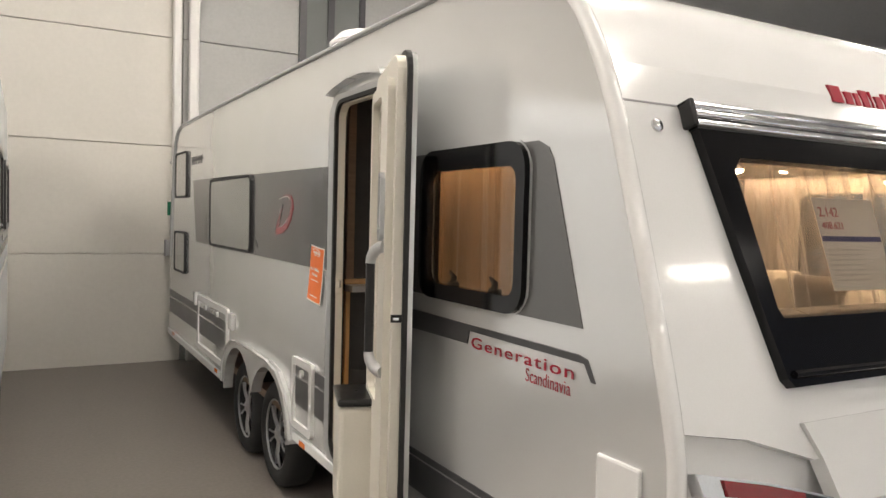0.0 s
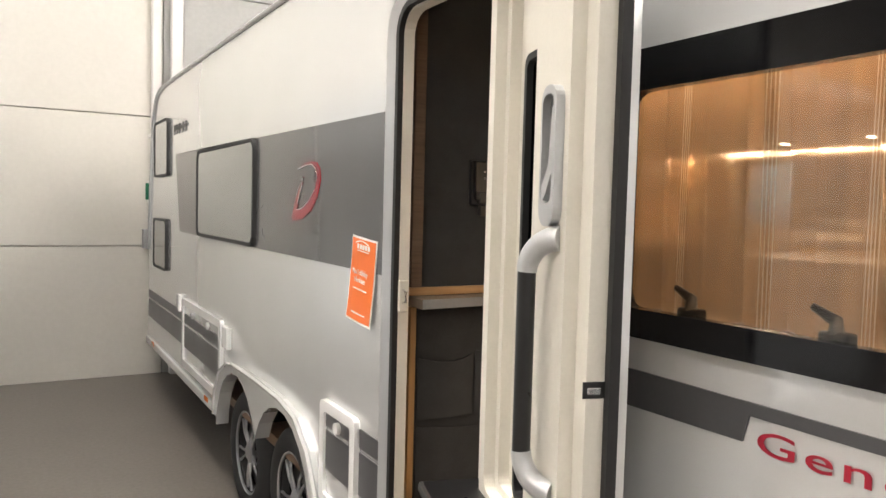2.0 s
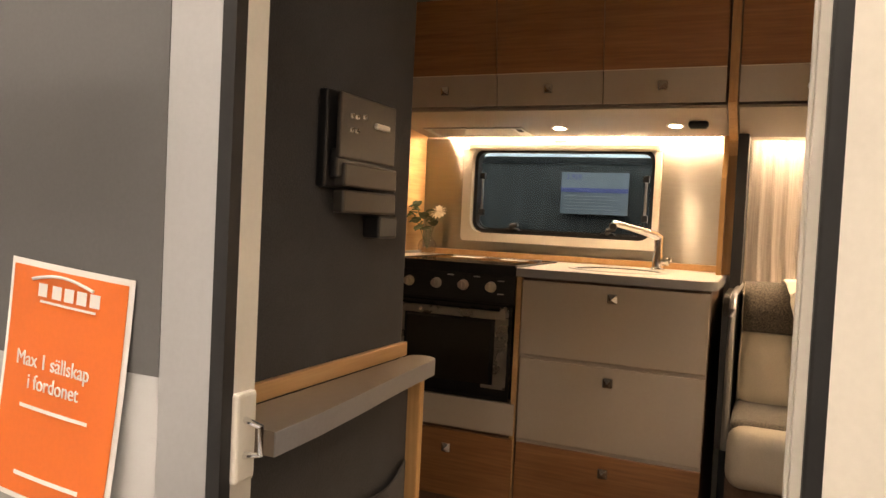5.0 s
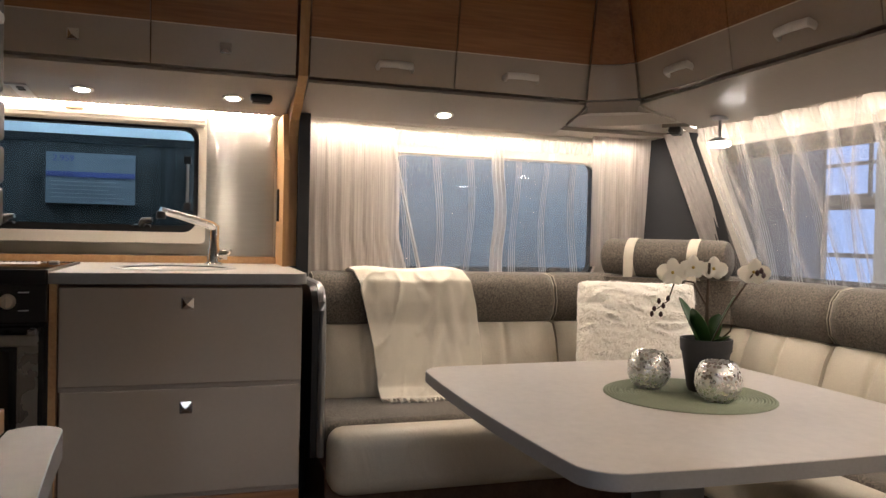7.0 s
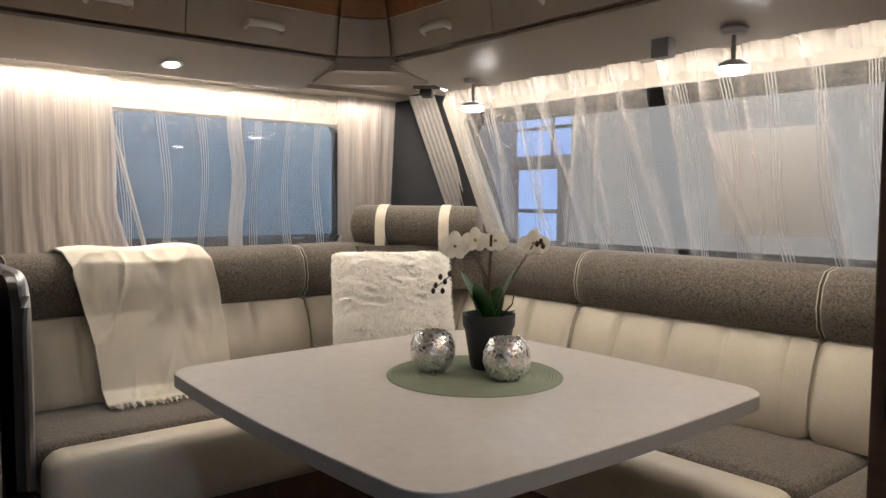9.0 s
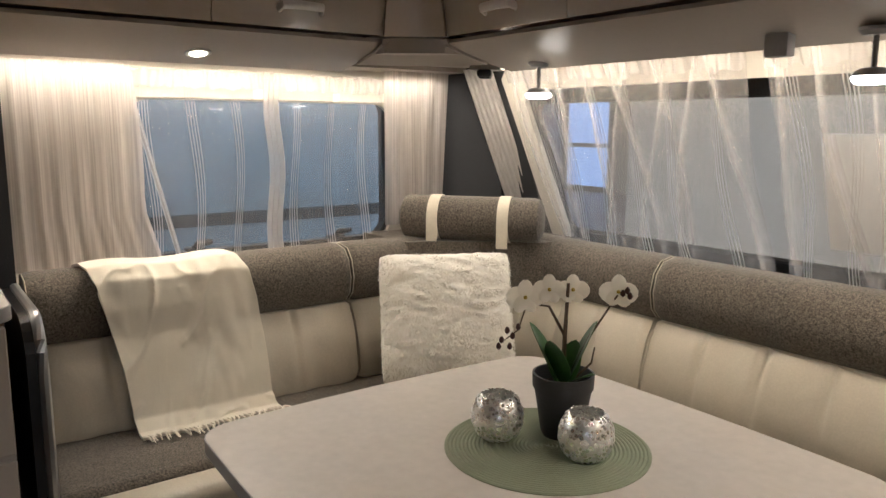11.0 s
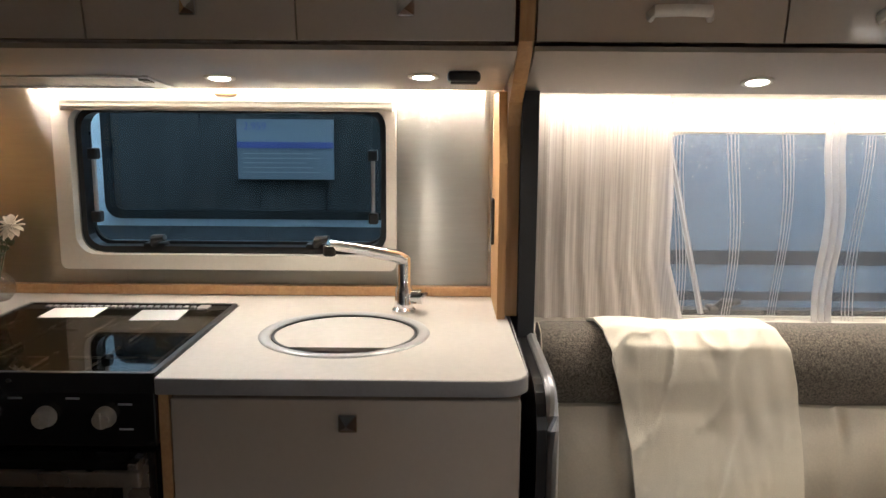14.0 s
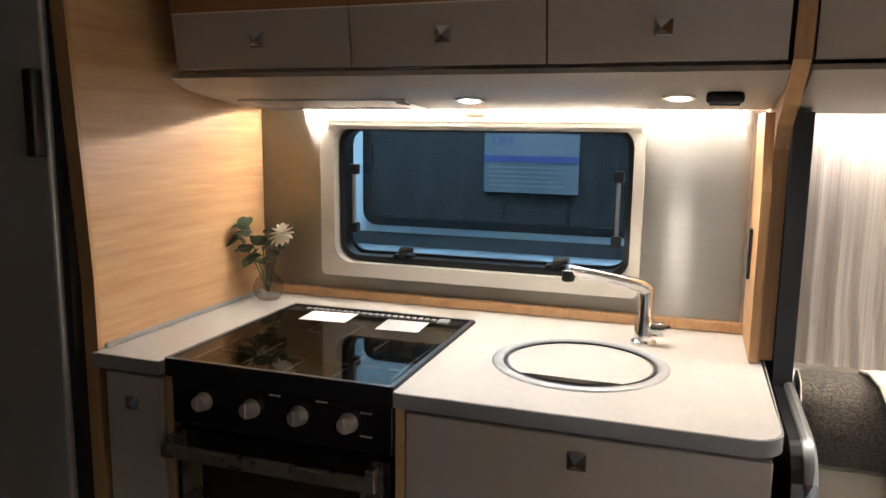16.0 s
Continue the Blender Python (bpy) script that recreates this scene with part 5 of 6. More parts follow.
            for d, z in prof:
                w = wav * math.sin(u * run * 37 + z * 9) * math.sin(u * run * 17 + 1.3) - (tuck * max(0.0, 1 - abs(z - 1.20) / 0.16) if d > 0.05 else 0.0)
                zc = 1.35 if nm == "top_roll" else 1.15
                row.append(b.verts.new((px + inward[0] * (d * sq + w), py + inward[1] * (d * sq + w), zc + (z - zc) * (0.5 + 0.5 * sq))))
            rows.append(row)
        k = len(prof)
        for r0, r1 in zip(rows, rows[1:]):
            for j in range(k):
                b.faces.new((r0[j], r0[(j + 1) % k], r1[(j + 1) % k], r1[j]))
        b.faces.new(rows[0])
        b.faces.new(rows[-1][::-1])
        bmesh.ops.recalc_face_normals(b, faces=b.faces[:])
        part(nm, b, mt, parent, smooth=True)


bench = thing("dinette_bench", "dark wooden bench carcass of the dinette", "bench")
part("side_base", bx(1.80, 2.44, -1.95, -0.335, FL, 0.90), "walnut", bench)
part("front_base", bx(0.06, 1.80, -1.98, -1.42, FL, 0.90), "walnut", bench)
part("door_side_base", bx(0.06, 0.55, -1.42, -0.65, FL, 0.90), "walnut", bench)


def seat(name_label, x0, x1, y0, y1, lead):
    s = thing("seat_cushion", name_label, "cushion", "dinette seat cushions")
    ix0, ix1, iy0, iy1 = x0, x1, y0, y1
    w = 0.14
    if lead == "x-":
        cushion("front_roll", x0, x0 + 0.13, y0, y1, 0.845, ST - 0.004, 0.048, "leather", s, "cream front edge")
        ix0 = x0 + 0.115
    elif lead == "y+":
        cushion("front_roll", x0, x1, y1 - 0.13, y1, 0.845, ST - 0.004, 0.048, "leather", s, "cream front edge")
        iy1 = y1 - 0.115
    else:
        cushion("front_roll", x1 - 0.13, x1, y0, y1, 0.895, ST - 0.004, 0.045, "leather", s, "cream front edge")
        ix1 = x1 - 0.115
    cushion("pad", ix0, ix1, iy0, iy1, 0.90, ST, 0.03, "tweed", s, "grey tweed pad")


seat("grey tweed seat cushion with cream front edge", 1.70, 2.20, -1.32, -0.335, "x-")
seat("grey tweed front seat cushion with cream edge", 0.62, 1.695, -1.95, -1.33, "y+")
seat("grey tweed seat cushion by the door wall", 0.06, 0.60, -1.40, -0.65, "x+")
s = thing("seat_cushion", "grey tweed corner seat cushion", "cushion", "dinette seat cushions")
cushion("pad", 1.705, 2.25, -1.95, -1.325, 0.90, ST, 0.03, "tweed", s)
s = thing("seat_cushion", "grey tweed corner seat cushion by the door wall", "cushion", "dinette seat cushions")
cushion("pad", 0.06, 0.615, -1.95, -1.405, 0.90, ST, 0.03, "tweed", s)

for (a, c, inw, lab) in (
        ((2.235, -0.345), (2.235, -1.205), (-1, 0), "backrest with tweed roll over cream panel along the window"),
        ((2.235, -1.215), (2.235, -1.82), (-1, 0), "short corner backrest with tweed roll"),
        ((2.18, -1.86), (1.50, -1.86), (0, 1), "front backrest with tweed roll over cream panel"),
        ((1.49, -1.86), (0.76, -1.86), (0, 1), "front backrest with tweed roll over cream panel"),
        ((0.75, -1.86), (0.10, -1.86), (0, 1), "front backrest with tweed roll over cream panel"),
        ((0.13, -1.55), (0.13, -0.655), (1, 0), "backrest by the door wall with tweed roll")):
    br = thing("backrest", lab, "backrest", "dinette backrests")
    roll_back((a, c), inw, br, 0)
    for e in (a, c):
        loop = [(d * 0.91, 1.35 + (z - 1.35) * 0.955) for d, z in ((0.05, 1.262), (0.078, 1.29), (0.088, 1.34), (0.075, 1.395), (0.045, 1.428), (-0.01, 1.438), (-0.05, 1.428))]
        part("piping", tube([(e[0] + inw[0] * d, e[1] + inw[1] * d, z) for d, z in loop], 0.0016, 6), "leather", br, "pale seam piping", True)
        part("piping", tube([(e[0] + inw[0] * d, e[1] + inw[1] * d, z) for d, z in [(0.104, 1.04), (0.116, 1.065), (0.107, 1.14), (0.089, 1.205), (0.062, 1.255)]], 0.0015, 6), "leather", br, "pale seam piping", True)
solo("corner_pad", plate([(1.92, -1.95), (2.455, -1.95), (2.455, -1.42), (2.17, -1.42), (2.148, -1.48), (2.06, -1.62), (1.97, -1.735), (1.92, -1.772)], [], "z", 1.275, 1.427), "tweed", "tweed covered corner pad between the backrests", "pad", smooth=False)
solo("window_ledge", bx(2.26, 2.455, -1.50, -0.335, 1.385, 1.398), "roofing", "cream ledge under the dinette window", "ledge", **S)
solo("front_ledge", bx(0.10, 2.40, -2.03, -1.90, 1.34, 1.36), "walnut", "brown ledge under the front window", "ledge", **S)

# bolster in the corner
bol = thing("bolster", "grey tweed bolster cushion with two cream straps", "cushion")
BM = Matrix.Translation((2.11, -1.63, 1.497)) @ pose(0, 0, 0, 0, 0, 38.5)
L2 = 0.235
part("body", moved(lathe([(0.0005, -L2), (0.045, -L2), (0.066, -L2 + 0.012), (0.072, -L2 + 0.03), (0.072, L2 - 0.03), (0.066, L2 - 0.012), (0.045, L2), (0.0005, L2)], 28), BM @ pose(0, 0, 0, 0, 90, 0)), "tweed", bol, smooth=True)
for v in (-0.115, 0.115):
    part("strap", moved(lathe([(0.0735, v - 0.018), (0.0755, v - 0.018), (0.0755, v + 0.018), (0.0735, v + 0.018)], 28), BM @ pose(0, 0, 0, 0, 90, 0)), "strap", bol, "cream strap", True)
    part("strap_tail", moved(bx(v - 0.018, v + 0.018, 0.0735, 0.0765, -0.085, 0.0), BM), "strap", bol)

# fur cushion
cu = thing("fur_cushion", "square white faux fur scatter cushion", "cushion")


def fur_shape():
    b = bmesh.new()
    n = 60
    for side in (1, -1):
        def fn(u, v):
            a, c = 2 * u - 1, 2 * v - 1
            edge = max(0.0, (1 - a ** 4) * (1 - c ** 4))
            w = 0.204 * a * (1 - 0.05 * (1 - c * c) - 0.07 * (a * c) ** 4), 0.196 * c * (1 - 0.05 * (1 - a * a) - 0.07 * (a * c) ** 4)
            tuft = 0.006 * math.cos(5.0 * noise.noise(Vector((a * 2.4, c * 6.5 + 1.0 * math.sin(a * 3), side)))) + 0.004 * noise.noise(Vector((a * 8, c * 20, 3))) + 0.0015 * noise.noise(Vector((a * 22, c * 30, 5)))
            return (side * (0.070 * edge ** 0.5 + tuft * edge ** 0.3), w[0] + 0.004 * noise.noise(Vector((a * 9, c * 9, 7))), w[1] + 0.004 * noise.noise(Vector((a * 9, c * 9, 9))))
        sheet(fn, n, n, b)
    bmesh.ops.remove_doubles(b, verts=b.verts[:], dist=0.004)
    bmesh.ops.recalc_face_normals(b, faces=b.faces[:])
    return b


FURM = Matrix.Translation((1.925, -1.395, 1.24)) @ pose(0, 0, 0, 0, 0, 153) @ pose(0, 0, 0, 0, -19, 0)
part("cover", moved(fur_shape(), FURM), "fur", cu, smooth=True)


def pile():
    """Short soft hairs standing out of the cushion cover, combed downwards."""
    b, r = bmesh.new(), random.Random(12)
    for k in range(22000):
        a, c, side = r.uniform(-0.99, 0.99), r.uniform(-0.99, 0.99), 1 if k % 3 else -1
        edge = max(0.0, (1 - a ** 4) * (1 - c ** 4))
        p = Vector((side * (0.069 * edge ** 0.5 + 0.006 * math.cos(5.0 * noise.noise(Vector((a * 2.4, c * 6.5 + 1.0 * math.sin(a * 3), side)))) * edge ** 0.3), 0.204 * a * (1 - 0.05 * (1 - c * c) - 0.07 * (a * c) ** 4), 0.196 * c * (1 - 0.05 * (1 - a * a) - 0.07 * (a * c) ** 4)))
        sway = noise.noise(Vector((a * 3.5, c * 10, side)))
        d = Vector((side * (0.5 + 0.3 * sway), 0.5 * a ** 3 + r.uniform(-0.5, 0.5), 0.6 * c ** 3 - 0.7 + 0.9 * sway + r.uniform(-0.4, 0.4))).normalized()
        s = d.cross(Vector((side, 0.2, 0.1))).normalized() * 0.0009
        ln = r.uniform(0.006, 0.010)
        mid = p + d * ln * 0.6
        v = [b.verts.new(q) for q in (p - s, p + s, mid + s * 0.8, mid - s * 0.8, p + d * ln + Vector((0, 0, -0.003)))]
        b.faces.new(v[:4])
        b.faces.new((v[3], v[2], v[4]))
    return b


part("fur", moved(pile(), FURM), "furhair", cu, "soft white fur")

# wool throw over the backrest
th = thing("throw", "cream woven throw with fringe draped over the backrest", "throw")
TP = [(2.30, 1.395), (2.285, 1.44), (2.235, 1.452), (2.18, 1.445), (2.148, 1.41), (2.135, 1.34), (2.130, 1.27), (2.112, 1.20), (2.095, 1.13), (2.085, 1.07), (2.06, 1.043), (2.035, 1.038)]


def throw_pt(u, v):
    k = v * (len(TP) - 1)
    i = min(int(k), len(TP) - 2)
    f = k - i
    x, z = TP[i][0] + (TP[i + 1][0] - TP[i][0]) * f, TP[i][1] + (TP[i + 1][1] - TP[i][1]) * f
    y = -0.458 - 0.358 * u - 0.118 * v * (0.85 + 0.15 * u) + 0.010 * math.sin(v * 7 + u) - 0.010 * math.sin(v * 4) * u
    fold = 0.010 * math.sin(u * 8 + v * 4.5) * (0.2 + v) + 0.010 * noise.noise(Vector((u * 5, v * 4, 1)))
    crease = noise.noise(Vector((u * 3.2 + v * 4.6, v * 1.6 - u * 2.4, 6)))
    fold = 0.6 * fold + 0.010 * max(0.0, 1 - abs(crease) * 3) ** 2 * min(1, 3 * v) * (1.1 - 0.5 * v) + 0.003 * noise.noise(Vector((u * 14, v * 9, 2)))
    return (x - 0.014 - max(0, fold), y, z + (0.004 * math.sin(u * 9) if v < 0.4 else 0))


part("cloth", thicken(sheet(throw_pt, 90, 100), 0.006), "wool", th, smooth=True)
rnd = random.Random(4)
for k in range(34):
    u = k / 33
    p = Vector(throw_pt(u, 1.0)) + Vector((0, 0, 0.004))
    q = p + Vector((-0.028 - 0.014 * rnd.random(), rnd.uniform(-0.016, 0.010), -0.004))
    m_ = (p + q) / 2 + Vector((0, rnd.uniform(-0.006, 0.006), 0.004))
    part("tassel", tube([p, m_, q], [0.0035, 0.003, 0.0015], 5), "wool", th)

# table
tb = thing("table", "pale grey dinette table with dark rounded edge", "table")
TZ = 1.226


def superround(cx, cy, hx, hy, bulge, r):
    """A square with bowed sides and rounded corners."""
    pts = []
    for x, y in rrect(-hx, hx, -hy, hy, r, 6):
        pts.append((x, y))
    full = []
    for i, p in enumerate(pts):
        q = pts[(i + 1) % len(pts)]
        n = 10 if math.hypot(q[0] - p[0], q[1] - p[1]) > 0.2 else 1
        for k in range(n):
            full.append((p[0] + (q[0] - p[0]) * k / n, p[1] + (q[1] - p[1]) * k / n))
    return [(cx + x * (1 + bulge / hx * (1 - (y / hy) ** 2)), cy + y * (1 + bulge / hy * (1 - (x / hx) ** 2))) for x, y in full]


TX, TY = 1.106, -0.957
top = superround(TX, TY, 0.442, 0.419, 0.018, 0.058)
part("tabletop", plate(top, [], "z", TZ - 0.026, TZ), "table", tb)
part("edge_band", ribbon([(TX + (x - TX) * 1.004, TY + (y - TY) * 1.004) for x, y in top + top[:1]], TZ - 0.0265, TZ - 0.001, 0.002), "edge", tb, "dark grey edge band", True)
part("column", bx(1.05, 1.17, -1.03, -0.91, FL, TZ - 0.03, bevel=0.02), "edge", tb, "grey table column", True)
part("foot", bx(0.87, 1.35, -1.11, -0.83, FL, FL + 0.03, bevel=0.01), "edge", tb)
pm = thing("placemat", "round sage green woven placemat", "placemat")
PMC = (1.115, -1.020)
part("backing", lathe([(0.0005, 0.0), (0.183, 0.0), (0.183, 0.0016), (0.0005, 0.0016)], 64, at=(*PMC, TZ)), "matgreen", pm)
for k in range(26):
    r = 0.182 * (k + 0.5) / 26
    part("cord_ring", lathe([(r - 0.0034, 0.0010), (r - 0.0022, 0.0030), (r, 0.0038), (r + 0.0022, 0.0030), (r + 0.0034, 0.0010)], 64, at=(*PMC, TZ)), "matgreen", pm, smooth=True)


def votive(x, y):
    v = thing("tealight_holder", "round cracked mercury glass tealight holder", "candle holder", "mercury glass holders")
    part("glass", lathe([(0.0005, 0.0), (0.026, 0.001), (0.040, 0.012), (0.0485, 0.034), (0.0475, 0.056), (0.038, 0.078), (0.031, 0.084), (0.029, 0.083), (0.036, 0.072), (0.0445, 0.052), (0.0455, 0.034), (0.036, 0.012), (0.0005, 0.006)], 36, at=(x, y, TZ + 0.003)), "mercury", v, smooth=True)


votive(1.192, -0.970)
votive(1.037, -1.037)

orc = thing("orchid", "white artificial orchid in an anthracite pot", "plant")
ox, oy = 1.137, -1.080
part("pot", lathe([(0.0005, 0), (0.036, 0), (0.040, 0.01), (0.052, 0.085), (0.056, 0.092), (0.057, 0.118), (0.053, 0.118), (0.050, 0.09), (0.0005, 0.085)], 32, at=(ox, oy, TZ + 0.003)), "pot", orc, "ribbed anthracite pot", True)
part("soil", lathe([(0.0005, 0), (0.05, 0)] + [(0.05, 0.004), (0.0005, 0.008)], 20, at=(ox, oy, TZ + 0.09)), "soil", orc)


def leaf(base, tip, width, droop, n=10):
    a, c = Vector(base), Vector(tip)
    d = (c - a)
    s = d.cross(Vector((0, 0, 1))).normalized()
    if s.length < 0.1:
        s = Vector((1, 0, 0))

    def fn(u, v):
        w = width * math.sin(math.pi * min(1, 0.12 + 0.88 * u)) ** 0.7 * (1 - 0.1 * u)
        p = a + d * u + Vector((0, 0, -droop * u * u))
        return p + s * w * (2 * v - 1) + Vector((0, 0, 0.25 * w * abs(2 * v - 1)))
    return thicken(sheet(fn, n, 4), 0.0012)


right = Vector((-0.62, -0.78, 0))   # across the view from the door
ob_ = Vector((ox, oy, TZ + 0.09))
for dx, dz, fw, w in ((-0.062, 0.135, 0.02, 0.030), (-0.030, 0.115, -0.03, 0.028), (0.058, 0.145, 0.0, 0.030), (0.026, 0.10, 0.03, 0.026), (0.05, 0.06, -0.05, 0.018)):
    part("leaf", leaf(ob_, ob_ + right * dx + Vector((-0.78, 0.62, 0)) * -fw + Vector((0, 0, dz)), w, 0.015), "leaf", orc, smooth=True)


def flower(c, face, size):
    """Five broad petals and a small heart."""
    f = Vector(face).normalized()
    q = f.to_track_quat("Z", "Y").to_matrix().to_4x4()
    fl = part("flower", moved(lathe([(0.0005, 0.001), (0.004, 0.003), (0.003, 0.008), (0.0005, 0.010)], 8), Matrix.Translation(c) @ q), "yellow", orc, "white orchid flower", True)
    for k, (w, ln) in enumerate(((0.56, 0.98), (0.40, 0.9), (0.56, 0.98), (0.36, 0.85), (0.36, 0.85))):
        ang = (0, 90, 180, 235, 305)[k]

        def fn(u, v):
            r = size * ln * u
            h = size * w * math.sin(math.pi * min(1, 0.10 + 0.88 * u)) ** 0.5
            return (r, h * (2 * v - 1), 0.004 * (k % 2) + 0.16 * size * u * u - 0.12 * size * (2 * v - 1) ** 2 * u)
        part("petal", moved(thicken(sheet(fn, 6, 6), 0.0008), Matrix.Translation(c) @ q @ pose(0, 0, 0, 0, 0, ang)), "petal", fl, smooth=True)


for (dx, dz, fw, size) in ((-0.076, 0.246, 0.02, 0.036), (-0.032, 0.258, 0.01, 0.031), (0.012, 0.256, 0.0, 0.031), (0.096, 0.250, -0.01, 0.036)):
    c = Vector((ox, oy, TZ)) + right * dx + Vector((-0.78, 0.62, 0)) * fw + Vector((0, 0, dz + 0.02))
    flower(c, (-0.75, 0.6 + 3 * dx, 0.30 + 3 * dx), size * 0.98)
st0 = Vector((ox, oy, TZ + 0.09))
part("stem", tube([st0, st0 + Vector((0, 0, 0.1)), st0 + Vector((-0.01, 0.005, 0.20))], [0.005, 0.004, 0.003], 8), "stem", orc, smooth=True)
part("stem", tube([st0 + Vector((0, 0, 0.1)), st0 + right * -0.03 + Vector((0, 0, 0.155)), st0 + right * -0.07 + Vector((0, 0, 0.16)), st0 + right * -0.085 + Vector((0, 0, 0.11)), st0 + right * -0.11 + Vector((0, 0, 0.09))], [0.003, 0.0025, 0.002, 0.0015, 0.001], 6), "stem", orc, smooth=True)
part("stem", tube([st0, st0 + right * 0.045 + Vector((0, 0, 0.10)), st0 + right * 0.093 + Vector((0, 0, 0.178))], [0.003, 0.0025, 0.0015], 6), "stem", orc, smooth=True)
part("twig", tube([st0, st0 + right * 0.05 + Vector((0, 0, 0.05)), st0 + right * 0.055 + Vector((0, 0, 0.08))], [0.003, 0.002, 0.0015], 6), "stem", orc, smooth=True)
for k, (dx, dz) in enumerate(((-0.085, 0.115), (-0.095, 0.098), (-0.105, 0.108), (-0.115, 0.09), (-0.12, 0.078), (-0.10, 0.078), (0.11, 0.185), (0.115, 0.175), (0.102, 0.18))):
    c = st0 + right * dx + Vector((0, 0, dz))
    part("bud", lathe([(0.0005, -0.006), (0.004, -0.003), (0.005, 0.001), (0.003, 0.006), (0.0005, 0.008)], 10, at=tuple(c)), "bud", orc, smooth=True)

# flower vase by the hob
va = thing("flower_vase", "small round glass vase with a white flower and eucalyptus", "vase")
vx, vy = 2.350, 0.965
part("glass", lathe([(0.0005, 0), (0.026, 0.001), (0.040, 0.018), (0.043, 0.034), (0.034, 0.056), (0.018, 0.074), (0.014, 0.090), (0.018, 0.104)], 28, at=(vx, vy, WT)), "vase", va, smooth=True)
vb = Vector((vx, vy, WT + 0.02))
tips = [Vector((-0.02, -0.060, 0.165)), Vector((-0.05, 0.035, 0.19)), Vector((-0.06, 0.045, 0.155)), Vector((-0.03, 0.0, 0.145)), Vector((0.02, -0.02, 0.16))]
for t_ in tips:
    part("stem", tube([vb, vb + t_ * 0.5 + Vector((0, 0, 0.01)), vb + t_], 0.0015, 6), "leafdull", va, smooth=True)
fc = vb + tips[0]
fh = part("bloom", lathe([(0.0005, 0.010), (0.010, 0.008), (0.012, 0.0), (0.0005, -0.004)], 14, at=tuple(fc)), "petal", va, "white daisy-like bloom", True)
for k in range(26):
    w = 2 * math.pi * k / 13
    ln = 0.038 if k < 13 else 0.028
    d = Vector((math.sin(w) * 0.5, math.cos(w), math.sin(w) * 0.8)) * ln
    part("petal", leaf(fc + Vector((-0.004 if k >= 13 else 0, 0, 0.002)), fc + d + Vector((-0.010, 0, 0.004)), 0.0105, 0.004, 6), "petal", fh)
rnd = random.Random(9)
for t_ in tips[1:]:
    for k in range(7):
        c = vb + t_ * (0.55 + 0.45 * k / 5) + Vector((rnd.uniform(-0.008, 0.008), rnd.uniform(-0.01, 0.01), 0))
        d = Vector((rnd.uniform(-0.8, 0.5), rnd.uniform(-1, 1), rnd.uniform(-0.3, 0.8))).normalized() * 0.040
        part("leaf", leaf(c, c + d, 0.021 + 0.005 * rnd.random(), 0.004, 8), "leafdull", va, smooth=True)

# ---- windows and curtains of the dinette ----
dw = thing("window_dinette", "wide dinette window with pale frame and tinted pane", "window", **S)
part("window_frame", plate(rrect(-1.585, -0.60, 1.372, 1.955, 0.03), [rrect(-1.523, -0.662, 1.402, 1.865, 0.06)], "x", 2.440, 2.4555), "cream", dw)
part("blind_cassette", bx(2.425, 2.4395, -1.56, -0.62, 1.868, 1.95, bevel=0.004), "cream", dw)
part("rubber_seal", plate(rrect(-1.523, -0.662, 1.402, 1.898, 0.065), [rrect(-1.510, -0.675, 1.415, 1.885, 0.055)], "x", 2.456, 2.495), "black", dw)
part("pane", plate(rrect(-1.54, -0.645, 1.385, 1.915, 0.07), [], "x", 2.512, 2.517), "glazing", dw, "tinted acrylic pane").visible_shadow = False
for y in (-0.84, -1.32):
    part("latch", box(tube([(2.462, y, 1.42), (2.448, y - 0.005, 1.437), (2.44, y - 0.045, 1.442)], [0.014, 0.012, 0.008], 8), 2.45, 2.49, y - 0.028, y + 0.028, 1.41, 1.425, bevel=0.004), "black", dw, "black lever latch", True)


def curtain(name, label, fn, nu, nv, material, stripes=(), group="curtains", heading=False):
    c = thing(name, label, "curtain", group)
    part("cloth", sheet(fn, nu, nv), material, c, smooth=True)
    for s_ in stripes:
        for k in range(4):
            u0 = s_ + 0.009 * k
            part("thread_stripe", sheet(lambda u, v: Vector(fn(u0 + 0.0028 * u, v)) + Vector((-0.0008, 0.0008, 0)), 1, nv), "haze", c)
    if heading:
        def ruffle(u, v):
            p = Vector(fn(u, 0.012 + 0.085 * v))
            w = 0.004 * math.sin(u * 190) + 0.004 * math.sin(u * 71 + v * 3)
            return p + (Vector((-0.010 - w, 0, 0.004 * math.sin(u * 95))) if abs(fn(0, 0)[0] - fn(1, 0)[0]) < 0.1 else Vector((0, 0.010 + w, 0.004 * math.sin(u * 95))))
        part("heading_tape", sheet(ruffle, 260, 4), "haze", c, "gathered heading tape", True)
    return c


def pleat(u, n, amp):
    return amp * (math.sin(u * n * 2 * math.pi) + 0.35 * math.sin(u * n * 4.3 * math.pi + 1))


# side curtains and voiles on the window wall
curtain("curtain", "ribbed cream curtain gathered beside the dinette window", lambda u, v: (2.385 + pleat(u, 7, 0.005) * (0.5 + 0.6 * v), -0.338 - (0.325 + 0.02 * math.sin(v * 3)) * u - 0.10 * max(0, v - 0.72) * u * 2.0, 1.955 - 0.545 * v), 90, 12, "drape")
curtain("curtain", "ribbed cream curtain beside the dinette window", lambda u, v: (2.385 + pleat(u, 4, 0.005), -1.470 - (0.265 - 0.03 * v) * u, 1.985 - 0.53 * v), 70, 10, "drape")


def voile_side(u, v):
    return (2.418 + 0.006 * math.sin(u * 42 + v * 2) + 0.004 * math.sin(u * 17), -0.64 - 0.84 * u + 0.012 * math.sin(v * 5 + u * 6), 1.952 - 0.555 * v)


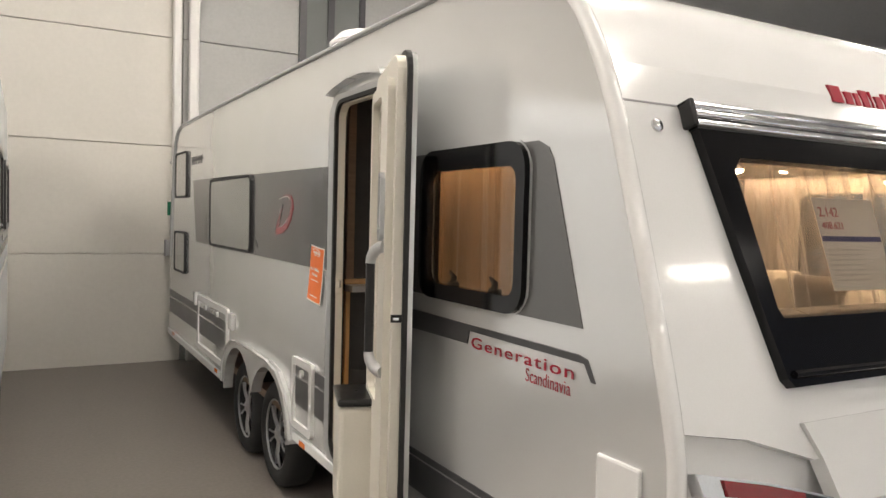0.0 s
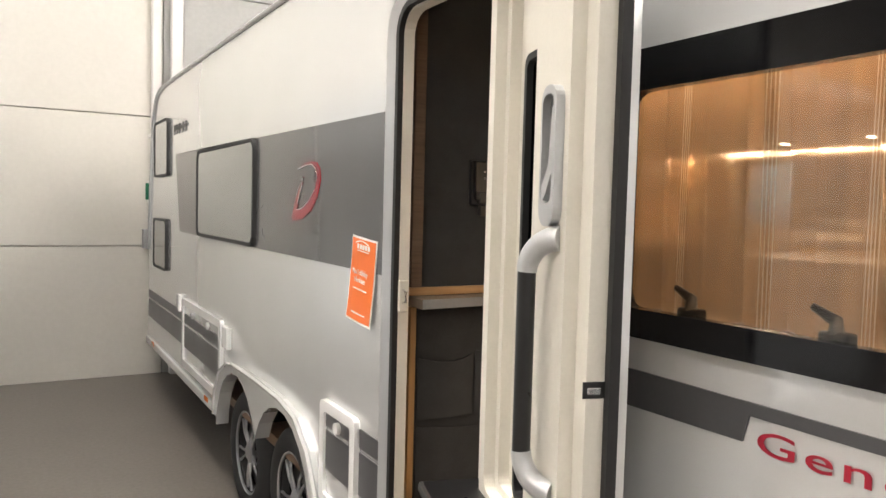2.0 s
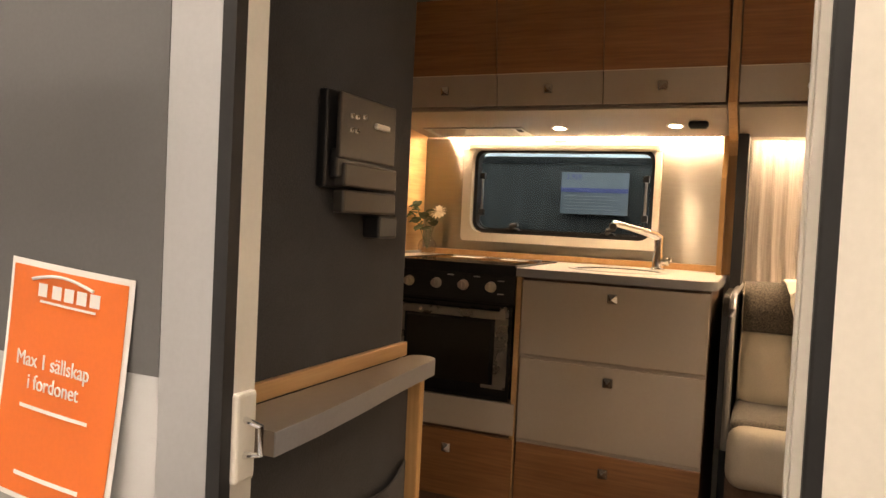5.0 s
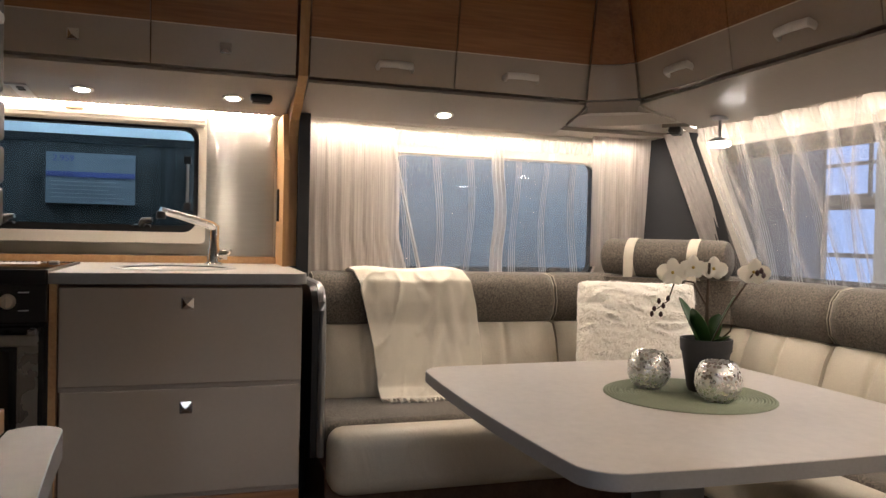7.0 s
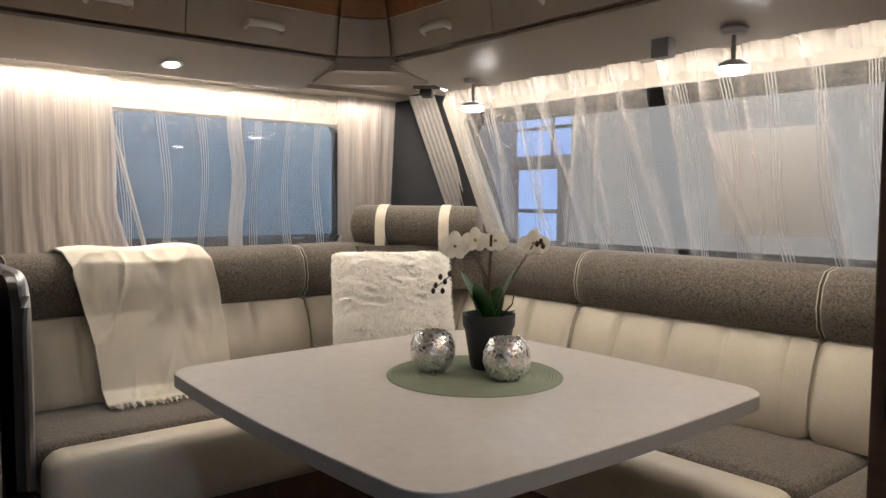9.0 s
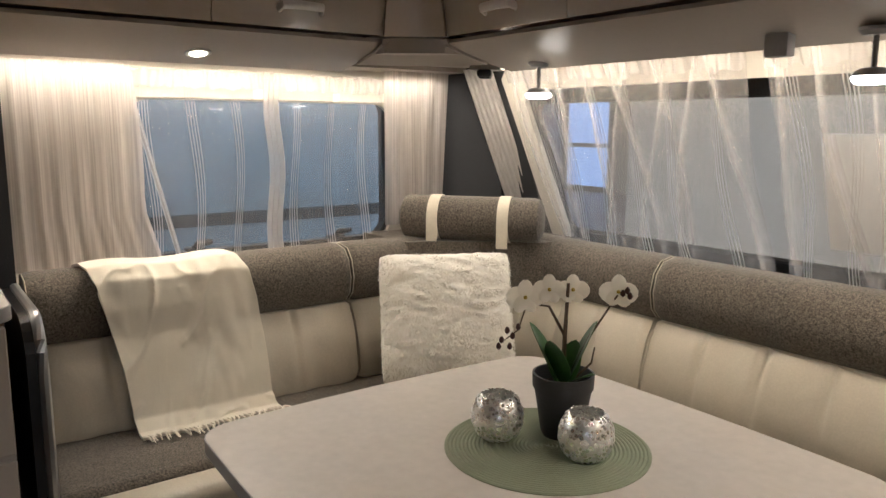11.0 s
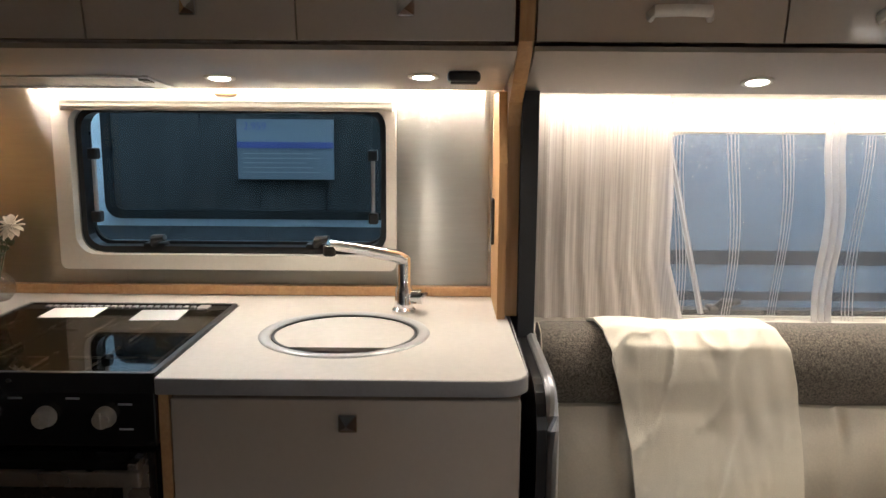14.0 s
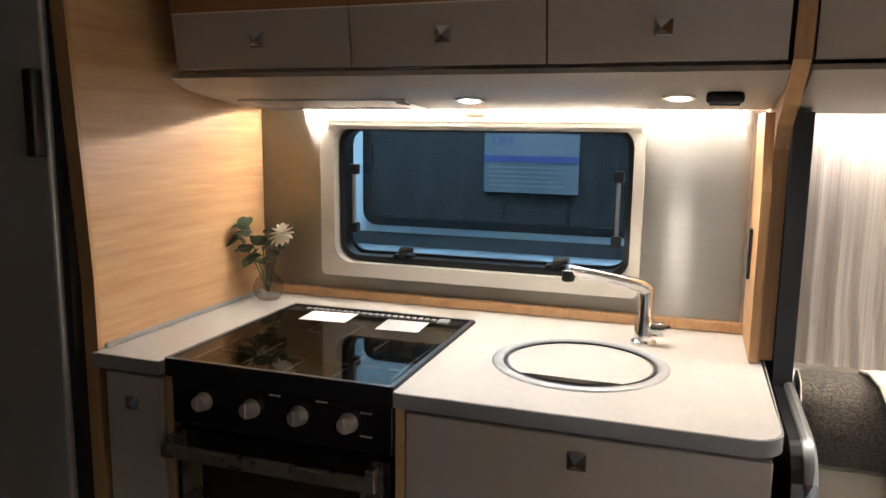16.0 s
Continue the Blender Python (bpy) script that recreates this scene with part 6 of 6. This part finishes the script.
curtain("voile", "white sheer voile with fine thread stripes over the dinette window", voile_side, 110, 14, "sheer", (0.07, 0.22, 0.37, 0.60, 0.75, 0.90), heading=True)
curtain("voile", "folded white sheer voile edge", lambda u, v: (2.405 + 0.006 * math.sin(u * 20), -1.055 - 0.055 * u + 0.008 * math.sin(v * 9), 1.952 - 0.56 * v), 16, 14, "haze", (0.4,))
curtain("voile", "slanting gathered edge of the sheer voile", lambda u, v: (2.395 + 0.004 * math.sin(u * 9), -0.662 - 0.10 * v - 0.016 * u, 1.84 - 0.42 * v), 6, 14, "haze")

# front window: inner frame, voiles, end curtains
fwi = thing("window_front_inner", "cream inner frame of the front window", "window", **S)
part("window_frame", moved(plate([(0.46, 0.10), (2.04, 0.10), (2.15, 0.80), (2.09, 0.86), (0.41, 0.86), (0.35, 0.80)], [[(0.52, 0.228), (1.98, 0.228), (2.06, 0.72), (2.02, 0.76), (0.48, 0.76), (0.44, 0.72)]], "y", 0.053, 0.072), FRONT), "cream", fwi)
for x in (1.55, 0.75):
    part("latch", moved(bx(x - 0.03, x + 0.03, 0.072, 0.085, 0.12, 0.14, bevel=0.004), FRONT), "cream", fwi, "pale latch")


def front_voile(x0, x1, seed, sweep):
    def fn(u, v):
        s = 0.865 - 0.765 * v
        x = x0 + (x1 - x0) * u + 0.016 * math.sin(v * 7 + u * 5 + seed) * (0.3 + v)
        d = 0.105 + 0.013 * math.sin(u * 36 + seed + v * 1.4) + 0.007 * math.sin(u * 15 - v * 5 * sweep)
        return FRONT @ Vector((x, d, s))
    return fn


curtain("voile", "white sheer voile with thread stripes over the front window", front_voile(2.06, 1.24, 0.3, 1), 110, 16, "veil", (0.08, 0.22, 0.38, 0.54, 0.70, 0.88), heading=True)
curtain("voile", "white sheer voile with thread stripes over the front window", front_voile(1.17, 0.42, 1.7, -1), 100, 16, "veil", (0.04, 0.20, 0.36, 0.52, 0.68, 0.86), heading=True)
for k, (xa, xb) in enumerate(((2.02, 1.93), (1.96, 1.84), (1.84, 1.90), (1.74, 1.66), (1.55, 1.83), (1.63, 1.52), (1.46, 1.66), (1.36, 1.52), (1.30, 1.24), (1.48, 1.42), (1.17, 1.12), (1.06, 0.96), (0.92, 0.98), (0.80, 0.70))):
    fold = thing("voile_fold", "gathered fold line of the sheer front voile", "curtain", "voile folds")
    wide = 0.016 + 0.010 * (k % 3)

    def run(u, v):
        x = xa + (xb - xa) * v + wide * (0.5 + 0.5 * math.sin(math.pi * v)) * (u - 0.5) + 0.018 * math.sin(v * 5 + k * 1.7)
        return FRONT @ Vector((x, 0.132 - 0.012 * (2 * u - 1) ** 2, 0.85 - 0.72 * v))
    part("fold", sheet(run, 4, 20), "gauze", fold, smooth=True)
    for share in (0.6, 0.25):
        part("fold_core", sheet(lambda u, v: run(0.5 + (u - 0.5) * share, v) + Vector((0, 0.004 * (1 - share), 0)), 2, 20), "veil", fold, smooth=True)


def front_drape(u, v):
    return (2.30 - 0.115 * u - 0.03 * v, -1.735 - 0.03 * u - 0.26 * v + 0.003 * math.sin(u * 36), 1.985 - 0.63 * v)


curtain("curtain", "ribbed cream end curtain of the front window", front_drape, 60, 10, "drapelit")
curtain("curtain", "ribbed cream end curtain of the front window", lambda u, v: (2.5 - front_drape(u, v)[0], front_drape(u, v)[1], front_drape(u, v)[2]), 60, 10, "drapelit")
curtain("curtain", "cream curtain panel drawn beside the side window", lambda u, v: (0.095 + pleat(u, 9, 0.010), -0.65 - 0.88 * u - 0.03 * v * u, 1.955 - 0.56 * v), 70, 8, "tan")
curtain("voile", "white sheer voile over the side window", lambda u, v: (0.075 + 0.006 * math.sin(u * 40 + v), -0.80 - 0.74 * u, 1.955 - 0.57 * v), 90, 10, "gauze", (0.2, 0.45, 0.7))
curtain("curtain", "cream curtain panel beside the side window", lambda u, v: (0.085 + pleat(u, 5, 0.010), -1.47 - 0.22 * u, 1.955 - 0.5 * v), 60, 8, "drape")
solo("corner_lining", plate([(2.30, -1.90), (2.455, -1.72), (2.455, -1.70), (2.28, -1.90)], [], "z", 1.42, 1.988), "darkcloth", "charcoal cloth corner lining", "panel", **S)

# overhead units over the front window, with the corner piece
fval = thing("valance", "warm grey valance under the front overhead units", "valance", "valances")
part("board", plate([(-1.388, 2.028), (-1.384, 2.018), (-1.43, 1.998), (-1.52, 1.974), (-1.62, 1.953), (-1.626, 1.966), (-1.64, 1.972), (-1.64, 1.982), (-1.62, 1.976), (-1.52, 1.985), (-1.43, 2.010), (-1.40, 2.027)], [], "x", 0.42, 1.915), "valance", fval, smooth=True)
part("led_strip", bx(0.45, 2.05, -1.652, -1.642, 1.965, 1.970), "led", fval, "lit strip light")
solo("front_pelmet", bx(0.36, 2.14, -1.78, -1.64, 1.975, 2.03), "valance", "pelmet board over the front window", "pelmet")


def overhead_front(x0, x1):
    u = thing("overhead_cabinet", "overhead cabinet over the front window with warm grey flap", "cabinet", "overhead cabinets over the front window")
    g = 0.0018
    part("body", plate([(-1.40, OZ + 0.004), (-1.345, 2.41), (-1.50, 2.41), (-1.70, 2.10), (-1.70, OZ + 0.004)], [], "x", x0, x1), "walnut", u)
    fl = part("flap", plate([(-1.376, OZ), (-1.360, 2.148), (-1.382, 2.148), (-1.398, OZ)], [], "x", x0 + g, x1 - g), "gloss", u, "warm grey gloss flap")
    part("front", plate([(-1.358, 2.151), (-1.315, 2.425), (-1.337, 2.425), (-1.380, 2.151)], [], "x", x0 + g, x1 - g), "oaky", u, "walnut upper front")
    part("trim_line", plate([(-1.3595, 2.148), (-1.359, 2.151), (-1.38, 2.151), (-1.38, 2.148)], [], "x", x0 + g, x1 - g), "strap", u, "thin pale trim line")
    xc, w = (x0 + x1) / 2, 0.058
    hnd = tube([(xc + w, -1.372, 2.082), (xc + w * 0.92, -1.354, 2.087), (xc, -1.351, 2.088), (xc - w * 0.92, -1.354, 2.087), (xc - w, -1.372, 2.082)], 0.008, 8)
    bmesh.ops.scale(hnd, vec=(1, 1, 1.5), verts=hnd.verts[:], space=Matrix.Translation((0, 0, -2.086)))
    part("bow_handle", hnd, "satin", fl, "curved aluminium handle", True)


overhead_front(1.448, 1.905)
overhead_front(0.968, 1.448)
overhead_front(0.49, 0.968)
cor = thing("corner_cabinet", "curved corner overhead cabinet between window and front units", "cabinet")


def corner_strip(z0, z1, off0, off1, d=0.016):
    """An upright bent strip across the corner."""
    def path(off):
        a, c = Vector((2.006 - off, -1.232)), Vector((1.905, -1.376 + off))
        out_ = []
        for k in range(9):
            u = k / 8
            m_ = Vector((2.006 - off, -1.376 + off))
            ctl = a.lerp(c, 0.5).lerp(m_, 0.45)
            out_.append(a.lerp(ctl, u).lerp(ctl.lerp(c, u), u))
        return out_
    b = bmesh.new()
    lo, hi = path(off0), path(off1)
    rows = [(b.verts.new((p.x, p.y, z0)), b.verts.new((q.x, q.y, z1))) for p, q in zip(lo, hi)]
    for r0, r1 in zip(rows, rows[1:]):
        b.faces.new((r0[0], r1[0], r1[1], r0[1]))
    return thicken(b, d)


part("flap", corner_strip(OZ, 2.148, 0.0, 0.016), "gloss", cor, "bent warm grey panel", True)
part("front", corner_strip(2.151, 2.425, 0.018, 0.061), "oaky", cor, "bent walnut panel", True)
for (za, oa), (zb, ob2) in (((2.028, -0.002), (2.016, -0.006)), ((2.016, -0.006), (1.998, -0.054)), ((1.998, -0.054), (1.974, -0.144))):
    part("valance_bend", corner_strip(zb, za, ob2, oa, 0.008), "valance", cor, "bent warm grey valance", True)
part("floor_board", plate([(2.005, -1.236), (1.91, -1.372), (1.91, -1.74), (2.44, -1.74), (2.44, -1.236)], [], "z", 1.990, 2.03), "valance", cor)
small_speaker(1.965, -1.56, 1.958, 45)
solo("speaker_plate", plate([(1.93, -1.59), (1.99, -1.52), (2.04, -1.60), (1.97, -1.64)], [], "z", 1.9585, 1.9715), "valance", "small grey mounting plate under the corner unit", "plate")


def swivel_spot(x, y):
    s_ = thing("reading_spot", "small swivel reading spot lamp with lit flat head", "spot lamp", "reading spots")
    part("mount", lathe([(0.0005, 0), (0.030, 0), (0.030, -0.006), (0.022, -0.014), (0.0005, -0.015)], 20, at=(x, y, 1.968)), "edge", s_, smooth=True)
    part("stem", tube([(x, y, 1.955), (x, y, 1.895)], 0.005, 8), "edge", s_, smooth=True)
    hd = part("head", lathe([(0.0005, 0.018), (0.020, 0.018), (0.030, 0.012), (0.034, 0.004), (0.030, 0.0), (0.0005, 0.0)], 24, at=(x, y, 1.880)), "edge", s_, "grey lamp head", True)
    part("lens", lathe([(0.0005, -0.010), (0.026, -0.009), (0.034, -0.004), (0.035, 0.003), (0.0005, 0.003)], 24, at=(x, y, 1.879)), "bulb", hd, "lit lens", True)


swivel_spot(1.75, -1.575)
swivel_spot(0.85, -1.535)
solo("blind_catch", bx(1.005, 1.055, -1.55, -1.52, 1.928, 1.974, bevel=0.004), "edge", "small grey catch block under the front valance", "catch", smooth=True)
hl = thing("valance", "warm grey valance over the side window by the door", "valance", "valances")
part("board", plate([(0.48, 2.028), (0.42, 1.955), (0.30, 1.962), (0.10, 1.962), (0.10, 1.972), (0.42, 1.972)], [], "y", -1.38, -0.65), "valance", hl)
part("led_strip", bx(0.13, 0.14, -1.45, -0.66, 1.955, 1.960), "led", hl, "lit strip light")
for y0, y1 in ((-1.31, -0.98), (-0.98, -0.65)):
    u = thing("overhead_cabinet", "overhead cabinet above the side window with warm grey flap", "cabinet", "overhead cabinets by the door wall")
    part("body", plate([(0.46, OZ), (0.53, 2.43), (0.05, 2.43), (0.05, OZ)], [], "y", y0, y1), "walnut", u)
    part("flap", plate([(0.484, OZ), (0.500, 2.148), (0.478, 2.148), (0.462, OZ)], [], "y", y0 + 0.002, y1 - 0.002), "gloss", u)
    part("front", plate([(0.502, 2.151), (0.545, 2.425), (0.523, 2.425), (0.48, 2.151)], [], "y", y0 + 0.002, y1 - 0.002), "oaky", u)

# ---- other caravans in the hall ----


def other_van(x0, x1, y0, y1, windows, side, label, striped=True):
    """A neighbour caravan as seen in passing: body, windows on one long side, stripe, wheels, skirt."""
    v = thing("caravan", label, "caravan", "other caravans in the hall")
    r = rrect(y0, y1, 0.42, 2.55, 0.22, 6)
    xf = x0 if side < 0 else x1
    part("body", plate(r, [], "x", x0, x1), "vanwhite", v, smooth=False)
    for (a, c, z0, z1) in windows:
        w = part("window", plate(rrect(a, c, z0, z1, 0.06), [rrect(a + 0.035, c - 0.035, z0 + 0.035, z1 - 0.035, 0.04)], "x", xf, xf + side * 0.02), "black", v)
        part("pane", plate(rrect(a + 0.03, c - 0.03, z0 + 0.03, z1 - 0.03, 0.04), [], "x", xf + side * 0.004, xf + side * 0.010), "neighbour", w)
    if striped:
        part("decal_stripe", bx(xf, xf + side * 0.004, y0 + 0.1, y1 - 0.1, 1.345, 1.402), "band", v)
        part("decal_stripe", bx(xf, xf + side * 0.004, y0 + 2.2, y1 - 0.1, 1.428, 1.484), "stripe", v)
        part("decal_stripe", bx(xf, xf + side * 0.004, y0 + 0.1, y1 - 0.1, 1.20, 1.235), "stripe", v)
    part("chassis", bx(x0 + 0.2, x1 - 0.2, y0 + 0.2, y1 - 0.2, 0.30, 0.42), "black", v)
    for wy in (0.42, 0.55):
        yy = y0 + (y1 - y0) * wy
        part("wheel", moved(lathe([(0.0005, 0), (0.2, 0), (0.30, -0.01), (0.325, 0.03), (0.325, 0.17), (0.0005, 0.18)], 28), Matrix.Translation((xf - side * 0.19, yy, 0.325)) @ pose(0, 0, 0, 0, 90 * side, 0)), "tyre", v, smooth=True)
    return v


nb = other_van(3.52, 5.9, -2.6, 4.4, ((-0.06, 1.215, 1.515, 1.99), (2.2, 3.4, 1.5, 2.0)), -1, "white caravan parked beside, dark windows")
sheet_ob = thing("price_sheet", "white price sheet with navy band in the neighbour's window", "price sheet")
part("paper", bx(3.488, 3.498, 0.308, 0.682, 1.674, 1.905), "dimpaper", sheet_ob)
part("band", bx(3.484, 3.488, 0.308, 0.682, 1.794, 1.818), "navy", sheet_ob)
for k in range(5):
    part("print_line", bx(3.485, 3.488, 0.36 + 0.03 * (k % 3), 0.66, 1.70 + 0.018 * k, 1.703 + 0.018 * k), "edge", sheet_ob)
lettering("lettering", "2.959", 0.04, "navy", Matrix.Translation((3.486, 0.655, 1.865)) @ Matrix(((0, 0, -1, 0), (-1, 0, 0, 0), (0, 1, 0, 0), (0, 0, 0, 1))), sheet_ob)
other_van(-3.95, -1.475, 0.9, 5.0, ((3.4, 4.6, 1.5, 2.05), (1.6, 2.6, 1.5, 2.05)), 1, "white caravan parked opposite with dark windows")
far = other_van(-1.2, 1.2, -3.5, 3.5, ((-3.2, -2.4, 1.5, 2.05),), -1, "white caravan standing across the hall", False)
far.matrix_world = pose(1.15, -6.6, 0, 0, 0, -90)
ps2 = thing("price_sheet", "white price sheet with navy band inside the front window", "price sheet")
PS = FRONT @ Matrix.Translation((0.80, 0.036, 0.315))
part("paper", moved(bx(0, 0.31, -0.001, 0.0, 0, 0.297), PS), "sheetpaper", ps2)
part("band", moved(bx(0.004, 0.306, -0.002, -0.0012, 0.155, 0.172), PS), "navy", ps2)
for k in range(7):
    part("print_line", moved(bx(0.02, 0.19, -0.002, -0.0012, 0.03 + 0.016 * k, 0.034 + 0.016 * k), PS), "greyprint", ps2)
lettering("lettering", "2.142", 0.045, "redtext", PS @ Matrix.Translation((0.015, -0.0015, 0.235)) @ pose(0, 0, 0, 90, 0, 0), ps2)
lettering("lettering", "408.621", 0.034, "redtext", PS @ Matrix.Translation((0.02, -0.0015, 0.195)) @ pose(0, 0, 0, 90, 0, 0), ps2)
